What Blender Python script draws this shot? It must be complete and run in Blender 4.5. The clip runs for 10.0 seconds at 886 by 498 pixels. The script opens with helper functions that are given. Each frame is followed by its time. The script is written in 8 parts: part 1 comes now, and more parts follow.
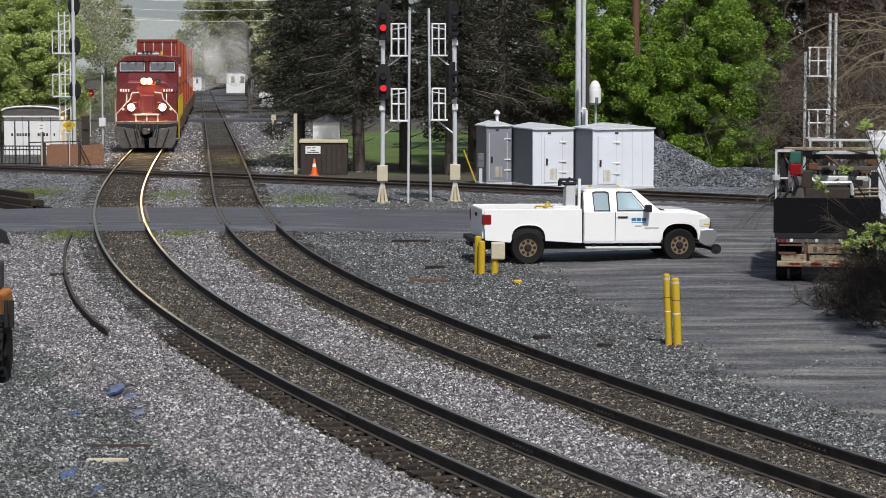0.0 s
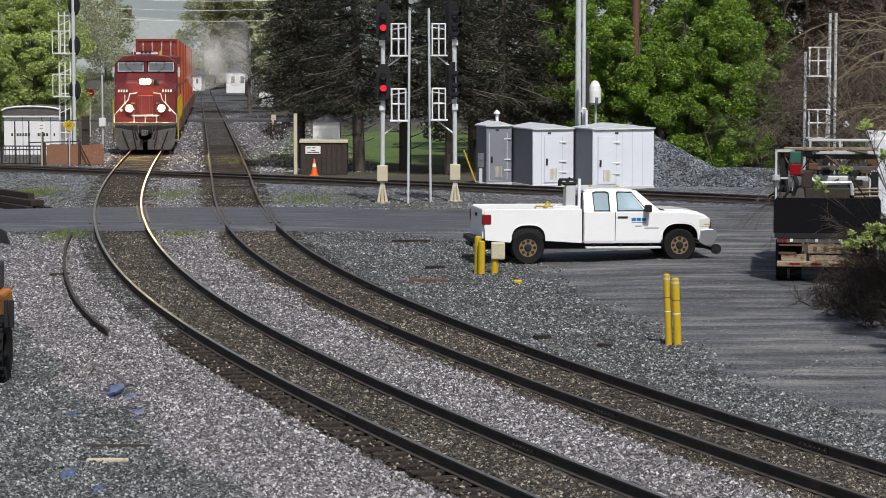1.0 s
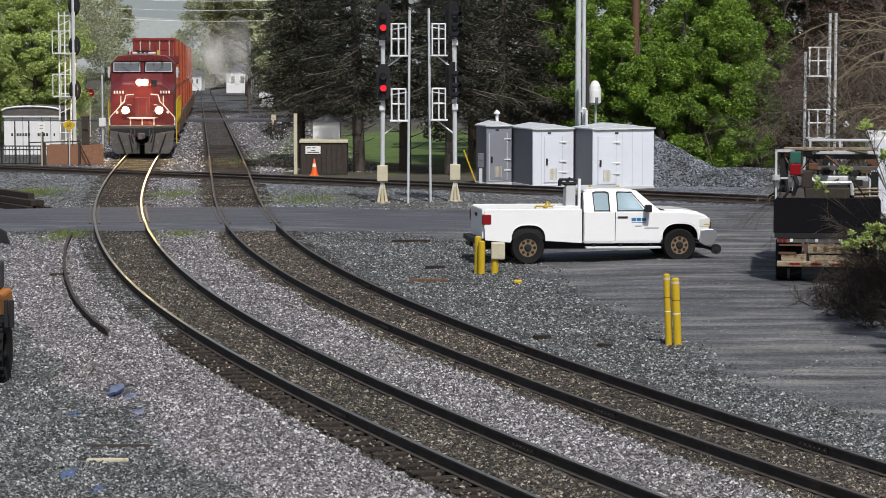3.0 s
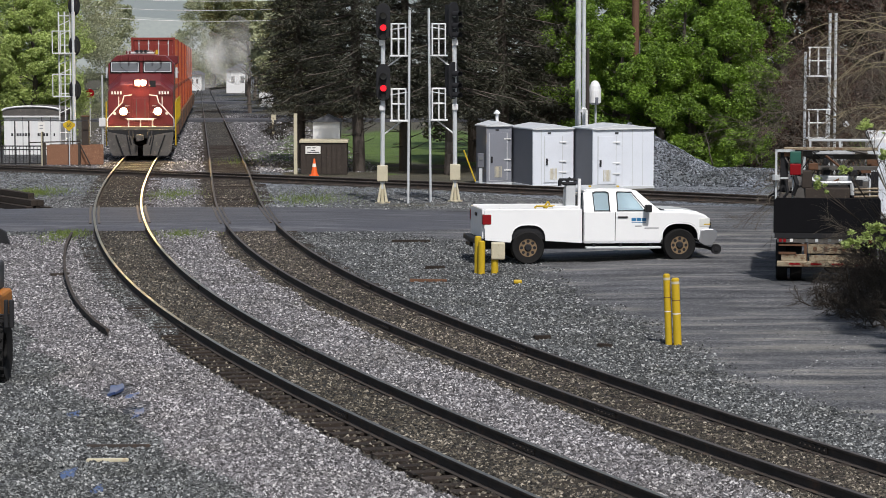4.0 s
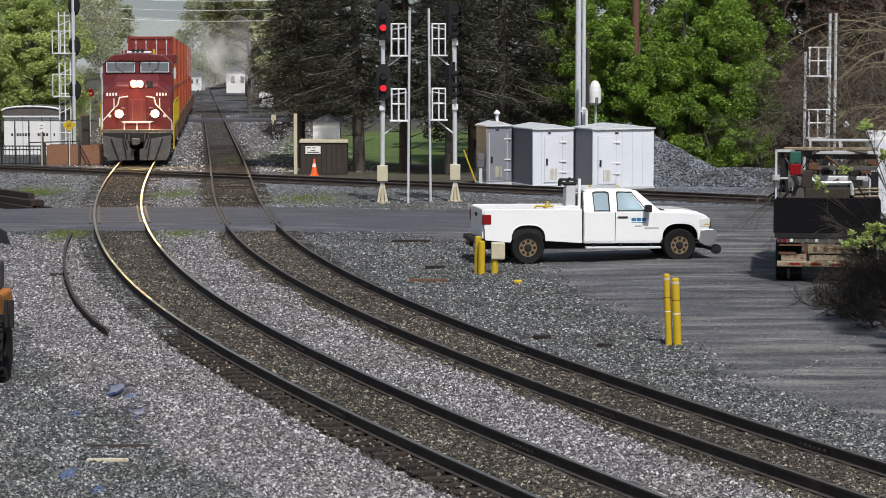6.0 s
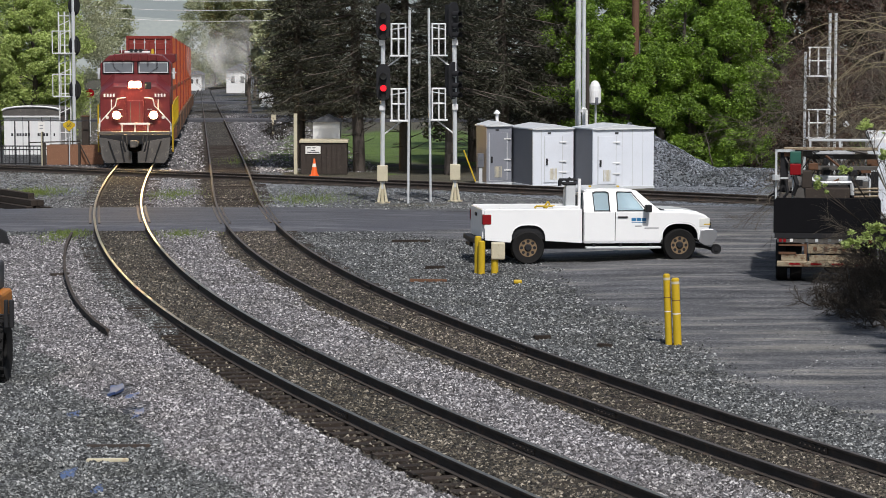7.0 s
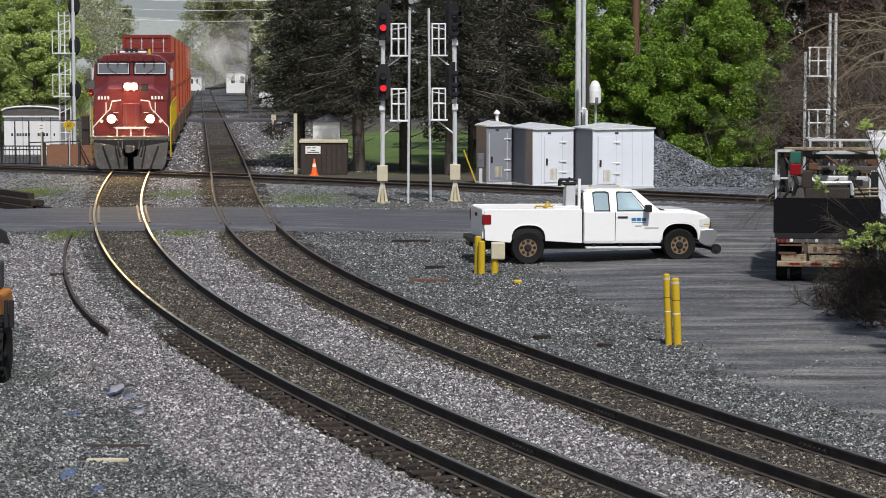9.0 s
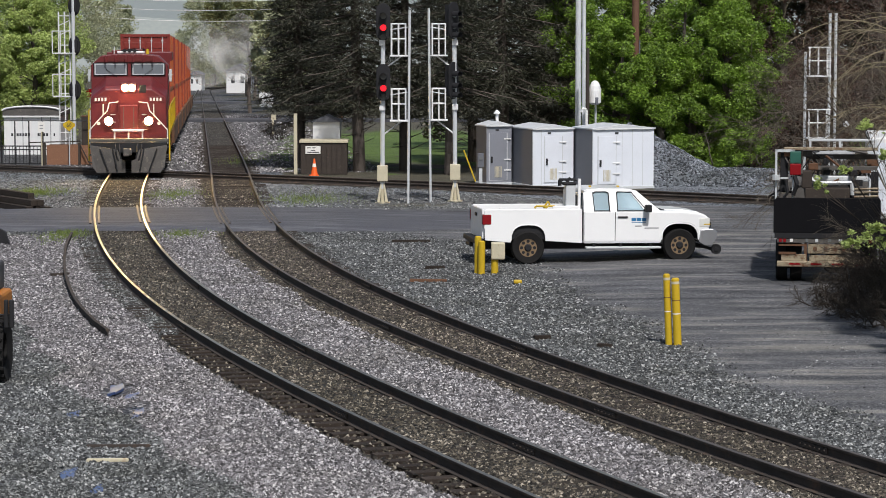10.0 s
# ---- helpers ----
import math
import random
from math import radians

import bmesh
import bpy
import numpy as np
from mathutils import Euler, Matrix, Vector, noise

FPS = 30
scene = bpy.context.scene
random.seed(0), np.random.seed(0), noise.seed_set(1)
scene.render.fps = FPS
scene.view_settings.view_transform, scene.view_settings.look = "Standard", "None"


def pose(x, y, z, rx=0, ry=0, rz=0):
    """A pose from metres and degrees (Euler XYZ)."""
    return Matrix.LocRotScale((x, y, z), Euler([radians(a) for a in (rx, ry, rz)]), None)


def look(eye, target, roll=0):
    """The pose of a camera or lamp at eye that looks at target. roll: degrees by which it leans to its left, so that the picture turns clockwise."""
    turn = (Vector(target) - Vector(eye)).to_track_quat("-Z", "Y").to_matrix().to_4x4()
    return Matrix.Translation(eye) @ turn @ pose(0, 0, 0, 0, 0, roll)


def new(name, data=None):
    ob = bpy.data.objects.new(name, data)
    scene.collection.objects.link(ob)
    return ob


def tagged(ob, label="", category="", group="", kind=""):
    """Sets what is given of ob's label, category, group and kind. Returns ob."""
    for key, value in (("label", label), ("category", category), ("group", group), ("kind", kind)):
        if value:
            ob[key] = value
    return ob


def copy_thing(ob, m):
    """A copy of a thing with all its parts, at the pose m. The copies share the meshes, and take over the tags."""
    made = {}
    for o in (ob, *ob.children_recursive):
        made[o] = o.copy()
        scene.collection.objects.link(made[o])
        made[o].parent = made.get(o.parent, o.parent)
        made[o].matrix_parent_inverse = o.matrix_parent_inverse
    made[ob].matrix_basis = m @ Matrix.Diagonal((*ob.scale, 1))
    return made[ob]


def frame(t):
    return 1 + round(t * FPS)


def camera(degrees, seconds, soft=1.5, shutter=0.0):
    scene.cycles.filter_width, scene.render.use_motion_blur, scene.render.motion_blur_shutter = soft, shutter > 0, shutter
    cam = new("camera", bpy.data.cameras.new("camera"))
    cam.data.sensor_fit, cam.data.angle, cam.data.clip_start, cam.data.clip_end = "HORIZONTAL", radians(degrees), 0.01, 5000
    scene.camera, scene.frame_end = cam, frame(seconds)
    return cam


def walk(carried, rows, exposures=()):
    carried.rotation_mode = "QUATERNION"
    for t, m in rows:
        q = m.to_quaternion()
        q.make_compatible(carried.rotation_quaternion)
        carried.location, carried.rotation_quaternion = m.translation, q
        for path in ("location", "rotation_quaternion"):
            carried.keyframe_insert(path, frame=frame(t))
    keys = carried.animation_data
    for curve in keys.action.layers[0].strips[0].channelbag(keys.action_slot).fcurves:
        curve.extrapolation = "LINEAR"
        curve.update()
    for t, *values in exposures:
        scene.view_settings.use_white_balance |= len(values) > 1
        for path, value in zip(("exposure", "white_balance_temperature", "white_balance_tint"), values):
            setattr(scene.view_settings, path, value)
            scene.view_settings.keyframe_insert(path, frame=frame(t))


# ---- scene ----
cam = camera(19.77, 10.0, soft=0.9)
EYE = (0.0, 0.0, 6.0)
walk(cam, [(0.0, pose(*EYE, 90 - 5.092, 0, 0)), (10.0, pose(*EYE, 90 - 5.092, 0, 0))])

# ---- world and sun ----
SUN_TO = Vector((0.2, -0.70, 1.0)).normalized()
world = bpy.data.worlds.new("sky")
scene.world = world
world.use_nodes = True
wt = world.node_tree
sky = wt.nodes.new("ShaderNodeTexSky")
sky.sky_type, sky.sun_disc = "NISHITA", False
sky.sun_elevation = math.asin(SUN_TO.z)
sky.sun_rotation = math.atan2(SUN_TO.x, SUN_TO.y)
sky.air_density, sky.dust_density = 1.3, 2.5
wt.links.new(sky.outputs[0], wt.nodes["Background"].inputs[0])
wt.nodes["Background"].inputs[1].default_value = 0.085
sun_data = bpy.data.lights.new("sun", "SUN")
sun_data.energy, sun_data.angle, sun_data.color = 3.8, radians(2.0), (1.0, 0.975, 0.955)
sun = new("sun", sun_data)
sun.matrix_world = look((0, 0, 60), Vector((0, 0, 60)) - SUN_TO)
scene.view_settings.exposure = 0.0


# ---- materials ----
def node(nt, kind, x=None, **kw):
    n = nt.nodes.new(kind)
    for k, v in kw.items():
        n.inputs[k].default_value = v
    return n


def paint(name, base, rough=0.6, metal=0.0, var=0.25, scale=3.0, fine=40.0, bump=0.15, dirt=None, dirt_amount=0.0, spread=0.0, emit=0.0, emit_color=None, coat=0.0, stretch=None):
    """A surface with broad and fine variation; dirt: a second colour in uneven patches; spread: difference from piece to piece."""
    m = bpy.data.materials.new(name)
    m.use_nodes = True
    nt = m.node_tree
    b = nt.nodes["Principled BSDF"]
    b.inputs["Roughness"].default_value, b.inputs["Metallic"].default_value = rough, metal
    if coat:
        b.inputs["Coat Weight"].default_value = coat
        b.inputs["Coat Roughness"].default_value = 0.12
    tc = nt.nodes.new("ShaderNodeTexCoord")
    big = node(nt, "ShaderNodeTexNoise", Scale=scale, Detail=5.0, Roughness=0.6)
    small = node(nt, "ShaderNodeTexNoise", Scale=fine, Detail=3.0, Roughness=0.6)
    place = tc.outputs["Object"]
    if stretch:
        lay = nt.nodes.new("ShaderNodeMapping")
        lay.inputs["Scale"].default_value = stretch
        nt.links.new(place, lay.inputs["Vector"])
        place = lay.outputs[0]
    nt.links.new(place, big.inputs["Vector"])
    nt.links.new(tc.outputs["Object"], small.inputs["Vector"])
    add = nt.nodes.new("ShaderNodeMath")
    add.operation = "ADD"
    nt.links.new(big.outputs[0], add.inputs[0])
    nt.links.new(small.outputs[0], add.inputs[1])
    last = add.outputs[0]
    if spread:
        info = nt.nodes.new("ShaderNodeObjectInfo")
        mul = nt.nodes.new("ShaderNodeMath")
        mul.operation, mul.inputs[1].default_value, mul.inputs[2].default_value = "MULTIPLY_ADD", spread, -spread / 2
        nt.links.new(info.outputs["Random"], mul.inputs[0])
        a2 = nt.nodes.new("ShaderNodeMath")
        a2.operation = "ADD"
        nt.links.new(last, a2.inputs[0])
        nt.links.new(mul.outputs[0], a2.inputs[1])
        last = a2.outputs[0]
    rng = nt.nodes.new("ShaderNodeMapRange")
    rng.inputs[1].default_value, rng.inputs[2].default_value = 0.55, 1.45
    rng.inputs[3].default_value, rng.inputs[4].default_value = 1 - var, 1 + var
    nt.links.new(last, rng.inputs[0])
    mix = nt.nodes.new("ShaderNodeVectorMath")
    mix.operation = "SCALE"
    mix.inputs[0].default_value = base[:3]
    nt.links.new(rng.outputs[0], mix.inputs["Scale"])
    colour = mix.outputs[0]
    if dirt:
        d = node(nt, "ShaderNodeTexNoise", Scale=scale * 1.7, Detail=8.0, Roughness=0.72)
        nt.links.new(place, d.inputs["Vector"])
        r2 = nt.nodes.new("ShaderNodeMapRange")
        lo = 0.72 - 0.45 * dirt_amount
        r2.inputs[1].default_value, r2.inputs[2].default_value = lo, lo + 0.16
        nt.links.new(d.outputs[0], r2.inputs[0])
        mx = nt.nodes.new("ShaderNodeMix")
        mx.data_type = "RGBA"
        nt.links.new(r2.outputs[0], mx.inputs[0])
        nt.links.new(colour, mx.inputs[6])
        mx.inputs[7].default_value = (*dirt[:3], 1)
        colour = mx.outputs[2]
    nt.links.new(colour, b.inputs["Base Color"])
    if bump:
        bp = node(nt, "ShaderNodeBump", Strength=bump, Distance=0.02)
        nt.links.new(small.outputs[0], bp.inputs["Height"])
        nt.links.new(bp.outputs[0], b.inputs["Normal"])
    if emit:
        b.inputs["Emission Color"].default_value = (*(emit_color or base)[:3], 1)
        b.inputs["Emission Strength"].default_value = emit
    return m


def leaf_paint(name, a, b_, gloss=0.5):
    """Leaves or needles: colour between two ends from leaf to leaf, a little light let through."""
    m = bpy.data.materials.new(name)
    m.use_nodes = True
    nt = m.node_tree
    b = nt.nodes["Principled BSDF"]
    b.inputs["Roughness"].default_value = gloss
    g = nt.nodes.new("ShaderNodeNewGeometry")
    tc = nt.nodes.new("ShaderNodeTexCoord")
    big = node(nt, "ShaderNodeTexNoise", Scale=0.55, Detail=3.0)
    nt.links.new(tc.outputs["Object"], big.inputs["Vector"])
    add = nt.nodes.new("ShaderNodeMath")
    add.operation = "MULTIPLY_ADD"
    add.inputs[1].default_value = 0.55
    nt.links.new(g.outputs["Random Per Island"], add.inputs[0])
    sub = nt.nodes.new("ShaderNodeMath")
    sub.operation, sub.inputs[1].default_value = "SUBTRACT", 0.28
    nt.links.new(big.outputs[0], sub.inputs[0])
    nt.links.new(sub.outputs[0], add.inputs[2])
    mx = nt.nodes.new("ShaderNodeMix")
    mx.data_type = "RGBA"
    nt.links.new(add.outputs[0], mx.inputs[0])
    mx.inputs[6].default_value, mx.inputs[7].default_value = (*a, 1), (*b_, 1)
    nt.links.new(mx.outputs[2], b.inputs["Base Color"])
    tr = nt.nodes.new("ShaderNodeBsdfTranslucent")
    nt.links.new(mx.outputs[2], tr.inputs[0])
    ms = nt.nodes.new("ShaderNodeMixShader")
    ms.inputs[0].default_value = 0.25
    nt.links.new(b.outputs[0], ms.inputs[1])
    nt.links.new(tr.outputs[0], ms.inputs[2])
    nt.links.new(ms.outputs[0], nt.nodes["Material Output"].inputs[0])
    return m


def stone_paint(name, *tones, clean=0.0):
    """Crushed stone: each piece takes its own tone."""
    m = bpy.data.materials.new(name)
    m.use_nodes = True
    nt = m.node_tree
    b = nt.nodes["Principled BSDF"]
    b.inputs["Roughness"].default_value = 0.9
    g = nt.nodes.new("ShaderNodeNewGeometry")
    r = nt.nodes.new("ShaderNodeValToRGB")
    e = r.color_ramp.elements
    e[0].position, e[0].color = 0.0, (*tones[0], 1)
    e[1].position, e[1].color = 1.0, (*tones[3], 1)
    for p, c in ((0.45, tones[1]), (0.82, tones[2])):
        e.new(p).color = (*c, 1)
    tc = nt.nodes.new("ShaderNodeTexCoord")
    n = node(nt, "ShaderNodeTexNoise", Scale=45.0, Detail=3.0)
    nt.links.new(tc.outputs["Object"], n.inputs["Vector"])
    nt.links.new(g.outputs["Random Per Island"], r.inputs[0])
    rng = nt.nodes.new("ShaderNodeMapRange")
    rng.inputs[1].default_value, rng.inputs[2].default_value, rng.inputs[3].default_value, rng.inputs[4].default_value = 0.3, 0.7, 0.7, 1.3
    nt.links.new(n.outputs[0], rng.inputs[0])
    sc = nt.nodes.new("ShaderNodeVectorMath")
    sc.operation = "SCALE"
    nt.links.new(r.outputs[0], sc.inputs[0])
    nt.links.new(rng.outputs[0], sc.inputs["Scale"])
    # old dirt lying over whole patches of stones
    broad = node(nt, "ShaderNodeTexNoise", Scale=0.42, Detail=6.0, Roughness=0.65)
    nt.links.new(tc.outputs["Object"], broad.inputs["Vector"])
    soil = nt.nodes.new("ShaderNodeValToRGB")
    q = soil.color_ramp.elements
    q[0].position, q[0].color = 0.36, (0.60 + clean, 0.60 + clean, 0.565 + clean, 1)
    q[1].position, q[1].color = 0.56, (1.04, 1.04, 1.04, 1)
    nt.links.new(broad.outputs[0], soil.inputs[0])
    tint = nt.nodes.new("ShaderNodeVectorMath")
    tint.operation = "MULTIPLY"
    nt.links.new(sc.outputs[0], tint.inputs[0])
    nt.links.new(soil.outputs[0], tint.inputs[1])
    nt.links.new(tint.outputs[0], b.inputs["Base Color"])
    return m


def matt(m, level):
    """Dull, dusty surfaces give back little shine."""
    m.node_tree.nodes["Principled BSDF"].inputs["Specular IOR Level"].default_value = level


def glass_paint(name, tint, rough=0.03):
    m = bpy.data.materials.new(name)
    m.use_nodes = True
    b = m.node_tree.nodes["Principled BSDF"]
    b.inputs["Base Color"].default_value = (*tint, 1)
    b.inputs["Roughness"].default_value = rough
    b.inputs["Transmission Weight"].default_value = 0.55
    b.inputs["IOR"].default_value = 1.45
    return m


STEEL_DARK = paint("rail_steel", (0.052, 0.043, 0.038), 0.9, 0.0, 0.35, 2.0, 60, 0.15, (0.10, 0.066, 0.047), 0.4)
STEEL_HEAD = paint("rail_head_steel", (0.10, 0.085, 0.076), 0.55, 0.35, 0.3, 1.5, 30, 0.03)
STEEL_SHINY = paint("polished_rail_head", (0.30, 0.25, 0.20), 0.30, 0.8, 0.25, 1.5, 30, 0.02)
TIE_WOOD = paint("tie_wood", (0.034, 0.026, 0.021), 0.9, 0, 0.4, 6, 70, 0.6, (0.08, 0.066, 0.056), 0.3, 0.5)
ASPHALT = paint("road_asphalt", (0.062, 0.063, 0.074), 0.8, 0, 0.45, 1.6, 60, 0.6, (0.125, 0.126, 0.136), 0.5, stretch=(0.12, 1.0, 1.0))
WHITE_PAINT = paint("white_car_paint", (0.87, 0.875, 0.88), 0.3, 0, 0.03, 2, 30, 0.0, None, 0, 0, 0, None, 0.5)
WHITE_STEEL = paint("white_painted_steel", (0.72, 0.72, 0.72), 0.5, 0.0, 0.08, 2, 30, 0.03, (0.5, 0.45, 0.38), 0.18)
BUNGALOW_ALU = paint("bungalow_aluminium", (0.70, 0.73, 0.79), 0.42, 0.0, 0.07, 1.2, 25, 0.03, (0.60, 0.63, 0.68), 0.3)
# bungalow aluminium darkened to grey for the shadow of the next bungalow
BUNGALOW_SHADED = paint("shaded_bungalow_aluminium", (0.24, 0.25, 0.285), 0.42, 0.1, 0.1, 1.2, 25, 0.03)
GREY_SIDE = paint("grey_coated_metal", (0.13, 0.135, 0.155), 0.5, 0.1, 0.1, 2, 30, 0.04)
GALV = paint("galvanised_steel", (0.56, 0.58, 0.60), 0.5, 0.1, 0.12, 3, 40, 0.04, (0.36, 0.25, 0.15), 0.2)
CREAM = paint("weathered_cream_metal", (0.52, 0.47, 0.34), 0.6, 0.0, 0.15, 4, 40, 0.1, (0.28, 0.14, 0.06), 0.3)
BLACK_MATT = paint("matt_black_metal", (0.016, 0.016, 0.018), 0.7, 0, 0.25, 4, 40, 0.08)
BLACK_TARP = paint("black_tailgate_steel", (0.006, 0.006, 0.0075), 0.85, 0, 0.3, 2.5, 40, 0.08, (0.02, 0.018, 0.016), 0.25)
RUBBER = paint("tyre_rubber", (0.013, 0.0125, 0.0125), 0.85, 0, 0.3, 6, 60, 0.15, (0.04, 0.036, 0.03), 0.2)
RUST = paint("rusty_steel", (0.14, 0.068, 0.036), 0.85, 0.15, 0.4, 6, 60, 0.3, (0.09, 0.05, 0.03), 0.45)
RIM_RUST = paint("rust_stained_wheel", (0.22, 0.15, 0.085), 0.6, 0.2, 0.35, 9, 60, 0.2, (0.12, 0.06, 0.03), 0.4)
YELLOW = paint("yellow_paint", (0.52, 0.35, 0.012), 0.55, 0, 0.12, 4, 40, 0.06, (0.35, 0.25, 0.06), 0.14)
ORANGE_CONE = paint("orange_plastic", (0.85, 0.13, 0.02), 0.5, 0, 0.08, 4, 40, 0.02)
ORANGE_MACHINE = paint("orange_machine_paint", (0.42, 0.15, 0.02), 0.5, 0, 0.2, 4, 40, 0.05, (0.16, 0.08, 0.04), 0.3)
LOCO_RED = paint("locomotive_red", (0.13, 0.014, 0.016), 0.45, 0, 0.18, 1.6, 25, 0.04, (0.10, 0.02, 0.016), 0.3)
LOCO_GREY = paint("grimy_dark_steel", (0.085, 0.078, 0.072), 0.75, 0, 0.35, 3, 40, 0.15, (0.22, 0.19, 0.16), 0.35)
BOX_RED = paint("container_red", (0.20, 0.022, 0.015), 0.5, 0, 0.15, 1.2, 25, 0.04, (0.13, 0.03, 0.02), 0.3)
BOX_ORANGE = paint("container_orange", (0.50, 0.10, 0.02), 0.5, 0, 0.12, 1.2, 25, 0.04, (0.4, 0.1, 0.03), 0.2)
CREAM_RUSTY = paint("battered_cream_steel", (0.30, 0.25, 0.17), 0.7, 0, 0.25, 5, 50, 0.2, (0.12, 0.055, 0.025), 0.55)
CHROME = paint("chrome", (0.60, 0.61, 0.64), 0.27, 0.72, 0.03, 3, 20, 0.0)
# pale blue tint stands in for sky reflected in the windows
WINDOW_GLASS = glass_paint("sky_tinted_glass", (0.42, 0.54, 0.60))
DARK_INSIDE = paint("dark_interior", (0.05, 0.05, 0.055), 0.8, 0, 0.2, 4, 30, 0.0)
TAIL_RED = paint("red_lens", (0.22, 0.006, 0.01), 0.15, 0, 0.05, 5, 30, 0.0)
LAMP_WHITE = paint("clear_lens", (0.75, 0.75, 0.72), 0.12, 0.1, 0.1, 8, 30, 0.0)
HEADLAMP = paint("lit_headlamp", (1, 0.93, 0.75), 0.2, 0, 0, 3, 30, 0, None, 0, 0, 900.0, (1.0, 0.66, 0.25))
RED_LAMP = paint("lit_red_signal_lens", (0.8, 0.02, 0.03), 0.2, 0, 0, 3, 30, 0, None, 0, 0, 1.6, (1.0, 0.015, 0.03))
LENS_OFF = paint("unlit_signal_lens", (0.16, 0.17, 0.17), 0.2, 0, 0.05, 3, 30, 0)
BROWN_POLE = paint("creosoted_pole", (0.13, 0.065, 0.04), 0.85, 0, 0.3, 3, 50, 0.3)
CHIPBOARD = paint("rust_brown_chipboard", (0.22, 0.105, 0.06), 0.85, 0, 0.3, 12, 40, 0.3, (0.42, 0.24, 0.14), 0.4)
# board colour lowered further to include tree shade on the trackside shelter
WOOD_OLD = paint("weathered_board", (0.05, 0.04, 0.034), 0.85, 0, 0.35, 3, 60, 0.3, (0.10, 0.085, 0.075), 0.3)
BARK = paint("bark", (0.10, 0.082, 0.07), 0.9, 0, 0.4, 6, 40, 0.8)
TWIG = paint("bare_twig", (0.10, 0.082, 0.06), 0.85, 0, 0.35, 4, 30, 0.2)
TWIG_RED = paint("red_twig", (0.06, 0.042, 0.034), 0.85, 0, 0.35, 4, 30, 0.2)
LEAF_GREEN = leaf_paint("spring_leaves", (0.028, 0.062, 0.009), (0.30, 0.47, 0.055))
LEAF_DARK = leaf_paint("conifer_needles", (0.014, 0.017, 0.012), (0.125, 0.125, 0.085))
LEAF_OLIVE = leaf_paint("olive_spring_leaves", (0.09, 0.10, 0.04), (0.24, 0.25, 0.10))
LEAF_WOOD = leaf_paint("mixed_wood_foliage", (0.02, 0.023, 0.011), (0.10, 0.092, 0.045))
LEAF_LIME = leaf_paint("yellow_green_leaves", (0.20, 0.27, 0.07), (0.56, 0.66, 0.22))
# leaf colour lifted to a pale olive that includes the distance haze
LEAF_HAZE = leaf_paint("hazed_olive_leaves", (0.25, 0.27, 0.17), (0.48, 0.50, 0.30))
LEAF_BROWN = leaf_paint("brown_buds", (0.05, 0.025, 0.018), (0.13, 0.075, 0.05))
GRASS_BLADES = leaf_paint("grass_blades", (0.06, 0.09, 0.014), (0.20, 0.26, 0.05))
# pale grey-green: haze over the hill is mixed into its colour
HILL = leaf_paint("hazed_wooded_hill", (0.27, 0.30, 0.29), (0.36, 0.39, 0.37))
STONE = stone_paint("yard_stones", (0.014, 0.015, 0.015), (0.072, 0.076, 0.077), (0.186, 0.194, 0.195), (0.46, 0.465, 0.46))
STONE_FRESH = stone_paint("fresh_ballast_stones", (0.026, 0.024, 0.025), (0.126, 0.119, 0.125), (0.285, 0.271, 0.28), (0.60, 0.58, 0.585), clean=0.26)
STONE_DIRTY = stone_paint("dirty_ballast_stones", (0.005, 0.004, 0.003), (0.041, 0.035, 0.026), (0.125, 0.106, 0.08), (0.39, 0.345, 0.28))
STONE_BLUE = stone_paint("blue_grey_stones", (0.015, 0.017, 0.02), (0.09, 0.10, 0.116), (0.18, 0.196, 0.222), (0.33, 0.35, 0.39))
BRUSH = paint("dark_brush_twig", (0.045, 0.037, 0.03), 0.85, 0, 0.35, 4, 30, 0.2)
for m_, k_ in ((BLACK_TARP, 0.12), (BLACK_MATT, 0.3), (STEEL_DARK, 0.25), (RUBBER, 0.2), (TIE_WOOD, 0.25), (BRUSH, 0.2), (WOOD_OLD, 0.25)):
    matt(m_, k_)
# blue of the reflected sky is put into the base colour
WATER = paint("puddle_sky_blue", (0.05, 0.085, 0.21), 0.32, 0, 0.2, 3, 30, 0.0)
BLUE_MARK = paint("blue_lettering", (0.02, 0.16, 0.36), 0.5, 0, 0.05, 3, 30, 0)
GREY_MARK = paint("grey_lettering", (0.3, 0.3, 0.32), 0.5, 0, 0.05, 3, 30, 0)
WHITE_MARK = paint("white_lettering", (0.78, 0.76, 0.72), 0.5, 0, 0.05, 3, 30, 0)
BLACK_MARK = paint("black_lettering", (0.03, 0.03, 0.035), 0.6, 0, 0.05, 3, 30, 0)


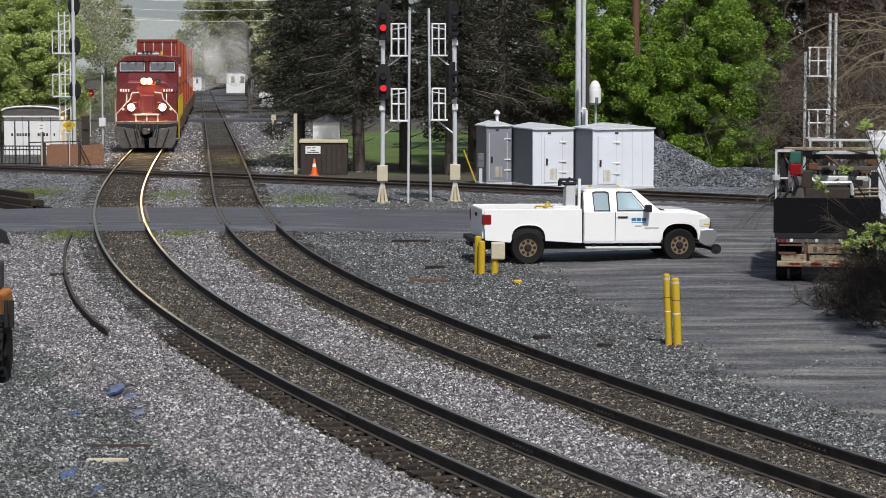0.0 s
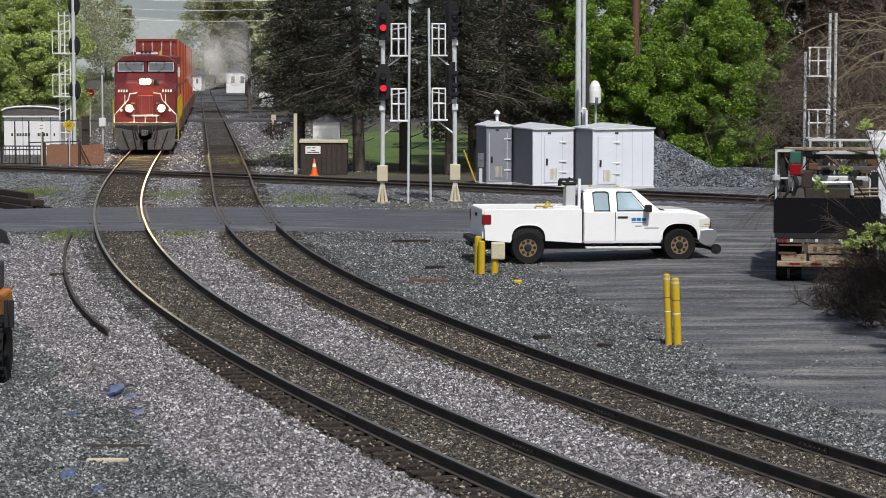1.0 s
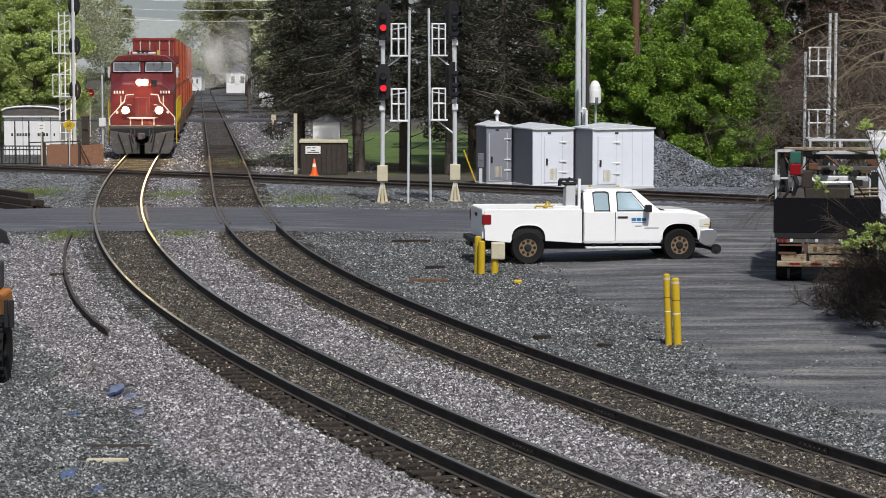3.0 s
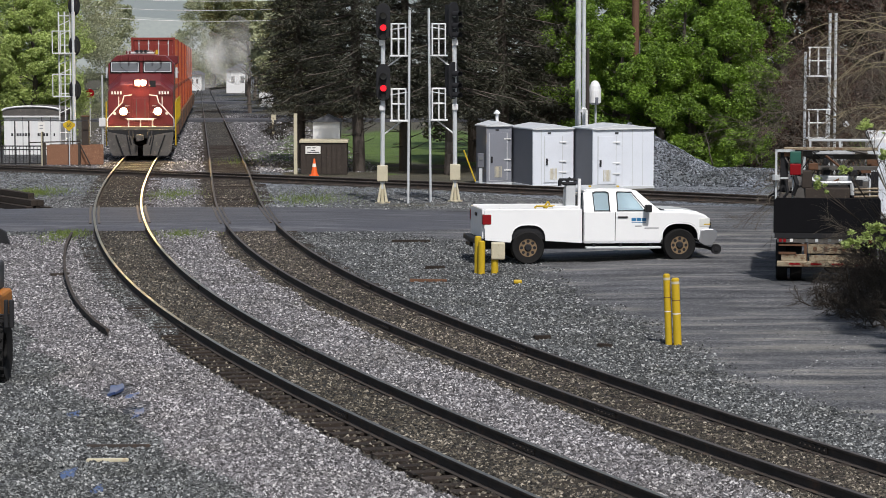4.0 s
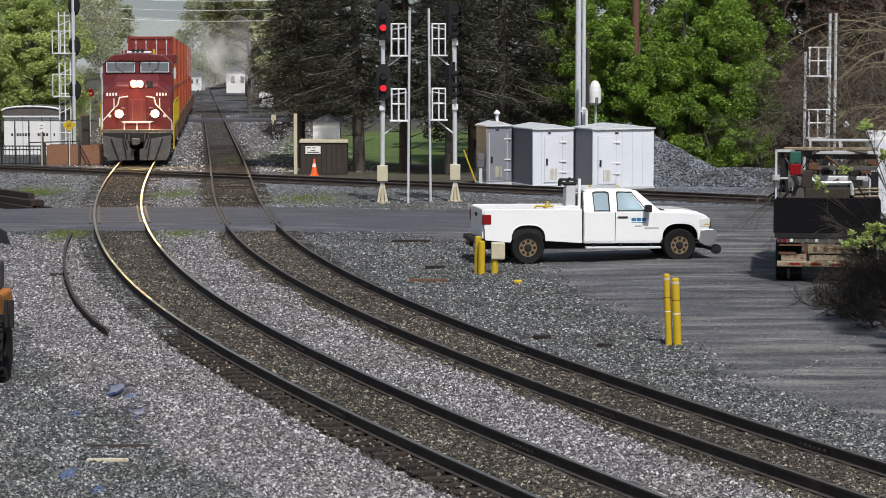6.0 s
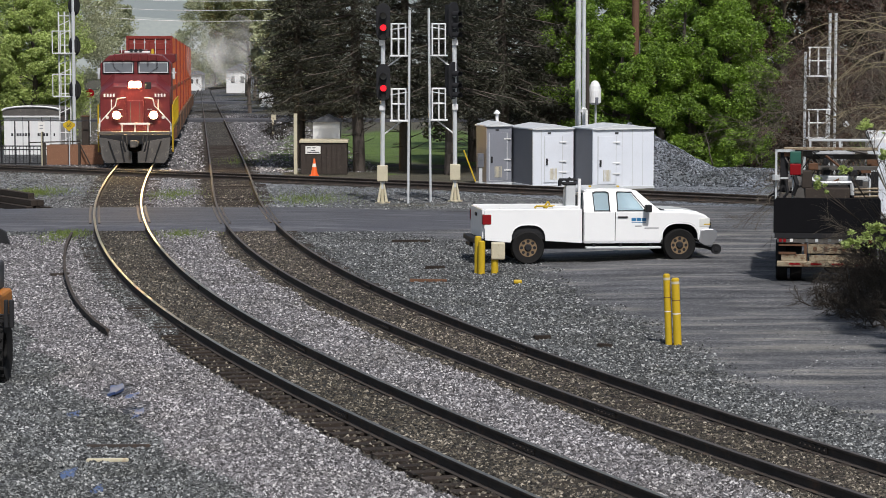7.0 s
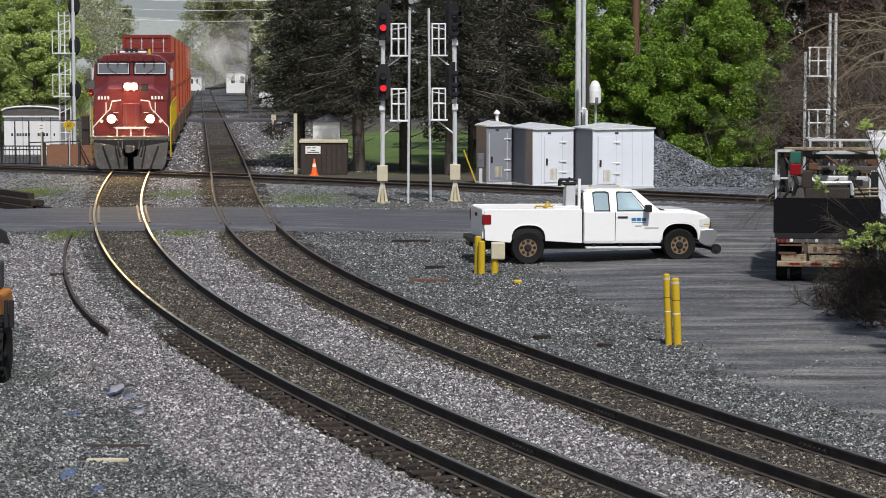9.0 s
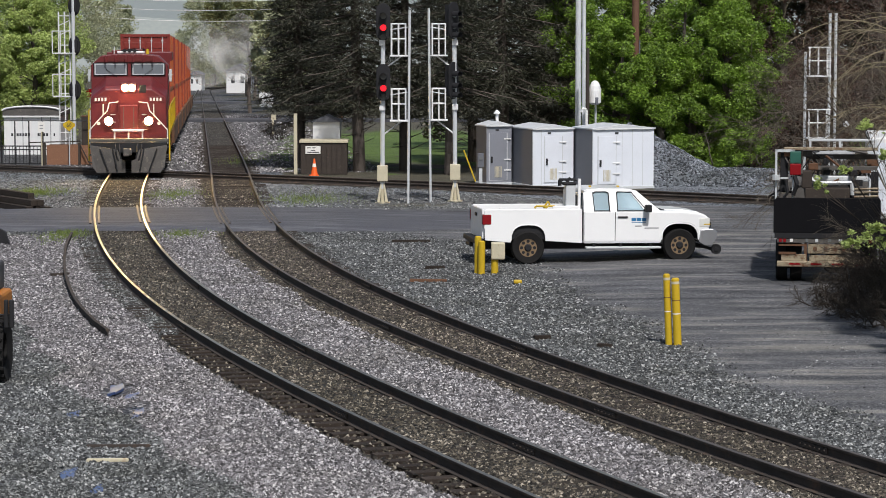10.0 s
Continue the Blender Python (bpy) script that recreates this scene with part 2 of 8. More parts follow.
def ground_paint():
    """Yard ground: crushed stone whose tone follows how fresh, dirty, paved or grassy each stretch is."""
    m = bpy.data.materials.new("yard_ground")
    m.use_nodes = True
    nt = m.node_tree
    L = nt.links.new
    b = nt.nodes["Principled BSDF"]
    b.inputs["Roughness"].default_value = 0.88
    tc = nt.nodes.new("ShaderNodeTexCoord")
    cells = node(nt, "ShaderNodeTexVoronoi", Scale=15.0)
    cells2 = node(nt, "ShaderNodeTexVoronoi", Scale=34.0)
    wob = node(nt, "ShaderNodeTexNoise", Scale=0.45, Detail=6.0, Roughness=0.62)
    fine = node(nt, "ShaderNodeTexNoise", Scale=28.0, Detail=4.0, Roughness=0.7)
    for n in (cells, cells2, wob, fine):
        L(tc.outputs["Object"], n.inputs["Vector"])

    def attr(name):
        a = nt.nodes.new("ShaderNodeAttribute")
        a.attribute_name = name
        return a.outputs["Fac"]

    def grey(sock):
        s = nt.nodes.new("ShaderNodeSeparateColor")
        L(sock, s.inputs[0])
        return s.outputs[0]

    def ramp(sock, stops):
        r = nt.nodes.new("ShaderNodeValToRGB")
        e = r.color_ramp.elements
        e[0].position, e[0].color = stops[0][0], (*stops[0][1], 1)
        e[1].position, e[1].color = stops[-1][0], (*stops[-1][1], 1)
        for p, c in stops[1:-1]:
            x = e.new(p)
            x.color = (*c, 1)
        L(sock, r.inputs[0])
        return r.outputs[0]

    def mix(fac, a, c):
        n = nt.nodes.new("ShaderNodeMix")
        n.data_type = "RGBA"
        L(fac, n.inputs[0])
        L(a, n.inputs[6])
        L(c, n.inputs[7])
        return n.outputs[2]

    def fuzzy(sock, amount=0.7):
        """An attribute with its edge broken up by noise."""
        n = nt.nodes.new("ShaderNodeMath")
        n.operation, n.inputs[1].default_value = "MULTIPLY_ADD", amount
        L(fine.outputs[0], n.inputs[0])
        L(sock, n.inputs[2])
        r = nt.nodes.new("ShaderNodeMapRange")
        r.inputs[1].default_value, r.inputs[2].default_value = 0.5 + amount * 0.5 - 0.2, 0.5 + amount * 0.5 + 0.2
        L(n.outputs[0], r.inputs[0])
        return r.outputs[0]

    v = grey(cells.outputs["Color"])
    cells2g = grey(cells2.outputs["Color"])
    lay = nt.nodes.new("ShaderNodeMapping")
    lay.inputs["Scale"].default_value = (0.16, 1.0, 1.0)
    L(tc.outputs["Object"], lay.inputs["Vector"])
    streak = node(nt, "ShaderNodeTexNoise", Scale=1.3, Detail=8.0, Roughness=0.68)
    L(lay.outputs[0], streak.inputs["Vector"])
    grain = node(nt, "ShaderNodeTexNoise", Scale=1.6, Detail=4.0, Roughness=0.6)
    L(lay.outputs[0], grain.inputs["Vector"])
    half = nt.nodes.new("ShaderNodeMath")
    half.operation, half.inputs[1].default_value = "MULTIPLY", 0.8
    L(grain.outputs[0], half.inputs[0])
    # yard and fresh ramps darkened to carry the shade between loose stones
    yard = ramp(v, [(0.0, (0.008, 0.008, 0.009)), (0.3, (0.026, 0.027, 0.029)), (0.6, (0.07, 0.072, 0.075)), (0.85, (0.15, 0.15, 0.153)), (1.0, (0.36, 0.36, 0.36))])
    blue = ramp(v, [(0.0, (0.02, 0.022, 0.028)), (0.5, (0.13, 0.145, 0.165)), (1.0, (0.42, 0.45, 0.5))])
    fresh = ramp(v, [(0.0, (0.012, 0.011, 0.011)), (0.25, (0.045, 0.042, 0.044)), (0.6, (0.12, 0.114, 0.118)), (0.85, (0.25, 0.24, 0.245)), (1.0, (0.5, 0.48, 0.48))])
    dirty = ramp(v, [(0.0, (0.007, 0.006, 0.005)), (0.5, (0.036, 0.031, 0.024)), (0.8, (0.09, 0.08, 0.061)), (1.0, (0.27, 0.245, 0.2))])
    brown = ramp(v, [(0.0, (0.012, 0.009, 0.007)), (0.5, (0.07, 0.053, 0.042)), (0.8, (0.14, 0.107, 0.085)), (1.0, (0.30, 0.24, 0.2))])
    lot = mix(half.outputs[0], ramp(streak.outputs[0], [(0.36, (0.012, 0.013, 0.015)), (0.44, (0.062, 0.064, 0.072)), (0.53, (0.135, 0.135, 0.146)), (0.61, (0.32, 0.305, 0.27))]), ramp(cells2g, [(0.0, (0.014, 0.014, 0.016)), (0.45, (0.075, 0.075, 0.08)), (0.75, (0.17, 0.17, 0.178)), (1.0, (0.46, 0.45, 0.44))]))
    soil = ramp(fine.outputs[0], [(0.3, (0.055, 0.05, 0.035)), (0.7, (0.15, 0.135, 0.09))])
    grass = ramp(fine.outputs[0], [(0.3, (0.06, 0.11, 0.016)), (0.7, (0.17, 0.26, 0.05))])
    col = yard
    for name, c in (("blue", blue), ("fresh", fresh), ("dirty", dirty), ("brown", brown), ("lot", lot), ("soil", soil), ("grass", grass)):
        col = mix(fuzzy(attr(name)), col, c)
    tone = nt.nodes.new("ShaderNodeMapRange")
    tone.inputs[1].default_value, tone.inputs[2].default_value = 0.3, 0.7
    tone.inputs[3].default_value, tone.inputs[4].default_value = 0.5, 0.92
    L(wob.outputs[0], tone.inputs[0])
    sc = nt.nodes.new("ShaderNodeVectorMath")
    sc.operation = "SCALE"
    L(col, sc.inputs[0])
    L(tone.outputs[0], sc.inputs["Scale"])
    L(sc.outputs[0], b.inputs["Base Color"])
    # gloss of the wet hollows
    wet = attr("wet")
    rr = nt.nodes.new("ShaderNodeMapRange")
    rr.inputs[3].default_value, rr.inputs[4].default_value = 0.88, 0.3
    L(fuzzy(wet, 0.9), rr.inputs[0])
    L(rr.outputs[0], b.inputs["Roughness"])
    inv = nt.nodes.new("ShaderNodeMath")
    inv.operation = "SUBTRACT"
    inv.inputs[0].default_value = 1.0
    L(fuzzy(attr("lot")), inv.inputs[1])
    st = nt.nodes.new("ShaderNodeMath")
    st.operation = "MULTIPLY_ADD"
    st.inputs[1].default_value, st.inputs[2].default_value = 0.85, 0.15
    L(inv.outputs[0], st.inputs[0])
    bp = node(nt, "ShaderNodeBump", Distance=0.06)
    L(st.outputs[0], bp.inputs["Strength"])
    L(cells.outputs["Distance"], bp.inputs["Height"])
    bp.invert = True
    bp2 = node(nt, "ShaderNodeBump", Distance=0.012, Strength=0.5)
    bp2.invert = True
    L(cells2.outputs["Distance"], bp2.inputs["Height"])
    L(bp.outputs[0], bp2.inputs["Normal"])
    L(bp2.outputs[0], b.inputs["Normal"])
    return m


YARD = ground_paint()


# ---- builders ----
def link_mesh(name, bm, mats, smooth=False):
    me = bpy.data.meshes.new(name)
    bm.to_mesh(me)
    bm.free()
    for m in mats if isinstance(mats, (list, tuple)) else [mats]:
        me.materials.append(m)
    if smooth:
        for p in me.polygons:
            p.use_smooth = True
    return me


def part(name, bm, mat, parent=None, label="", smooth=False):
    ob = new(name, link_mesh(name, bm, mat, smooth))
    if parent is not None:
        ob.parent = parent
    if label:
        ob["label"] = label
    return ob


def share(name, me, parent, m=None):
    ob = new(name, me)
    ob.parent = parent
    if m is not None:
        ob.matrix_basis = m
    return ob


def thing(name, label, category, m=None, group="", kind=""):
    ob = new(name)
    ob.empty_display_size = 0.3
    if m is not None:
        ob.matrix_basis = m
    return tagged(ob, label, category, group, kind)


def box(bm, x0, x1, y0, y1, z0, z1, bevel=0.0, mat=0):
    v = [bm.verts.new((x, y, z)) for x in (x0, x1) for y in (y0, y1) for z in (z0, z1)]
    fs = [bm.faces.new([v[i] for i in q]) for q in ((0, 1, 3, 2), (4, 6, 7, 5), (0, 4, 5, 1), (2, 3, 7, 6), (0, 2, 6, 4), (1, 5, 7, 3))]
    for q in fs:
        q.material_index = mat
    if bevel:
        es = list({e for q in fs for e in q.edges})
        bmesh.ops.bevel(bm, geom=es, offset=bevel, segments=2, affect="EDGES", profile=0.5)
    return bm


def rod(bm, a, b, r, n=8, r2=None, mat=0, caps=True):
    a, b = Vector(a), Vector(b)
    d = b - a
    q = d.to_track_quat("Z", "Y")
    r2 = r if r2 is None else r2
    rings = []
    for p, rr in ((a, r), (b, r2)):
        rings.append([bm.verts.new(p + q @ Vector((rr * math.cos(2 * math.pi * i / n), rr * math.sin(2 * math.pi * i / n), 0))) for i in range(n)])
    for i in range(n):
        j = (i + 1) % n
        bm.faces.new((rings[0][i], rings[0][j], rings[1][j], rings[1][i])).material_index = mat
    if caps:
        bm.faces.new(rings[0][::-1]).material_index = mat
        bm.faces.new(rings[1]).material_index = mat
    return bm


def pipe(bm, pts, r, n=6, mat=0):
    for a, b in zip(pts[:-1], pts[1:]):
        rod(bm, a, b, r, n, mat=mat)
    return bm


def prism(bm, poly, axis, a, b, bevel=0.0, mat=0):
    """A polygon of 2D points pushed from a to b along an axis; the two other axes keep their order."""
    def put(p, w):
        if axis == "x":
            return (w, p[0], p[1])
        if axis == "y":
            return (p[0], w, p[1])
        return (p[0], p[1], w)
    v0 = [bm.verts.new(put(p, a)) for p in poly]
    v1 = [bm.verts.new(put(p, b)) for p in poly]
    fs = [bm.faces.new(v0), bm.faces.new(v1[::-1])]
    n = len(poly)
    for i in range(n):
        fs.append(bm.faces.new((v0[i], v1[i], v1[(i + 1) % n], v0[(i + 1) % n])))
    for q in fs:
        q.material_index = mat
    bmesh.ops.recalc_face_normals(bm, faces=fs)
    if bevel:
        bmesh.ops.bevel(bm, geom=list({e for q in fs for e in q.edges}), offset=bevel, segments=2, affect="EDGES", profile=0.5)
    return bm


def wheel_mesh(bm, r, w, rim, axis="y", n=28):
    """A tyre as a ring with rounded shoulders, about an axis through the origin."""
    prof = [(rim, -w / 2 * 0.8), (r * 0.93, -w / 2), (r, -w / 2 * 0.72), (r, w / 2 * 0.72), (r * 0.93, w / 2), (rim, w / 2 * 0.8)]
    rings = []
    for i in range(n):
        c, s = math.cos(2 * math.pi * i / n), math.sin(2 * math.pi * i / n)
        rings.append([bm.verts.new((rr * c, o, rr * s) if axis == "y" else (o, rr * c, rr * s)) for rr, o in prof])
    k = len(prof)
    for i in range(n):
        for j in range(k):
            bm.faces.new((rings[i][j], rings[i][(j + 1) % k], rings[(i + 1) % n][(j + 1) % k], rings[(i + 1) % n][j]))
    bmesh.ops.recalc_face_normals(bm, faces=bm.faces[:])
    return bm


def words(text, size, m, mat, parent, name="lettering", label=""):
    """Built-in font, turned into a mesh."""
    cu = bpy.data.curves.new(name, "FONT")
    cu.body, cu.size, cu.align_x, cu.align_y, cu.extrude = text, size, "CENTER", "CENTER", 0.002
    tmp = bpy.data.objects.new(name, cu)
    scene.collection.objects.link(tmp)
    bpy.context.view_layer.update()
    me = bpy.data.meshes.new_from_object(tmp.evaluated_get(bpy.context.evaluated_depsgraph_get()))
    bpy.data.objects.remove(tmp)
    me.materials.clear()
    me.materials.append(mat)
    ob = share(name, me, parent, m)
    if label:
        ob["label"] = label
    return ob


# ---- the lines of the tracks ----
def fall(y):
    """The land falls away gently behind the level crossing of the two railways."""
    u = np.maximum(np.asarray(y, float) - 95, 0)
    return -0.016 * np.where(u < 20, u * u / 40, u - 10)


def track_line(x0, slope, bends, start=-480.0, end=112.0, step=0.5):
    """Centre line: straight from far away, then a curve of smoothly changing radius; bends: curvature at fixed stations."""
    stations = (0, 12, 22, 30, 38, 46, 54, 62, 72, 84, 100)
    s = np.arange(start, end, step)
    k = np.interp(s, stations, (0, *bends)) * (s > 0)
    k = k + 0.0045 * np.clip((-s - 290) / 30, 0, 1)
    turn = np.concatenate([[0], np.cumsum((k[1:] + k[:-1]) / 2 * step)])
    i0 = int(np.argmin(abs(s)))
    head = turn - turn[i0] + math.atan2(-1, -slope)
    mid = (head[1:] + head[:-1]) / 2
    x = np.concatenate([[0], np.cumsum(np.cos(mid) * step)])
    y = np.concatenate([[0], np.cumsum(np.sin(mid) * step)])
    return s, x - x[i0] + x0, y - y[i0] + 120.0, head


LINE_A = track_line(-14.2, -0.09, (-0.0001, 0.0008, 0.0022, 0.0033, 0.0036, 0.0043, 0.0058, 0.0063, 0.0042, 0.002))
LINE_B = track_line(-10.2916, -0.0964, (-0.0, 0.0001, 0.001, 0.0028, 0.0047, 0.0061, 0.0063, 0.0055, 0.0039, 0.0021))
CROSS_FROM, CROSS_TO = Vector((-60.0, 135.8, 0)), Vector((44.0, 65.1, 0))


def on_line(line, s, off=0.0):
    """Place and heading at station s of a line, shifted sideways (positive: to the right of one looking away from the eye)."""
    x, y, h = (float(np.interp(s, line[0], line[i])) for i in (1, 2, 3))
    return x - math.sin(h) * off, y + math.cos(h) * off, h


def offsets(line, X, Y):
    """Signed sideways distance of points from a line."""
    keep = (line[2] > 0) & (line[2] < 420)
    px, py, ph = line[1][keep][::2], line[2][keep][::2], line[3][keep][::2]
    best = np.full(X.shape, 1e9)
    side = np.zeros(X.shape)
    for x, y, h in zip(px, py, ph):
        d = (X - x) ** 2 + (Y - y) ** 2
        o = -(X - x) * math.sin(h) + (Y - y) * math.cos(h)
        m = d < best
        best[m], side[m] = d[m], o[m]
    return np.where(np.abs(side) > 0.01, np.sign(side), 1) * np.sqrt(best)


# ---- ground: one sheet to the horizon ----
def smooth(a, b, v):
    t = np.clip((v - a) / (b - a), 0, 1)
    return t * t * (3 - 2 * t)


def wave(X, Y, f, seed):
    r = np.random.RandomState(seed)
    out = 0
    for i in range(7):
        a, p, q = r.uniform(0, 6.28), r.uniform(0, 6.28), f * r.uniform(0.6, 1.7)
        out = out + np.sin((X * math.cos(a) + Y * math.sin(a)) * q + p)
    return out / 7


LOT_EDGE = ((-3.5, 80.0), (-2.4, 76.3), (1.8, 70.0), (2.35, 63.3), (3.75, 53.6), (4.75, 45.6), (5.35, 42.0), (6.8, 38.5), (9.0, 33.0))


def build_ground():
    xs = np.concatenate([[-1500, -700, -350, -200, -130, -90, -65, -50, -42, -36, -31, -28], np.arange(-26, 22.01, 0.25), [23, 25, 28, 33, 40, 50, 65, 90, 130, 200, 350, 700, 1500]])
    ys = np.concatenate([[-300, -100, -40, -10, 8, 16, 20, 23, 25], np.arange(26, 125.01, 0.25), [127, 130, 134, 138, 143, 150, 158, 167, 178, 190, 204, 220, 240, 265, 290, 320, 360, 410, 480, 600, 900, 1500, 3000]])
    X, Y = np.meshgrid(xs, ys)
    dA, dB = offsets(LINE_A, X, Y), offsets(LINE_B, X, Y)
    cd = (CROSS_TO - CROSS_FROM).normalized()
    dC = (X - CROSS_FROM.x) * -cd.y + (Y - CROSS_FROM.y) * cd.x
    wob = 0.5 * wave(X, Y, 1.1, 3) + 0.35 * wave(X, Y, 3.7, 4)
    lx = np.interp(-Y, [-p[1] for p in LOT_EDGE], [p[0] for p in LOT_EDGE])
    lot = smooth(-0.4, 0.5, X - lx + 0.8 * wob) * smooth(92, 89, Y - 0.55 * (4 - X)) * smooth(-0.5, 0.6, dC * -1 - 2.2)
    lot = np.where(dB < 1.6, 0, lot) * (Y < 92)
    near = (Y < 76)
    fresh = smooth(-4.6, -3.6, dA + 1.1 * wob) * smooth(-1.25, -1.55, dA + 0.35 * wob) * smooth(78, 72, Y) * (1 - 0.45 * smooth(60, 75, Y))
    fresh = np.maximum(fresh, smooth(0.75, 0.95, dA + 0.1 * wob) * smooth(-1.25, -1.6, dB + 0.45 * wob) * near)
    fresh = np.maximum(fresh, 0.8 * smooth(-3.2, -2.2, dA + 0.6 * wob) * smooth(-0.8, -1.0, dA) * (Y > 83) * (Y < 91))
    fresh = np.maximum(fresh, 0.8 * smooth(0.8, 1.0, dA) * smooth(-0.9, -1.1, dB) * (Y > 83) * (Y < 93))
    dirty = smooth(0.95, 0.72, abs(dA)) * 1.0
    dirty = np.maximum(dirty, 0.95 * smooth(-1.75, -1.35, dB + 0.5 * wob) * smooth(-0.7, -0.9, dB))
    dirty = np.maximum(dirty, 0.45 * smooth(-1.75, -1.4, dA + 0.35 * wob) * smooth(-0.7, -0.85, dA))
    brown = smooth(0.95, 0.75, abs(dB)) * (Y < 99)
    dirty = np.maximum(dirty, smooth(1.25, 0.9, abs(dB)) * (Y >= 93))
    blue = smooth(82, 84, Y) * smooth(112, 106, Y) * (abs(dA) > 0.9) * (abs(dB) > 1.0)
    dirty = np.maximum(dirty, smooth(1.3, 0.9, abs(dC)))
    fresh = np.maximum(fresh, 0.62 * smooth(104, 110, Y) * smooth(4.5, 3.0, abs(dB + 1.9) - 2.2 + wob) * (abs(dB) > 1.1) * (abs(dA) > 1.1))
    soil = smooth(2.4, 3.8, dC + 0.9 * wob) * (X > -9) * smooth(1.8, 2.6, dB) * (1 - smooth(7.6, 8.2, X) * smooth(14, 12, X) * (Y < 105))
    soil = np.maximum(soil, smooth(128, 140, Y) * (abs(dB) > 4.5) * (abs(dA) > 3.0))
    soil = np.maximum(soil, 0.9 * smooth(8.6, 9.6, X + 0.6 * wob) * smooth(59, 56.5, Y + wob))
    soil = np.maximum(soil, 0.8 * smooth(1.3, 0.6, np.hypot((X + 0.9) / 1.7, (Y - 86.4) / 1.1) + 0.6 * wob))
    grass = 0 * X
    dirty = np.maximum(dirty, smooth(-1.5, -1.35, dA + 0.15 * wob) * smooth(-0.6, -0.8, dA) * smooth(54, 48, Y))
    for gx, gy, rx, ry in ((-14.9, 92.6, 1.0, 2.0), (-11.0, 74.0, 0.5, 1.6), (-9.8, 91.5, 0.7, 2.2), (-7.6, 74.0, 0.6, 1.3), (-4.7, 89.0, 1.3, 2.6), (-9.4, 118, 1.2, 5), (-2.0, 142, 8, 32), (12.5, 99, 4, 4)):
        grass = np.maximum(grass, smooth(1.25, 0.55, np.hypot((X - gx) / rx, (Y - gy) / ry) + 0.9 * wob) * (0.5 if gy < 119 else 1.0))
    wet = 0 * X
    for gx, gy, rx, ry in ((-5.55, 42.6, 0.26, 0.7), (-5.0, 40.5, 0.22, 0.6), (-5.2, 35.0, 0.3, 0.5)):
        wet = np.maximum(wet, smooth(1.2, 0.6, np.hypot((X - gx) / rx, (Y - gy) / ry) + 0.6 * wob))
    Z = -0.19 + fall(Y) + 0.018 * wave(X, Y, 2.3, 8) * (1 - 0.6 * lot) + 0.012 * wave(X, Y, 7.0, 9) * (1 - 0.8 * lot)
    Z += 0.03 * (smooth(0.8, 1.2, dA) * smooth(-0.8, -1.4, dB)) * near + 0.015 * (smooth(0.70, 0.62, abs(dA)) + smooth(0.70, 0.62, abs(dB))) * (Y < 75) - 0.06 * wet - 0.06 * smooth(-1.6, -1.3, dA) * smooth(-0.55, -0.75, dA) * smooth(54, 47, Y)
    Z += 0.07 * smooth(2.4, 6.0, X) * smooth(52, 60, Y) * smooth(84, 78, Y)
    verts = np.stack([X, Y, Z], -1).reshape(-1, 3)
    ny, nx = X.shape
    i = (np.arange(ny - 1)[:, None] * nx + np.arange(nx - 1)).ravel()
    faces = np.stack([i, i + 1, i + nx + 1, i + nx], -1)
    me = bpy.data.meshes.new("ground")
    me.from_pydata(verts.tolist(), [], faces.tolist())
    for name, v in (("fresh", fresh), ("dirty", dirty), ("brown", brown), ("lot", lot), ("soil", soil), ("grass", grass), ("blue", blue), ("wet", wet)):
        a = me.attributes.new(name, "FLOAT", "POINT")
        a.data.foreach_set("value", np.ascontiguousarray(v.ravel(), dtype=np.float32))
    me.polygons.foreach_set("use_smooth", np.ones(len(me.polygons), dtype=bool))
    me.materials.append(YARD)
    return tagged(new("ground", me), "grey crushed stone yard with worn asphalt and ballast", "ground", "", "structure")


build_ground()


def ground_z(y):
    return -0.19 + float(fall(y))


# ---- tracks ----
RAIL_SECTION = ((-0.036, 0.0), (-0.030, 0.006), (0.030, 0.006), (0.036, 0.0), (0.036, -0.030), (0.010, -0.045), (0.009, -0.140), (0.068, -0.165), (0.068, -0.175), (-0.068, -0.175), (-0.068, -0.165), (-0.009, -0.140), (-0.010, -0.045), (-0.036, -0.030))


def rail_mesh(path, mats, name="rail"):
    """A rail swept along points (x, y, z, heading)."""
    verts, faces, idx = [], [], []
    n = len(RAIL_SECTION)
    for x, y, z, h in path:
        for o, dz in RAIL_SECTION:
            verts.append((x - math.sin(h) * o, y + math.cos(h) * o, z + dz))
    for i in range(len(path) - 1):
        for j in range(n):
            k = (j + 1) % n
            faces.append((i * n + j, i * n + k, (i + 1) * n + k, (i + 1) * n + j))
            idx.append(1 if j in (0, 1, 2) else 0)
    faces += [tuple(range(n)), tuple(range((len(path) - 1) * n, len(path) * n))[::-1]]
    idx += [0, 0]
    me = bpy.data.meshes.new(name)
    me.from_pydata(verts, [], faces)
    for m in mats:
        me.materials.append(m)
    me.polygons.foreach_set("material_index", idx)
    bm = bmesh.new()
    bm.from_mesh(me)
    bmesh.ops.recalc_face_normals(bm, faces=bm.faces[:])
    bm.to_mesh(me)
    bm.free()
    return me


def line_path(line, off, s0, s1, step=1.0, dz=0.0):
    out = []
    for s in np.arange(s0, s1 + 1e-6, step):
        x, y, h = on_line(line, s, off)
        out.append((x, y, float(fall(y)) + dz, h))
    return out


def tie_mesh():
    bm = bmesh.new()
    box(bm, -1.30, 1.30, -0.11, 0.11, -0.35, -0.172, 0.008)
    return link_mesh("tie", bm, TIE_WOOD)


TIE = tie_mesh()


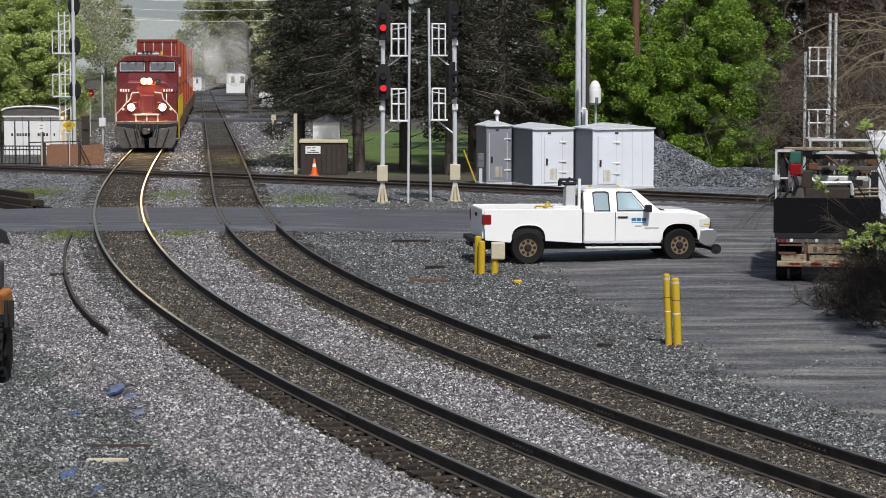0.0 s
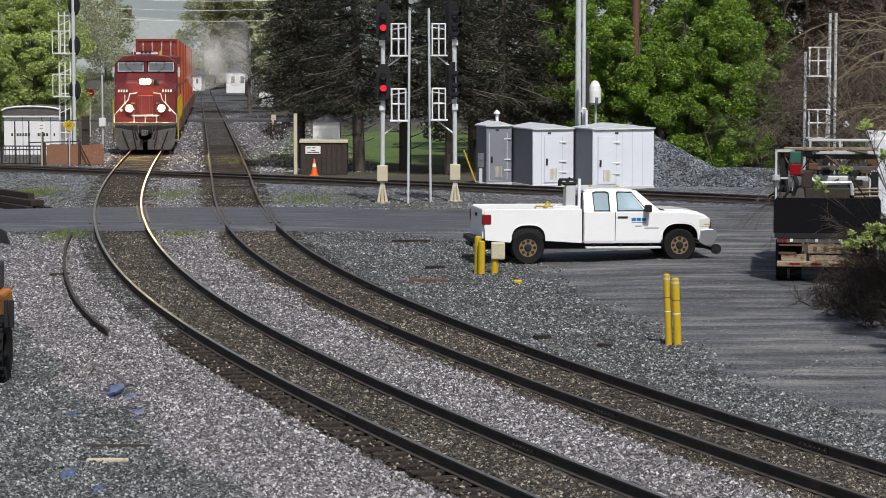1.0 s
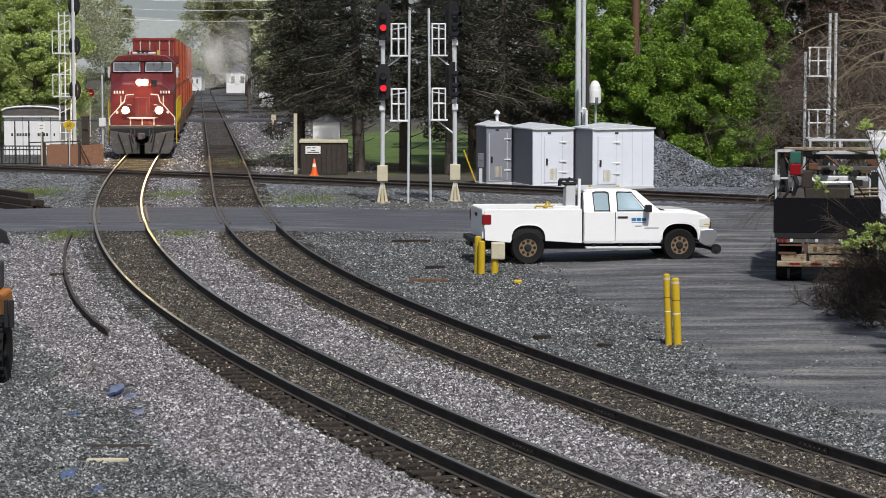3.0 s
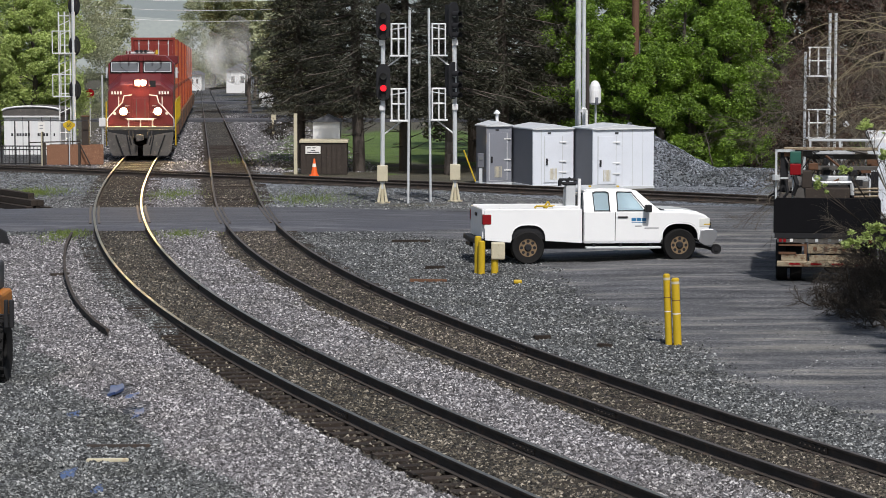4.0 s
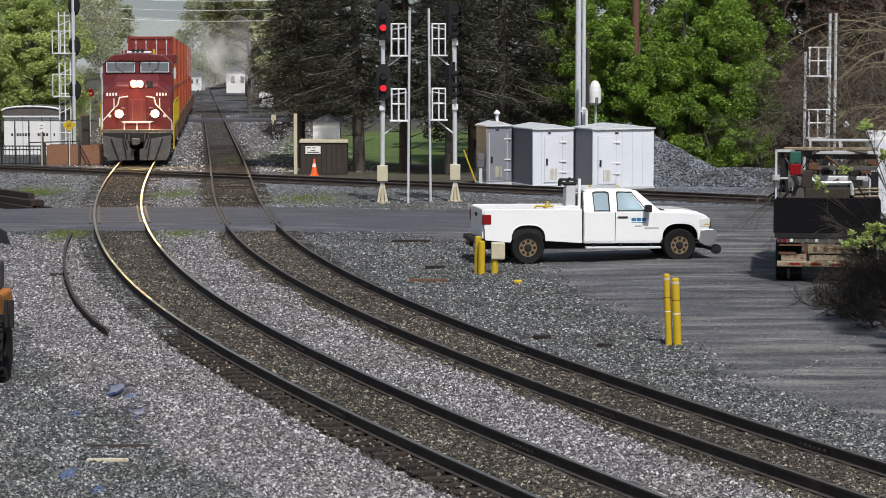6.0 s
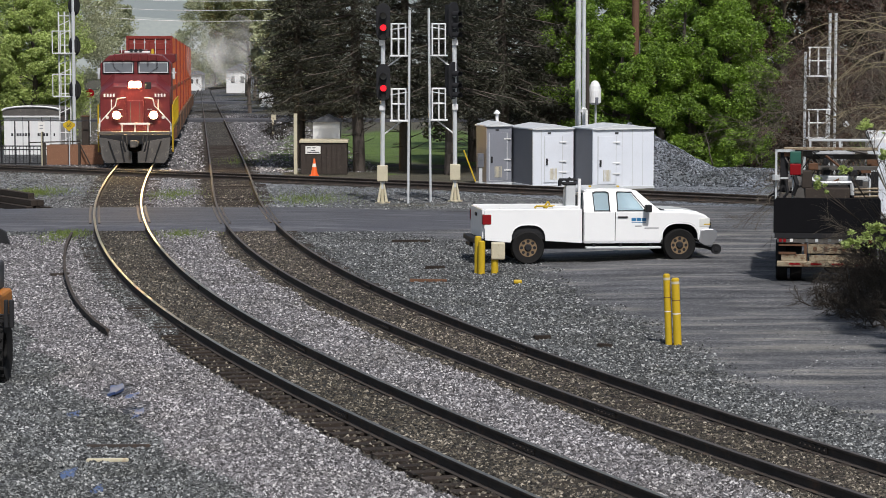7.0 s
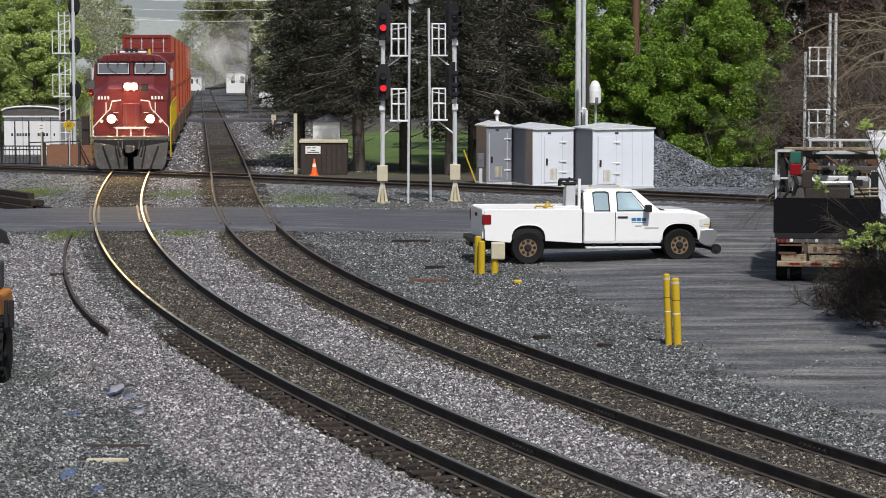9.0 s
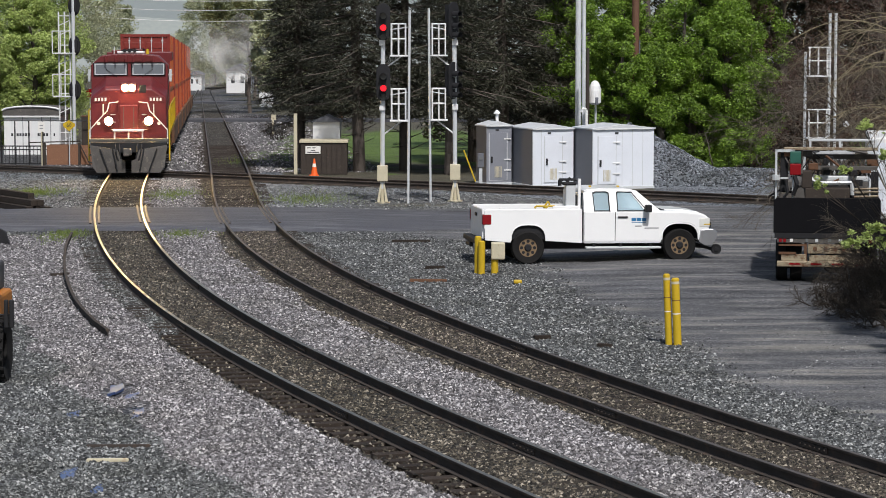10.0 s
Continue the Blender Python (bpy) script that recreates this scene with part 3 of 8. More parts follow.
def plate_mesh():
    bm = bmesh.new()
    box(bm, -0.18, 0.18, -0.09, 0.09, -0.174, -0.160)
    for x in (-0.1, 0.1):
        for y in (-0.05, 0.05):
            box(bm, x - 0.015, x + 0.015, y - 0.015, y + 0.015, -0.162, -0.140)
    return link_mesh("tie_plate", bm, RUST)


PLATE = plate_mesh()


def build_track(line, label, s_far, s_near, ties_from, head, seed, group="tracks"):
    tr = thing("railway_track", label, "railway track", None, group)
    for off in (-0.7535, 0.7535):
        r = new("rail", rail_mesh(line_path(line, off, s_far, s_near), [STEEL_DARK, head]))
        r.parent = tr
    rng = random.Random(seed)
    s = ties_from
    while s < s_near - 0.3:
        x, y, h = on_line(line, s)
        t = share("tie", TIE, tr, pose(x, y, float(fall(y)) - rng.uniform(0, 0.015), 0, 0, math.degrees(h) + 90 + rng.uniform(-1.2, 1.2)))
        s += 0.5 + rng.uniform(-0.02, 0.02)
    # joint bars and bolts where two lengths of rail meet
    for off in (-0.7535, 0.7535):
        for s in np.arange(46.0 + (4.0 if off > 0 else 0), s_near, 11.9):
            bm = bmesh.new()
            x, y, h = on_line(line, s, off)
            box(bm, -0.42, 0.42, -0.032, 0.032, -0.135, -0.045, 0.004)
            for i in range(6):
                xx = -0.35 + i * 0.14
                rod(bm, (xx, -0.05, -0.09), (xx, 0.05, -0.09), 0.014, 6)
            jb = part("joint_bar", bm, STEEL_DARK, tr)
            jb.matrix_basis = pose(x, y, float(fall(y)), 0, 0, math.degrees(h))
    return tr


build_track(LINE_A, "curved railway track with polished rails and buried wooden ties", -460, 104, -20, STEEL_SHINY, 11)
build_track(LINE_B, "curved railway track with dull brown rails in dirty ballast", -460, 104, -20, STEEL_HEAD, 12)


def crossing_guards(line):
    for off in (-0.7535, 0.7535):
        for d in (-0.13, 0.13):
            s0 = 120 - 83.3
            g = thing("flangeway_rail", "short guard rail beside a rail in the road", "guard rail", None, "flangeway rails")
            r = new("rail", rail_mesh(line_path(line, off + d, s0, s0 + 7.2, 0.9, -0.004), [STEEL_DARK, STEEL_HEAD]))
            r.parent = g


crossing_guards(LINE_A)
crossing_guards(LINE_B)


def build_cross_track():
    tr = thing("railway_track", "straight dark railway track crossing the other lines at a diamond", "railway track", None, "tracks")
    d = (CROSS_TO - CROSS_FROM)
    n = d.normalized()
    h = math.atan2(n.y, n.x)
    ln = d.length
    for off in (-0.7535, 0.7535, -0.60, 0.60):
        path = []
        a, b = (0, ln) if abs(off) > 0.7 else (30.0, 62.0)
        for s in np.arange(a, b, 2.0):
            p = CROSS_FROM + n * s
            x, y = p.x - n.y * off, p.y + n.x * off
            path.append((x, y, float(fall(y)) * 0.75 + 0.0 - (0.02 if abs(off) < 0.7 else 0), h))
        r = new("rail" if abs(off) > 0.7 else "guard_rail", rail_mesh(path, [STEEL_DARK, STEEL_HEAD]))
        r.parent = tr
    s = 26.0
    rng = random.Random(5)
    while s < 88:
        p = CROSS_FROM + n * s
        share("tie", TIE, tr, pose(p.x, p.y, float(fall(p.y)) - rng.uniform(0.0, 0.02), 0, 0, math.degrees(h) + 90 + rng.uniform(-1, 1)))
        s += 0.52


build_cross_track()


# ---- level crossing road ----
def build_road():
    """Asphalt strip over the tracks, flush with the rail heads, cut open for the flangeways."""
    bm = bmesh.new()
    ya, yb = 76.0, 83.6
    n = 44
    for i in range(n):
        x0, x1 = -40 + i * 0.955, -40 + (i + 1) * 0.955
        rows = []
        for x in (x0, x1):
            top = 83.4 + 0.05 * math.sin(x * 1.3)
            bot = 75.7 + 0.12 * math.sin(x * 2.1) + 0.1 * math.sin(x * 5.0)
            if x < -11.5:
                top += (x + 11.5) * 0.75 * (0.12 if x < -16 else 0.4)
                top = max(top, 80.2)
            lift = -0.012 - 0.165 * max(0.0, min(1.0, (x + 4.2) / 5.0))
            rows.append([bm.verts.new((x, bot - 0.5, -0.26)), bm.verts.new((x, bot, lift - 0.05)), bm.verts.new((x, bot + 1.0, lift)), bm.verts.new((x, top - 0.8, lift)), bm.verts.new((x, top, lift - 0.04)), bm.verts.new((x, top + 0.4, -0.26))])
        for a in range(5):
            bm.faces.new((rows[0][a], rows[1][a], rows[1][a + 1], rows[0][a + 1]))
    bmesh.ops.remove_doubles(bm, verts=bm.verts[:], dist=0.001)
    return tagged(part("road", bm, ASPHALT), "dark worn asphalt road over the level crossing", "road", "", "structure")


build_road()


# ---- trees ----
def leaf_cloud(rng, clumps, per, size, spread, flat=0.5, tri=False):
    """Leaves scattered in clumps (centre, radius); returns vertices and faces."""
    verts, faces = [], []
    for (cx, cy, cz), r in clumps:
        for _ in range(per):
            while True:
                a, b, c = rng.uniform(-1, 1), rng.uniform(-1, 1), rng.uniform(-1, 1)
                q = a * a + b * b + c * c
                if 0.05 < q < 1:
                    break
            f = r * spread
            p = Vector((cx + a * f, cy + b * f, cz + c * f * 0.8))
            s = size * rng.uniform(0.6, 1.5)
            d1 = Vector((rng.gauss(0, 1), rng.gauss(0, 1), rng.gauss(0, flat))).normalized()
            d2 = d1.cross(Vector((rng.gauss(0, 1), rng.gauss(0, 1), rng.gauss(0, 1)))).normalized()
            k = len(verts)
            if tri:
                verts += [p - d1 * s, p + d1 * s * 0.5 + d2 * s * 0.55, p + d1 * s * 0.6 - d2 * s * 0.5]
                faces.append((k, k + 1, k + 2))
            else:
                verts += [p - d1 * s, p + d2 * s * 0.42, p + d1 * s, p - d2 * s * 0.42]
                faces.append((k, k + 1, k + 2, k + 3))
    return verts, faces


def needle_sprays(rng, boughs, per, size):
    """Slim needle tufts along boughs (start, end, radius), pointing outward and a little down."""
    verts, faces = [], []
    for a, b, r in boughs:
        d = (b - a).normalized()
        for _ in range(per):
            q = rng.random() ** 0.7
            p = a.lerp(b, q) + Vector((rng.gauss(0, r * 0.5), rng.gauss(0, r * 0.5), rng.gauss(-0.12, r * 0.24)))
            d1 = (d * rng.uniform(0.1, 1.0) + Vector((rng.gauss(0, 0.55), rng.gauss(0, 0.55), rng.gauss(-0.1, 0.3)))).normalized()
            d2 = d1.cross(Vector((rng.gauss(0, 0.5), rng.gauss(0, 0.5), 1))).normalized()
            s = size * rng.uniform(0.6, 1.5)
            k = len(verts)
            verts += [p - d2 * s * 0.3, p + d2 * s * 0.3, p + d1 * s * 1.9]
            faces.append((k, k + 1, k + 2))
    return verts, faces


def mesh_from(name, verts, faces, mat):
    me = bpy.data.meshes.new(name)
    me.from_pydata([tuple(v) for v in verts], [], faces)
    me.materials.append(mat)
    return me


def limbs(bm, rng, base, height, r, count, reach, up=0.5, bend=0.15):
    """A tapered trunk with limbs; returns the limb ends."""
    pts = [Vector(base)]
    n = 6
    for i in range(n):
        pts.append(pts[-1] + Vector((rng.gauss(0, bend), rng.gauss(0, bend), height / n)))
    for i in range(n):
        rod(bm, pts[i], pts[i + 1], r * (1 - i / n * 0.8), 8, r * (1 - (i + 1) / n * 0.8), caps=False)
    ends = []
    for i in range(count):
        k = rng.uniform(0.2, 1.0) * (n - 0.01)
        j = int(k)
        p = pts[j].lerp(pts[j + 1], k - j)
        a = rng.uniform(0, 2 * math.pi)
        q = p
        ln = reach * (1.1 - 0.5 * k / n) * rng.uniform(0.6, 1.1)
        rr = r * 0.35 * (1.1 - k / n)
        for seg in range(3):
            e = q + Vector((math.cos(a), math.sin(a), up + rng.gauss(0, 0.2))) * ln / 3
            rod(bm, q, e, rr, 5, rr * 0.6, caps=False)
            q, rr = e, rr * 0.6
            a += rng.gauss(0, 0.3)
            ends.append(q)
    return ends


def broadleaf(x, y, height, width, leaf, seed, label, n_clumps=60, per=260, size=0.12, low=0.12, trunk=0.22, tri=False):
    rng = random.Random(seed)
    t = thing("tree", label, "tree", pose(x, y, ground_z(y)), "trees")
    bm = bmesh.new()
    ends = limbs(bm, rng, (0, 0, -0.2), height * 0.9, trunk, 16, width * 0.55)
    part("trunk", bm, BARK, t)
    clumps = []
    for i in range(n_clumps):
        h = rng.uniform(low, 1.0)
        w = width / 2 * math.sin(math.pi * min(0.97, 0.18 + 0.78 * h)) ** 0.7
        a, d = rng.uniform(0, 2 * math.pi), w * math.sqrt(rng.uniform(0.15, 1.0))
        clumps.append(((math.cos(a) * d, math.sin(a) * d, h * height), rng.uniform(0.5, 1.15) * width / 9))
    v, f = leaf_cloud(rng, clumps, per, size, 1.0, 0.5, tri)
    share("crown", mesh_from("crown", v, f, leaf), t)
    return t


def conifer(x, y, height, width, seed, label, base=2.2, tiers=26, per=235, size=0.072, trunk=0.28):
    rng = random.Random(seed)
    t = thing("conifer", label, "tree", pose(x, y, ground_z(y)), "conifers")
    bm = bmesh.new()
    rod(bm, (0, 0, -0.2), (rng.gauss(0, 0.1), 0, height * 0.55), trunk, 10, trunk * 0.6, caps=False)
    rod(bm, (0, 0, height * 0.55), (0, 0, height), trunk * 0.6, 8, 0.03, caps=False)
    boughs = []
    for i in range(tiers):
        h = base + (height - base) * (i / tiers) ** 1.05
        w = width / 2 * (1 - 0.75 * (h - base) / (height - base)) * rng.uniform(0.75, 1.1)
        k = 7
        for j in range(k):
            a = 2 * math.pi * (j + rng.uniform(-0.4, 0.4)) / k
            ln = w * rng.uniform(0.7, 1.1)
            e = Vector((math.cos(a) * ln, math.sin(a) * ln, h - ln * rng.uniform(0.05, 0.3)))
            rod(bm, (0, 0, h), e, 0.05, 4, 0.015, caps=False)
            boughs.append((Vector((0, 0, h)).lerp(e, 0.25), e, rng.uniform(0.35, 0.65) * (0.6 + width / 14)))
    for i in range(26):
        a, h = rng.uniform(0, 6.28), rng.uniform(0.6, base * 1.2)
        rod(bm, (0, 0, h), (math.cos(a) * rng.uniform(0.5, 1.6), math.sin(a) * rng.uniform(0.5, 1.6), h + rng.uniform(-0.3, 0.5)), 0.025, 4, 0.008, caps=False)
    part("trunk", bm, BARK, t)
    v, f = needle_sprays(rng, boughs, per, size)
    share("crown", mesh_from("crown", v, f, LEAF_DARK), t)
    return t


DARK_TREE = "tall dark evergreen with rough bark and drooping branches"
for i, (x, y, h, w) in enumerate(((-3.5, 106.5, 13, 6.5), (-6.2, 110, 12, 4.6), (-1.6, 107.5, 14, 6), (0.3, 104.5, 13, 5.5), (2.6, 108, 14, 6.5), (4.8, 112, 14, 6), (-5.2, 116, 14, 6), (1.4, 117, 12, 6))):
    conifer(x, y, h, w, 40 + i, DARK_TREE, 3.0 if i < 5 else 2.4)
SPRING = "leafy green tree in fresh spring foliage behind the stone heap"
for i, (x, y, h, w) in enumerate(((7.3, 105, 8.5, 4.4), (10.3, 103.6, 8.0, 4.6), (8.9, 108, 12, 6), (12.2, 108, 11, 5), (6.2, 110, 12, 5), (8.9, 102.8, 5.2, 4.2), (11.6, 104.2, 7, 4.6), (6.9, 102.6, 6.2, 3.6))):
    broadleaf(x, y, h, w, LEAF_GREEN, 60 + i, SPRING, 95, 470, 0.058, 0.03, 0.22, True)
for i, (x, y, h, w) in enumerate(((14.5, 109, 11, 6), (17.5, 106, 12, 7), (21, 110, 12, 8), (15.5, 103, 5, 5))):
    broadleaf(x, y, h, w, LEAF_BROWN, 70 + i, "tree with brown buds and bare twigs", 80, 260, 0.06, 0.03, 0.22, True)
for i, (x, y, h, w) in enumerate(((6, 124, 15, 9), (13, 126, 15, 10), (20, 124, 15, 10), (27, 122, 15, 10), (3, 134, 15, 9), (16, 112.5, 12, 8), (19.6, 112, 12.5, 8), (23, 115, 12, 8), (10.5, 121, 15, 8), (13, 114, 13, 6), (26.5, 114, 13, 8), (8, 117, 14, 8), (17.5, 119, 15, 9))):
    broadleaf(x, y, h, w, LEAF_WOOD, 100 + i, "shady mixed woodland tree at the back", 90, 200, 0.15, 0.02, 0.22, True)
for i, (x, y, h, w) in enumerate(((10.6, 101.8, 2.6, 2.6), (12.6, 102.5, 2.0, 2.6), (14.2, 101.5, 2.4, 2.4))):
    broadleaf(x, y, h, w, LEAF_GREEN if i < 2 else LEAF_BROWN, 110 + i, "low shrub in early leaf", 26, 200, 0.05, 0.05, 0.04)
for i, (x, y, h, w) in enumerate(((-24.2, 146, 12.5, 8), (-29.5, 152, 13, 9), (-26.2, 138, 10.5, 6.5), (-30, 200, 14, 10), (-22.3, 139, 8, 4.5))):
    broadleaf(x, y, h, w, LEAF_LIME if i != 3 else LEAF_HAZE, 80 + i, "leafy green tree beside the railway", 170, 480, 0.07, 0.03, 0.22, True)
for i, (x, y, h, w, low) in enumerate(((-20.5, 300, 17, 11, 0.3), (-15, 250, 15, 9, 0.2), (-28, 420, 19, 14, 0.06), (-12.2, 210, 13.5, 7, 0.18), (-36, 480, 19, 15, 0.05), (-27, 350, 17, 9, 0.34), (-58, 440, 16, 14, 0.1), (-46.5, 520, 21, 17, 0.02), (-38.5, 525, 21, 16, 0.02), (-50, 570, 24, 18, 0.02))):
    broadleaf(x, y, h, w, LEAF_HAZE, 90 + i, "olive green tree in early leaf, paled for haze, far along the line", 90, 220, 0.2, low, 0.22, True)


broadleaf(-17.6, 232, 15, 9, LEAF_OLIVE, 120, "olive tree leaning over the far track", 90, 230, 0.13, 0.46, 0.2, True)
broadleaf(-21.5, 290, 19, 10, LEAF_OLIVE, 121, "olive tree leaning over the far track", 90, 230, 0.16, 0.46, 0.2, True)


# ---- white pickup truck ----


def build_pickup():
    tk = thing("pickup_truck", "white extended-cab pickup with rust-stained wheels parked on the lot", "pickup truck", pose(2.03, 66.0, -0.19, 0, 0.5, 9.0))
    W = 1.0
    arch_n = 12

    def arch(cx, cz, rx, rz, back=False):
        pts = []
        for i in range(arch_n + 1):
            a = math.pi * i / arch_n
            c, s = math.cos(a), math.sin(a)
            pts.append((cx + rx * math.copysign(abs(c) ** 0.75, c), cz + rz * abs(s) ** 0.75))
        return pts[::-1] if not back else pts

    # cargo bed: two outer side walls with wheel cut-outs, floor, front wall
    side = [(-1.13, 0.62), (-1.15, 1.42), (-1.10, 1.47), (1.40, 1.475), (1.41, 0.54)] + arch(0.0, 0.60, 0.45, 0.44, True) + [(-0.46, 0.56)]
    for sg, nm in ((-1, "bed_side"), (1, "bed_side")):
        bm = bmesh.new()
        prism(bm, side, "y", sg * (W - 0.05), sg * W, 0.012)
        part(nm, bm, WHITE_PAINT, tk)
    bm = bmesh.new()
    box(bm, -1.1, 1.40, -0.95, 0.95, 0.72, 0.78)
    box(bm, 1.34, 1.40, -0.95, 0.95, 0.78, 1.47)
    part("bed_floor", bm, DARK_INSIDE, tk)
    for sg in (-1, 1):
        bm = bmesh.new()
        box(bm, -0.5, 0.5, sg * 0.62, sg * 0.95, 0.62, 1.05, 0.03)
        part("wheel_housing", bm, BLACK_MATT, tk)
    bm = bmesh.new()
    box(bm, -1.19, -1.13, -0.86, 0.86, 0.66, 1.46, 0.015)
    tg = part("tailgate", bm, WHITE_PAINT, tk)
    bm = bmesh.new()
    box(bm, -1.215, -1.19, -0.12, 0.12, 1.22, 1.32, 0.01)
    part("handle", bm, BLACK_MATT, tg, "black tailgate handle")
    for sg in (-1, 1):
        bm = bmesh.new()
        box(bm, -1.20, -0.97, sg * 0.875, sg * 1.012, 1.05, 1.33, 0.02)
        part("tail_light", bm, TAIL_RED, tk, "red tail light")
    bm = bmesh.new()
    box(bm, -1.38, -1.16, -0.93, 0.93, 0.52, 0.66, 0.03)
    box(bm, -1.42, -1.3, -0.25, 0.25, 0.42, 0.52, 0.01)
    part("rear_bumper", bm, BLACK_MATT, tk)
    # cab and front: side profile across the width
    low = [(1.44, 0.53), (1.44, 1.42), (3.42, 1.42), (3.55, 1.415), (4.0, 1.41), (4.45, 1.37), (4.66, 1.31), (4.76, 1.22), (4.78, 0.90), (4.70, 0.74), (4.50, 0.62)] + arch(4.0, 0.62, 0.48, 0.45, False)[::-1] + [(3.50, 0.53)]
    bm = bmesh.new()
    prism(bm, low, "y", -W, W, 0.045)
    part("body", bm, WHITE_PAINT, tk, "", False)
    # hood bulge
    bm = bmesh.new()
    prism(bm, [(3.50, 1.38), (3.55, 1.43), (4.1, 1.43), (4.55, 1.365), (4.66, 1.29)], "y", -0.62, 0.62, 0.02)
    part("hood", bm, WHITE_PAINT, tk)
    bm = bmesh.new()
    box(bm, 3.40, 3.62, -0.80, 0.80, 1.41, 1.437, 0.008)
    part("cowl", bm, BLACK_MATT, tk)

    def lean(z, sg):
        z = 1.40 + (z - 1.40) / 1.13 if z > 1.40 else z
        return sg * (0.985 - max(0.0, z - 1.40) * 0.42)

    def panel(name, poly, sg, t, mat, out=0.0, label="", par=tk):
        bm = bmesh.new()
        poly = [(x, z if z < 1.40 else 1.40 + (z - 1.40) * 1.13) for x, z in poly]
        a = [bm.verts.new((x, lean(z, sg) + sg * out, z)) for x, z in poly]
        b = [bm.verts.new((x, lean(z, sg) - sg * (t - out), z)) for x, z in poly]
        n = len(poly)
        bm.faces.new(a)
        bm.faces.new(b[::-1])
        for i in range(n):
            bm.faces.new((a[i], b[i], b[(i + 1) % n], a[(i + 1) % n]))
        bmesh.ops.recalc_face_normals(bm, faces=bm.faces[:])
        return part(name, bm, mat, par, label)

    roof_z = 1.93
    for sg in (-1, 1):
        panel("pillar", [(1.44, 1.40), (1.72, 1.40), (1.70, 1.87), (1.62, 1.90), (1.50, 1.90)], sg, 0.06, WHITE_PAINT)
        panel("pillar", [(2.14, 1.40), (2.33, 1.40), (2.33, 1.87), (2.13, 1.87)], sg, 0.06, WHITE_PAINT)
        panel("pillar", [(3.08, 1.40), (3.50, 1.40), (3.46, 1.425), (2.86, 1.90), (2.66, 1.90), (2.70, 1.86)], sg, 0.06, WHITE_PAINT)
        panel("roof_rail", [(1.50, 1.86), (2.72, 1.86), (2.80, 1.90), (2.72, 1.925), (1.60, 1.935), (1.48, 1.89)], sg, 0.08, WHITE_PAINT)
        w = panel("window", [(1.74, 1.43), (2.12, 1.43), (2.11, 1.84), (2.06, 1.86), (1.76, 1.86), (1.72, 1.82)], sg, 0.02, WINDOW_GLASS, -0.012)
        w.visible_shadow = False
        w = panel("window", [(2.35, 1.43), (3.10, 1.43), (2.72, 1.85), (2.35, 1.86)], sg, 0.02, WINDOW_GLASS, -0.012)
        w.visible_shadow = False
        for poly in ([(1.70, 1.40), (2.16, 1.40), (2.15, 1.425), (1.71, 1.425)], [(2.32, 1.40), (3.16, 1.40), (3.12, 1.425), (2.32, 1.425)]):
            panel("window_seal", poly, sg, 0.03, BLACK_MATT, 0.006)
        for poly in ([(1.73, 1.42), (2.13, 1.42), (2.12, 1.84), (2.06, 1.87), (1.77, 1.87), (1.71, 1.82)], [(2.34, 1.42), (3.12, 1.42), (2.73, 1.86), (2.36, 1.87), (2.34, 1.84)]):
            pts = [(x, lean(1.40 + (z - 1.40) * 1.13, sg) + sg * 0.004, 1.40 + (z - 1.40) * 1.13) for x, z in poly]
            bm = bmesh.new()
            pipe(bm, pts + pts[:1], 0.014, 5)
            part("window_trim", bm, BLACK_MATT, tk)
        # door skins, a finger proud, with shut lines between
        d = panel("door", [(2.29, 0.60), (3.33, 0.60), (3.45, 0.75), (3.45, 1.30), (3.40, 1.385), (2.29, 1.385)], sg, 0.03, WHITE_PAINT, 0.028)
        bm = bmesh.new()
        box(bm, 2.34, 2.60, sg * 1.0, sg * 1.045, 1.235, 1.27, 0.01)
        part("handle", bm, BLACK_MATT, d, "black door handle")
        panel("door", [(1.47, 0.60), (2.265, 0.60), (2.265, 1.385), (1.47, 1.385)], sg, 0.03, WHITE_PAINT, 0.028)
        if sg < 0:
            # company mark and small print on the door, as plain shapes
            for x0, x1, z0, z1 in ((2.70, 2.82, 1.135, 1.225), (2.835, 2.955, 1.135, 1.225), (2.97, 3.09, 1.135, 1.225), (2.70, 3.09, 1.09, 1.105)):
                bm = bmesh.new()
                box(bm, x0, x1, -1.016, -1.012, z0, z1)
                part("mark", bm, BLUE_MARK, d, "blue company mark")
            for x0, x1, z0 in ((2.80, 2.97, 0.985), (3.05, 3.42, 0.93)):
                bm = bmesh.new()
                box(bm, x0, x1, -1.016, -1.012, z0, z0 + 0.03)
                part("small_print", bm, GREY_MARK, d, "small grey lettering")
        # mirror
        bm = bmesh.new()
        rod(bm, (3.05, sg * 0.98, 1.45), (3.10, sg * 1.12, 1.50), 0.025, 6)
        box(bm, 3.02, 3.18, sg * 1.08, sg * 1.30, 1.40, 1.60, 0.03)
        part("mirror", bm, BLACK_MATT, tk, "black door mirror")
        # lamps
        bm = bmesh.new()
        box(bm, 4.50, 4.79, sg * 0.70, sg * 1.008, 0.955, 1.225, 0.03)
        part("headlight", bm, LAMP_WHITE, tk, "clear headlight")
        bm = bmesh.new()
        box(bm, 4.62, 4.80, sg * 0.9, sg * 1.011, 1.02, 1.06, 0.01)
        part("turn_signal", bm, YELLOW, tk, "amber turn signal")
        # step bar under the doors
        bm = bmesh.new()
        box(bm, 1.50, 3.48, sg * 0.90, sg * 1.10, 0.40, 0.45, 0.015)
        part("running_board", bm, GALV, tk, "scuffed metal running board")
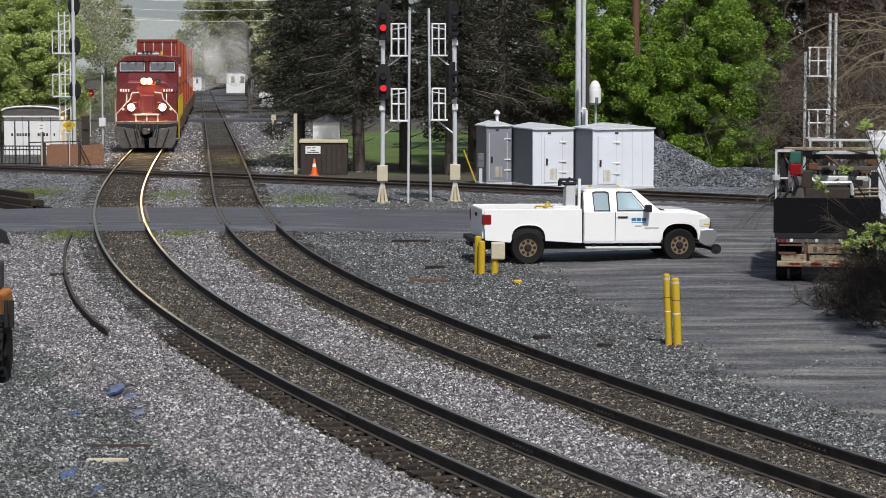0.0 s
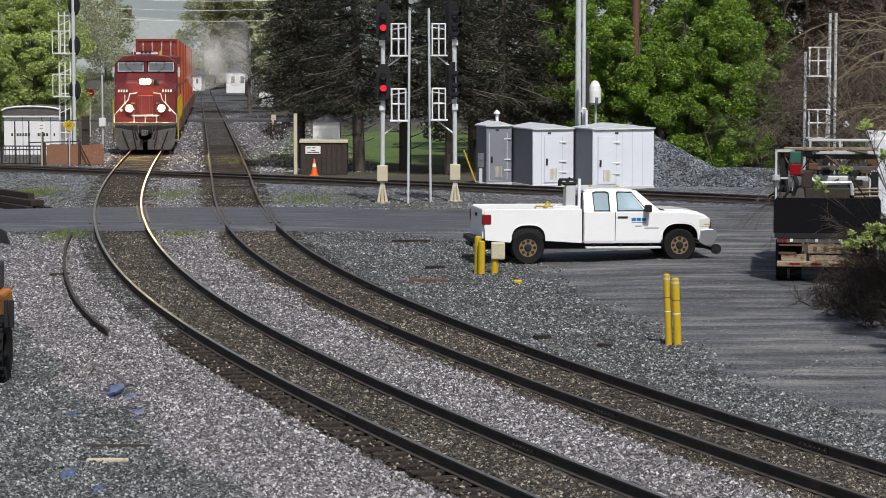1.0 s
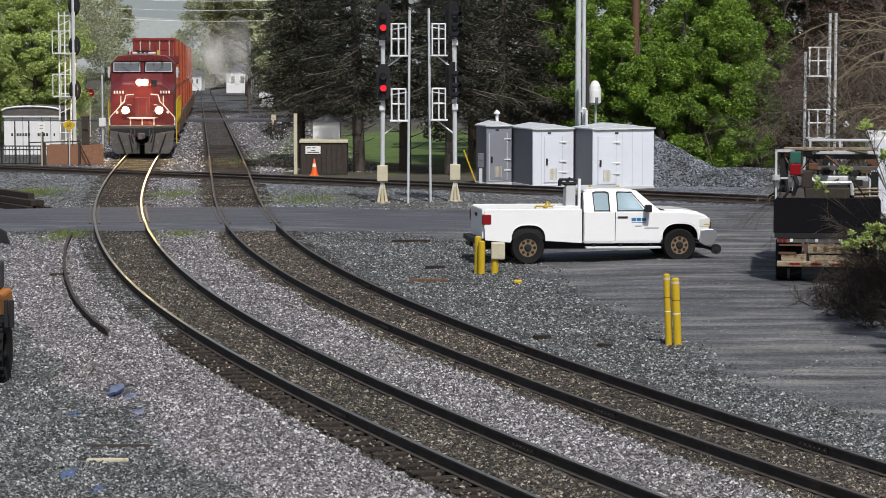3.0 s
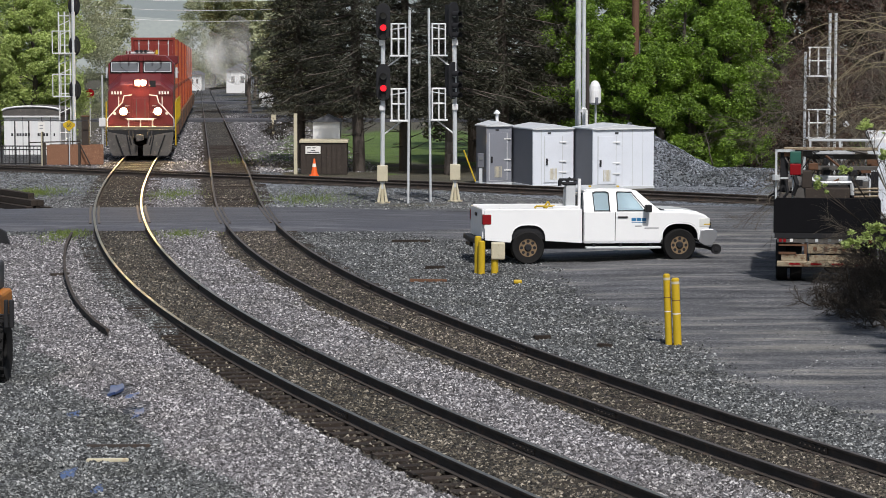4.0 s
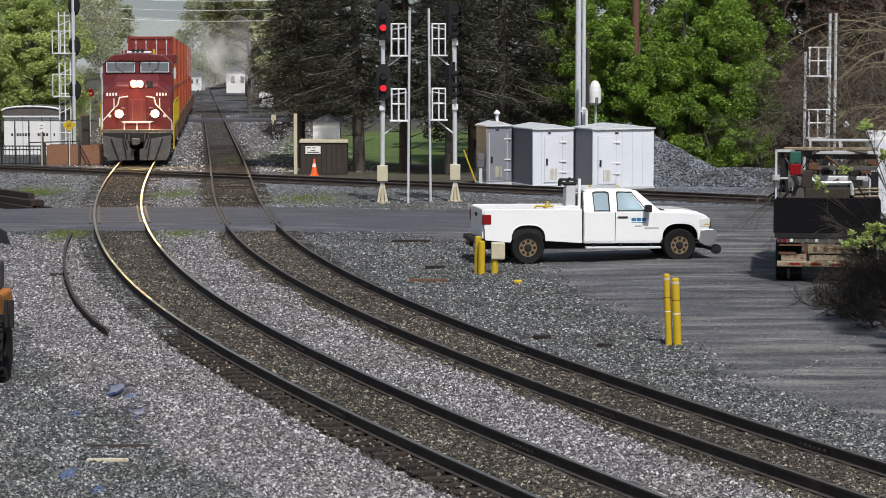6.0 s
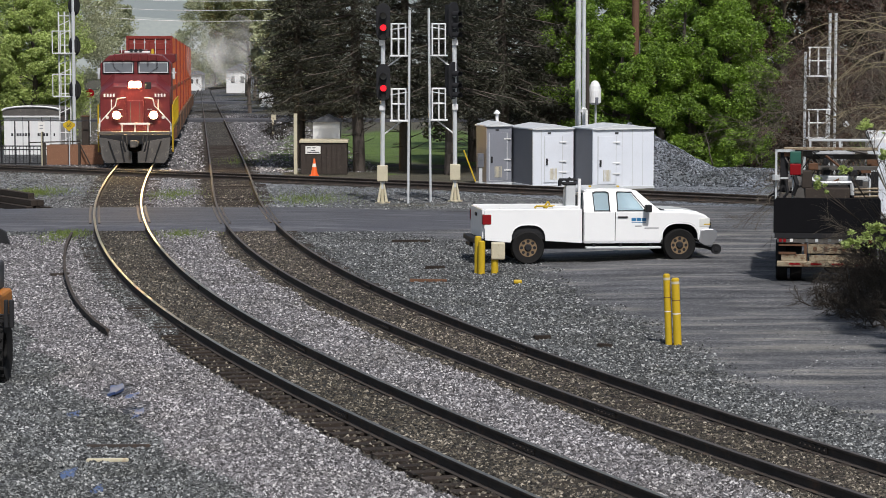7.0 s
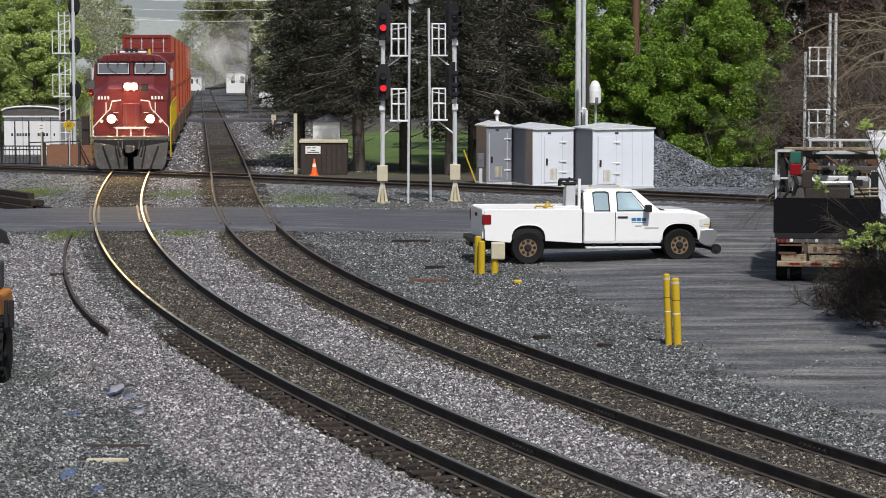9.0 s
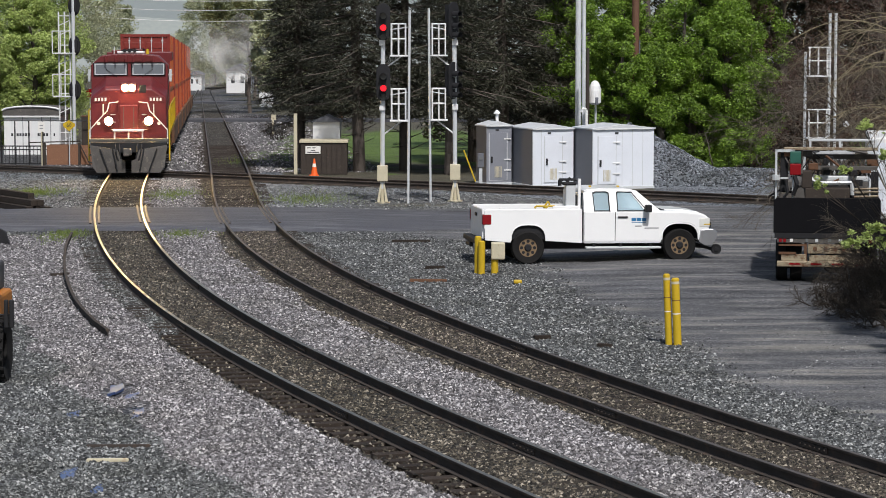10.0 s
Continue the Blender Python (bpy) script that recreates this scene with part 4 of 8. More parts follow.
        for x in (1.7, 2.4, 3.2):
            bm = bmesh.new()
            box(bm, x, x + 0.06, sg * 0.6, sg * 1.0, 0.38, 0.52)
            part("bracket", bm, BLACK_MATT, tk)
        # hi-rail guide wheel in front
        bm = bmesh.new()
        wheel_mesh(bm, 0.135, 0.10, 0.05)
        rod(bm, (0, -0.07, 0), (0, 0.07, 0), 0.055, 12)
        g = part("guide_wheel", bm, BLACK_MATT, tk, "small steel rail guide wheel")
        g.matrix_basis = pose(5.0, sg * 0.86, 0.36)
        bm = bmesh.new()
        rod(bm, (4.9, sg * 0.80, 0.36), (4.45, sg * 0.62, 0.48), 0.045, 8)
        part("guide_arm", bm, BLACK_MATT, tk)
    bm = bmesh.new()
    prism(bm, [(1.50, 1.945), (1.56, 2.0), (1.9, 2.02), (2.5, 2.015), (2.76, 1.99), (2.84, 1.955)], "y", -0.765, 0.765, 0.02)
    part("roof", bm, WHITE_PAINT, tk)
    for x in (1.78, 2.52):
        bm = bmesh.new()
        box(bm, x, x + 0.06, -0.05, 0.05, 2.01, 2.05, 0.008)
        part("roof_marker", bm, YELLOW, tk, "amber roof marker lamp")
    bm = bmesh.new()
    v = [bm.verts.new(p) for p in ((2.84, -0.74, 1.945), (2.84, 0.74, 1.945), (3.47, 0.90, 1.43), (3.47, -0.90, 1.43))]
    w = [bm.verts.new((q.co.x - 0.02, q.co.y, q.co.z - 0.02)) for q in v]
    bm.faces.new(v)
    bm.faces.new(w[::-1])
    for i in range(4):
        bm.faces.new((v[i], w[i], w[(i + 1) % 4], v[(i + 1) % 4]))
    bmesh.ops.recalc_face_normals(bm, faces=bm.faces[:])
    part("windshield", bm, WINDOW_GLASS, tk).visible_shadow = False
    bm = bmesh.new()
    box(bm, 1.45, 1.50, -0.88, 0.88, 1.40, 1.52)
    box(bm, 1.49, 1.53, -0.76, 0.76, 1.88, 1.97)
    for y in (-0.80, 0.74):
        box(bm, 1.46, 1.52, y, y + 0.06, 1.50, 1.92)
    part("rear_wall", bm, WHITE_PAINT, tk)
    for y in (-0.45, 0.45):
        bm = bmesh.new()
        box(bm, 2.35, 2.85, y - 0.25, y + 0.25, 1.2, 1.44, 0.05)
        box(bm, 2.30, 2.45, y - 0.25, y + 0.25, 1.4, 1.62, 0.05)
        box(bm, 2.32, 2.42, y - 0.13, y + 0.13, 1.62, 1.78, 0.04)
        part("seat", bm, GREY_SIDE, tk)
    # bumper, grille, chassis
    bm = bmesh.new()
    prism(bm, [(4.50, 0.56), (4.54, 0.90), (4.88, 0.92), (4.98, 0.84), (4.98, 0.66), (4.86, 0.47), (4.66, 0.46)], "y", -1.02, 1.02, 0.025)
    part("front_bumper", bm, CHROME, tk, "chrome front bumper")
    bm = bmesh.new()
    for z in (0.95, 1.05, 1.15):
        box(bm, 4.74, 4.81, -0.66, 0.66, z, z + 0.05, 0.01)
    part("grille", bm, CHROME, tk)
    bm = bmesh.new()
    for y in (-0.35, 0.35):
        box(bm, 4.90, 4.98, y - 0.04, y + 0.04, 0.55, 1.05, 0.015)
    rod(bm, (4.95, -0.45, 1.03), (4.95, 0.45, 1.03), 0.03, 8)
    rod(bm, (4.95, -0.95, 0.78), (4.95, 0.95, 0.78), 0.03, 8)
    part("push_bar", bm, BLACK_MATT, tk)
    bm = bmesh.new()
    box(bm, -1.1, 4.5, -0.55, 0.55, 0.36, 0.60)
    box(bm, -1.1, 4.4, -0.82, 0.82, 0.50, 0.62)
    part("chassis", bm, BLACK_MATT, tk)
    bm = bmesh.new()
    rod(bm, (0, -0.85, 0.42), (0, 0.85, 0.42), 0.07, 8)
    rod(bm, (4.0, -0.85, 0.46), (4.0, 0.85, 0.46), 0.06, 8)
    part("axle", bm, BLACK_MATT, tk)
    # dark liners inside the front wheel arches
    for sg in (-1, 1):
        bm = bmesh.new()
        pts = arch(4.0, 0.62, 0.475, 0.445)
        for (xa, za), (xb, zb) in zip(pts[:-1], pts[1:]):
            v = [bm.verts.new(p) for p in ((xa, sg * 0.55, za), (xb, sg * 0.55, zb), (xb, sg * 0.985, zb), (xa, sg * 0.985, za))]
            bm.faces.new(v)
        hub = [bm.verts.new((x, sg * 0.55, z)) for x, z in pts]
        bm.faces.new(hub)
        bmesh.ops.remove_doubles(bm, verts=bm.verts[:], dist=0.0005)
        part("arch_liner", bm, BLACK_MATT, tk, "black plastic arch liner")
        for pts in (arch(0.0, 0.60, 0.455, 0.445), arch(4.0, 0.62, 0.485, 0.455)):
            bm = bmesh.new()
            pipe(bm, [(x, sg * 1.0, z) for x, z in pts], 0.016, 5)
            part("arch_lip", bm, WHITE_PAINT, tk)
        for x, y, z1, r in ((2.277, 1.0, 1.385, 0.008), (1.425, 0.985, 1.44, 0.014)):
            bm = bmesh.new()
            rod(bm, (x, sg * y, 0.6), (x, sg * y, z1), r, 4)
            part("shut_line", bm, BLACK_MATT, tk)
    # wheels
    for cx, cz in ((0.0, 0.425), (4.0, 0.475)):
        for sg in (-1, 1):
            bm = bmesh.new()
            wheel_mesh(bm, 0.425, 0.26, 0.235)
            wh = part("wheel", bm, RUBBER, tk, "worn black tyre")
            wh.matrix_basis = pose(cx, sg * 0.87, cz)
            bm = bmesh.new()
            rod(bm, (0, -0.09 * -sg, 0), (0, 0.04 * -sg, 0), 0.24, 24)
            part("rim", bm, RIM_RUST, wh, "rust-stained steel rim")
            bm = bmesh.new()
            rod(bm, (0, 0.08 * sg, 0), (0, 0.13 * sg, 0), 0.105, 14, 0.07)
            part("hub", bm, BLACK_MATT, wh, "dark wheel hub")
            for i in range(8):
                a = 2 * math.pi * i / 8
                c, s = math.cos(a), math.sin(a)
                bm = bmesh.new()
                rod(bm, (0.17 * c, 0.06 * sg, 0.17 * s), (0.17 * c, 0.094 * sg, 0.17 * s), 0.042, 10)
                part("hand_hole", bm, BLACK_MATT, wh)
    # rack with work lamp behind the cab, white tool frame, yellow straps
    bm = bmesh.new()
    for y in (-0.9, 0.9):
        box(bm, 1.30, 1.37, y - 0.04, y + 0.04, 1.45, 2.3 if y < 0 else 1.9, 0.01)
    box(bm, 1.30, 1.37, -0.9, 0.9, 1.83, 1.9, 0.01)
    box(bm, 0.62, 1.32, -0.98, -0.90, 1.47, 1.56, 0.015)
    part("rack", bm, WHITE_PAINT, tk, "white steel headache rack")
    bm = bmesh.new()
    for y in np.arange(-0.8, 0.81, 0.2):
        box(bm, 1.38, 1.41, y - 0.02, y + 0.02, 1.47, 1.88)
    part("rack_screen", bm, BLACK_MATT, tk)
    bm = bmesh.new()
    box(bm, 0.98, 1.24, -0.92, -0.70, 1.50, 2.12, 0.03)
    part("crane_post", bm, GALV, tk, "grey steel crane post")
    bm = bmesh.new()
    box(bm, 0.90, 1.26, -0.94, -0.66, 2.12, 2.20, 0.03)
    rod(bm, (0.84, -0.82, 2.1), (0.84, -0.82, 2.25), 0.05, 8)
    rod(bm, (0.82, -0.8, 2.27), (1.28, -0.8, 2.27), 0.035, 8)
    rod(bm, (1.0, -0.8, 2.15), (1.12, -0.8, 2.32), 0.04, 8)
    part("winch", bm, BLACK_MATT, tk, "dark winch on the crane post")
    bm = bmesh.new()
    pipe(bm, [(0.16, -0.95, 1.49), (0.2, -0.95, 1.55), (0.42, -0.95, 1.55), (0.45, -0.95, 1.5), (0.5, -0.95, 1.55), (0.68, -0.95, 1.55), (0.72, -0.95, 1.49)], 0.03)
    pipe(bm, [(0.40, -0.92, 1.50), (0.52, -0.90, 1.68), (0.58, -0.9, 1.55)], 0.025)
    part("strap", bm, YELLOW, tk, "yellow tie-down strap")
    bm = bmesh.new()
    box(bm, -0.75, -0.62, -0.98, -0.9, 1.475, 1.505, 0.01)
    part("stake_cap", bm, WHITE_STEEL, tk)
    # the body stands low above its sill
    for ob in tk.children_recursive:
        for v in ob.data.vertices:
            if v.co.z > 0.62:
                v.co.z = 0.62 + (v.co.z - 0.62) * 0.94
    return tk


build_pickup()


# ---- the train ----
def build_locomotive():
    lo = thing("locomotive", "red wide-nose freight locomotive with three lit headlamps, hauling containers", "locomotive")
    # cab: a full-width box with sloped roof shoulders; y runs back from the plough's tip
    bm = bmesh.new()
    face = [(-1.54, 1.55), (-1.54, 4.30), (-1.14, 4.68), (-0.5, 4.76), (0.5, 4.76), (1.14, 4.68), (1.54, 4.30), (1.54, 1.55)]
    prism(bm, face, "y", 2.55, 5.6, 0.03)
    part("cab", bm, LOCO_RED, lo)
    bm = bmesh.new()
    rings = []
    for y, lean_in, z_side, z_top in ((1.0, 0.0, 2.95, 3.34), (1.16, 0.0, 3.05, 3.5), (2.6, 0.02, 3.3, 3.86)):
        rings.append([bm.verts.new((x, y, z)) for x, z in ((-1.5 - lean_in, 1.36), (-1.5 - lean_in, z_side), (-0.92, z_top), (0.92, z_top), (1.5 + lean_in, z_side), (1.5 + lean_in, 1.36))])
    for a, b in zip(rings[:-1], rings[1:]):
        for i in range(6):
            bm.faces.new((a[i], a[(i + 1) % 6], b[(i + 1) % 6], b[i]))
    bm.faces.new(rings[0])
    bm.faces.new(rings[-1][::-1])
    bmesh.ops.recalc_face_normals(bm, faces=bm.faces[:])
    bmesh.ops.bevel(bm, geom=bm.edges[:], offset=0.035, segments=2, affect="EDGES", profile=0.5)
    part("nose", bm, LOCO_RED, lo)
    bm = bmesh.new()
    box(bm, -0.36, 0.36, 0.955, 1.05, 1.62, 2.72, 0.02)
    nd = part("nose_door", bm, LOCO_RED, lo)
    bm = bmesh.new()
    for x in (-0.2, 0.2):
        box(bm, x - 0.015, x + 0.015, 0.94, 0.96, 1.7, 2.65)
    part("door_rib", bm, LOCO_GREY, nd)
    # brow over the windscreen with ribs
    bm = bmesh.new()
    prism(bm, [(-1.36, 4.43), (-1.08, 4.65), (-0.45, 4.72), (0.45, 4.72), (1.08, 4.65), (1.36, 4.43)], "y", 2.50, 2.56)
    for x in (-0.95, -0.55, -0.15, 0.15, 0.55, 0.95):
        box(bm, x - 0.03, x + 0.03, 2.30, 2.52, 4.42, 4.70, 0.01)
    part("brow", bm, LOCO_RED, lo)
    # darker red plates stand in for the shaded gaps between the ribs
    for x in (-0.75, -0.35, 0.35, 0.75):
        bm = bmesh.new()
        box(bm, x - 0.12, x + 0.12, 2.482, 2.502, 4.45, 4.63)
        part("brow_gap_plate", bm, LOCO_DARK, lo, "darker red plate for the shaded gap between brow ribs")
    for sg in (-1, 1):
        x0, x1 = (0.07, 1.45) if sg > 0 else (-1.45, -0.07)
        bm = bmesh.new()
        box(bm, x0, x1, 2.50, 2.56, 3.87, 4.40, 0.03)
        fr = part("window_frame", bm, BLACK_MATT, lo)
        bm = bmesh.new()
        for a0, a1, b0, b1 in ((x0 + 0.05, x1 - 0.05, 3.91, 3.945), (x0 + 0.05, x1 - 0.05, 4.325, 4.36), (x0 + 0.05, x0 + 0.09, 3.945, 4.325), (x1 - 0.09, x1 - 0.05, 3.945, 4.325)):
            box(bm, a0, a1, 2.478, 2.502, b0, b1)
        part("gasket", bm, GALV, fr, "pale window gasket")
        bm = bmesh.new()
        box(bm, x0 + 0.09, x1 - 0.09, 2.485, 2.505, 3.945, 4.325, 0.005)
        part("pane", bm, CAB_GLASS, fr, "windscreen coloured grey like reflected sky")
        bm = bmesh.new()
        box(bm, sg * 1.58, sg * 1.69, 3.1, 3.16, 3.62, 4.12, 0.02)
        rod(bm, (sg * 1.5, 3.13, 3.9), (sg * 1.75, 3.13, 3.9), 0.02, 6)
        part("mirror", bm, GALV, lo)
        # number board, unreadable as plain bars
        bm = bmesh.new()
        box(bm, sg * 0.76, sg * 1.42, 0.962, 1.06, 2.84, 3.06, 0.008)
        nb = part("number_board", bm, LOCO_RED, lo)
        for i in range(4):
            bm = bmesh.new()
            xx = sg * 1.09 - 0.25 + i * 0.13
            box(bm, xx, xx + 0.075, 0.952, 0.964, 2.89, 3.02)
            part("number_bar", bm, WHITE_MARK, nb, "white number bar")
        # ditch lamps
        bm = bmesh.new()
        rod(bm, (sg * 0.79, 0.78, 2.1), (sg * 0.79, 1.02, 2.1), 0.18, 18)
        dl = part("ditch_light", bm, BLACK_MATT, lo)
        bm = bmesh.new()
        rod(bm, (sg * 0.79, 0.765, 2.1), (sg * 0.79, 0.785, 2.1), 0.16, 18)
        part("lens", bm, HEADLAMP, dl, "bright warm lamp lens")
        # front handrails
        bm = bmesh.new()
        pipe(bm, [(sg * 1.54, 0.55, 1.2), (sg * 1.54, 0.55, 1.75), (sg * 1.0, 0.6, 2.35), (sg * 1.0, 0.6, 2.78)], 0.024)
        pipe(bm, [(sg * 1.0, 0.6, 2.35), (sg * 0.84, 0.6, 2.5), (sg * 0.76, 0.65, 2.82), (sg * 0.42, 0.7, 2.86), (sg * 0.42, 0.98, 2.86)], 0.024)
        part("handrail", bm, GALV, lo, "pale front handrail")
        # corner steps and stair rails
        bm = bmesh.new()
        for i in range(4):
            box(bm, sg * 1.05, sg * 1.58, 0.75 + 0.05 * i, 1.25 + 0.05 * i, 0.42 + 0.3 * i, 0.46 + 0.3 * i)
        part("step", bm, LOCO_GREY, lo)
        bm = bmesh.new()
        pipe(bm, [(sg * 1.6, 1.3, 0.5), (sg * 1.6, 1.3, 2.5), (sg * 1.6, 5.2, 2.55)], 0.035)
        for y in np.arange(6.2, 21.5, 1.6):
            rod(bm, (sg * 1.55, y, 1.5), (sg * 1.55, y, 2.55), 0.03, 6)
        pipe(bm, [(sg * 1.55, 6.2, 2.55), (sg * 1.55, 21.4, 2.55)], 0.03)
        pipe(bm, [(sg * 1.55, 6.2, 2.05), (sg * 1.55, 21.4, 2.05)], 0.02)
        part("side_handrail", bm, YELLOW, lo, "yellow side handrail")
        bm = bmesh.new()
        box(bm, sg * 1.46, sg * 1.565, 5.7, 21.6, 1.34, 1.52)
        part("sill_stripe", bm, YELLOW, lo, "yellow walkway sill")
    for sg in (-1, 1):
        bm = bmesh.new()
        rod(bm, (sg * 0.5, 2.46, 3.82), (sg * 0.95, 2.46, 4.15), 0.009, 5)
        part("wiper", bm, BLACK_MATT, lo)
        bm = bmesh.new()
        box(bm, sg * 0.40, sg * 0.44, 0.965, 1.0, 1.6, 2.78)
        part("door_edge", bm, LOCO_DARK, lo)
        bm = bmesh.new()
        rod(bm, (sg * 1.2, 1.0, 2.0), (sg * 1.2, 0.97, 2.0), 0.07, 12)
        part("marker_lamp", bm, LAMP_WHITE, lo)
        for z in (1.75, 2.05, 2.35):
            bm = bmesh.new()
            rod(bm, (sg * 0.72, 0.955, z), (sg * 0.52, 0.955, z), 0.012, 5)
            part("grab_iron", bm, WHITE_MARK, lo)
    bm = bmesh.new()
    box(bm, 0.42, 0.70, 0.99, 1.2, 3.22, 3.52, 0.01)
    part("nose_vent", bm, BLACK_MATT, lo)
    bm = bmesh.new()
    box(bm, -1.5, 1.5, 0.97, 1.02, 1.40, 1.48)
    part("nose_stripe", bm, LOCO_DARK, lo)
    # head lamp pair in the nose
    bm = bmesh.new()
    box(bm, -0.34, 0.34, 0.97, 1.3, 3.2, 3.6, 0.04)
    hl = part("headlight", bm, LOCO_RED, lo)
    for x in (-0.105, 0.105):
        bm = bmesh.new()
        rod(bm, (x * 1.25, 0.94, 3.42), (x * 1.25, 0.98, 3.42), 0.125, 18)
        part("lens", bm, HEADLAMP, hl, "bright warm lamp lens")
    # front platform, anticlimber, plough, coupler
    bm = bmesh.new()
    box(bm, -1.56, 1.56, 0.45, 3.0, 1.28, 1.40, 0.02)
    part("platform", bm, LOCO_GREY, lo)
    bm = bmesh.new()
    box(bm, -0.62, 0.62, 0.30, 0.46, 1.70, 1.78, 0.01)
    for x in (-0.55, 0.0, 0.55):
        box(bm, x - 0.03, x + 0.03, 0.40, 0.46, 1.40, 1.70)
    part("platform_edge", bm, WHITE_MARK, lo, "white platform edge")
    bm = bmesh.new()
    for sg in (-1, 1):
        face = [(0.12, 0.08), (1.25, 0.06), (1.42, 0.30), (1.52, 1.16), (0.42, 0.98), (0.30, 0.62), (0.12, 0.55)]
        a = [bm.verts.new((sg * x, -0.12 + 0.28 * x + 0.10 * abs(z - 0.5), z)) for x, z in face]
        b = [bm.verts.new((sg * x, -0.04 + 0.28 * x + 0.10 * abs(z - 0.5), z)) for x, z in face]
        bm.faces.new(a)
        bm.faces.new(b[::-1])
        for i in range(7):
            bm.faces.new((a[i], b[i], b[(i + 1) % 7], a[(i + 1) % 7]))
    bmesh.ops.recalc_face_normals(bm, faces=bm.faces[:])
    pl = part("plough", bm, LOCO_GREY, lo, "grimy grey snow plough")
    for x in (-1.0, -0.55, 0.55, 1.0):
        bm = bmesh.new()
        rod(bm, (x * 0.8, -0.16 + 0.25 * abs(x), 0.12), (x * 1.12, -0.12 + 0.31 * abs(x), 1.02), 0.03, 6)
        part("plough_rib", bm, BLACK_MATT, pl)
    bm = bmesh.new()
    box(bm, -1.5, 1.5, 0.36, 2.6, 0.85, 1.28, 0.03)
    part("pilot", bm, BLACK_MATT, lo)
    bm = bmesh.new()
    box(bm, -0.14, 0.14, -0.32, 0.5, 0.78, 1.02, 0.04)
    box(bm, -0.20, 0.06, -0.45, -0.2, 0.74, 1.06, 0.05)
    part("coupler", bm, LOCO_GREY, lo)
    for sg in (-1, 1):
        for k in range(2):
            bm = bmesh.new()
            x = sg * (0.36 + 0.16 * k)
            pipe(bm, [(x, 0.2, 1.2), (x * 0.95, 0.0, 0.9), (x * 0.8, 0.0, 0.6), (x * 0.5, 0.1, 0.45)], 0.03)
            part("air_hose", bm, BLACK_MATT, lo)
    # horns and roof gear
    bm = bmesh.new()
    for i in range(3):
        rod(bm, (-0.2 + i * 0.2, 3.2, 4.88), (-0.2 + i * 0.2, 2.85, 4.88), 0.03, 8, 0.08)
    box(bm, -0.35, 0.35, 3.2, 3.3, 4.76, 4.92, 0.02)
    part("horn", bm, BLACK_MATT, lo)
    bm = bmesh.new()
    box(bm, -0.75, -0.35, 3.6, 4.2, 4.76, 4.90, 0.03)
    box(bm, 0.1, 0.5, 4.0, 4.4, 4.76, 4.95, 0.05)
    part("antenna", bm, LOCO_DARK, lo)
    bm = bmesh.new()
    box(bm, -0.5, 0.6, 2.9, 3.7, 4.77, 4.86, 0.02)
    rod(bm, (-0.62, 2.9, 4.76), (-0.62, 2.9, 5.05), 0.02, 6)
    part("roof_unit", bm, WHITE_STEEL, lo, "white roof unit")
    bm = bmesh.new()
    rod(bm, (0.72, 3.0, 4.74), (0.72, 3.0, 4.95), 0.07, 10, 0.05)
    part("beacon", bm, YELLOW, lo, "amber roof beacon")
    # engine hood with radiator, fuel tank, frame, bogies
    bm = bmesh.new()
    prism(bm, [(-0.95, 1.5), (-0.95, 4.4), (-0.7, 4.6), (0.7, 4.6), (0.95, 4.4), (0.95, 1.5)], "y", 5.6, 21.4, 0.02)
    for y in np.arange(6.4, 21, 1.1):
        box(bm, -0.965, 0.965, y, y + 0.9, 1.75, 3.6, 0.01)
    part("engine_hood", bm, LOCO_RED, lo)
    bm = bmesh.new()
    prism(bm, [(-0.95, 4.0), (-1.5, 4.35), (-1.5, 4.72), (1.5, 4.72), (1.5, 4.35), (0.95, 4.0)], "y", 17.5, 21.2, 0.02)
    part("radiator", bm, LOCO_RED, lo)
    bm = bmesh.new()
    rod(bm, (0, 12.0, 4.55), (0, 12.0, 4.9), 0.4, 14)
    part("exhaust_stack", bm, BLACK_MATT, lo)
    bm = bmesh.new()
    box(bm, -1.5, 1.5, 2.0, 21.8, 1.2, 1.42)
    part("frame", bm, BLACK_MATT, lo)
    bm = bmesh.new()
    prism(bm, [(-1.45, 0.6), (-1.2, 0.35), (1.2, 0.35), (1.45, 0.6), (1.45, 1.2), (-1.45, 1.2)], "y", 8.2, 14.2, 0.04)
    part("fuel_tank", bm, BLACK_MATT, lo)
    for yb in (4.6, 17.6):
        bm = bmesh.new()
        for sg in (-1, 1):
            box(bm, sg * 0.98, sg * 1.12, yb - 2.4, yb + 2.4, 0.5, 0.95, 0.04)
        box(bm, -0.9, 0.9, yb - 0.3, yb + 0.3, 0.5, 0.9)
        bg = part("bogie", bm, BLACK_MATT, lo)
        for k in (-1.9, 0.0, 1.9):
            bm = bmesh.new()
            for sg in (-1, 1):
                rod(bm, (sg * 0.70, 0, 0), (sg * 0.80, 0, 0), 0.53, 26)
                rod(bm, (sg * 0.665, 0, 0), (sg * 0.70, 0, 0), 0.56, 26)
            rod(bm, (-0.7, 0, 0), (0.7, 0, 0), 0.1, 10)
            wv = part("wheelset", bm, STEEL_DARK, bg)
            wv.matrix_basis = pose(0, yb + k, 0.535)
    return lo


LOCO_DARK = paint("dark_red_paint", (0.11, 0.012, 0.011), 0.5, 0, 0.2, 2, 25, 0.04)
# opaque grey pane; part of the sky's reflection is in this colour
CAB_GLASS = paint("sky_grey_cab_glass", (0.15, 0.17, 0.19), 0.08, 0.0, 0.1, 2, 20, 0.0)


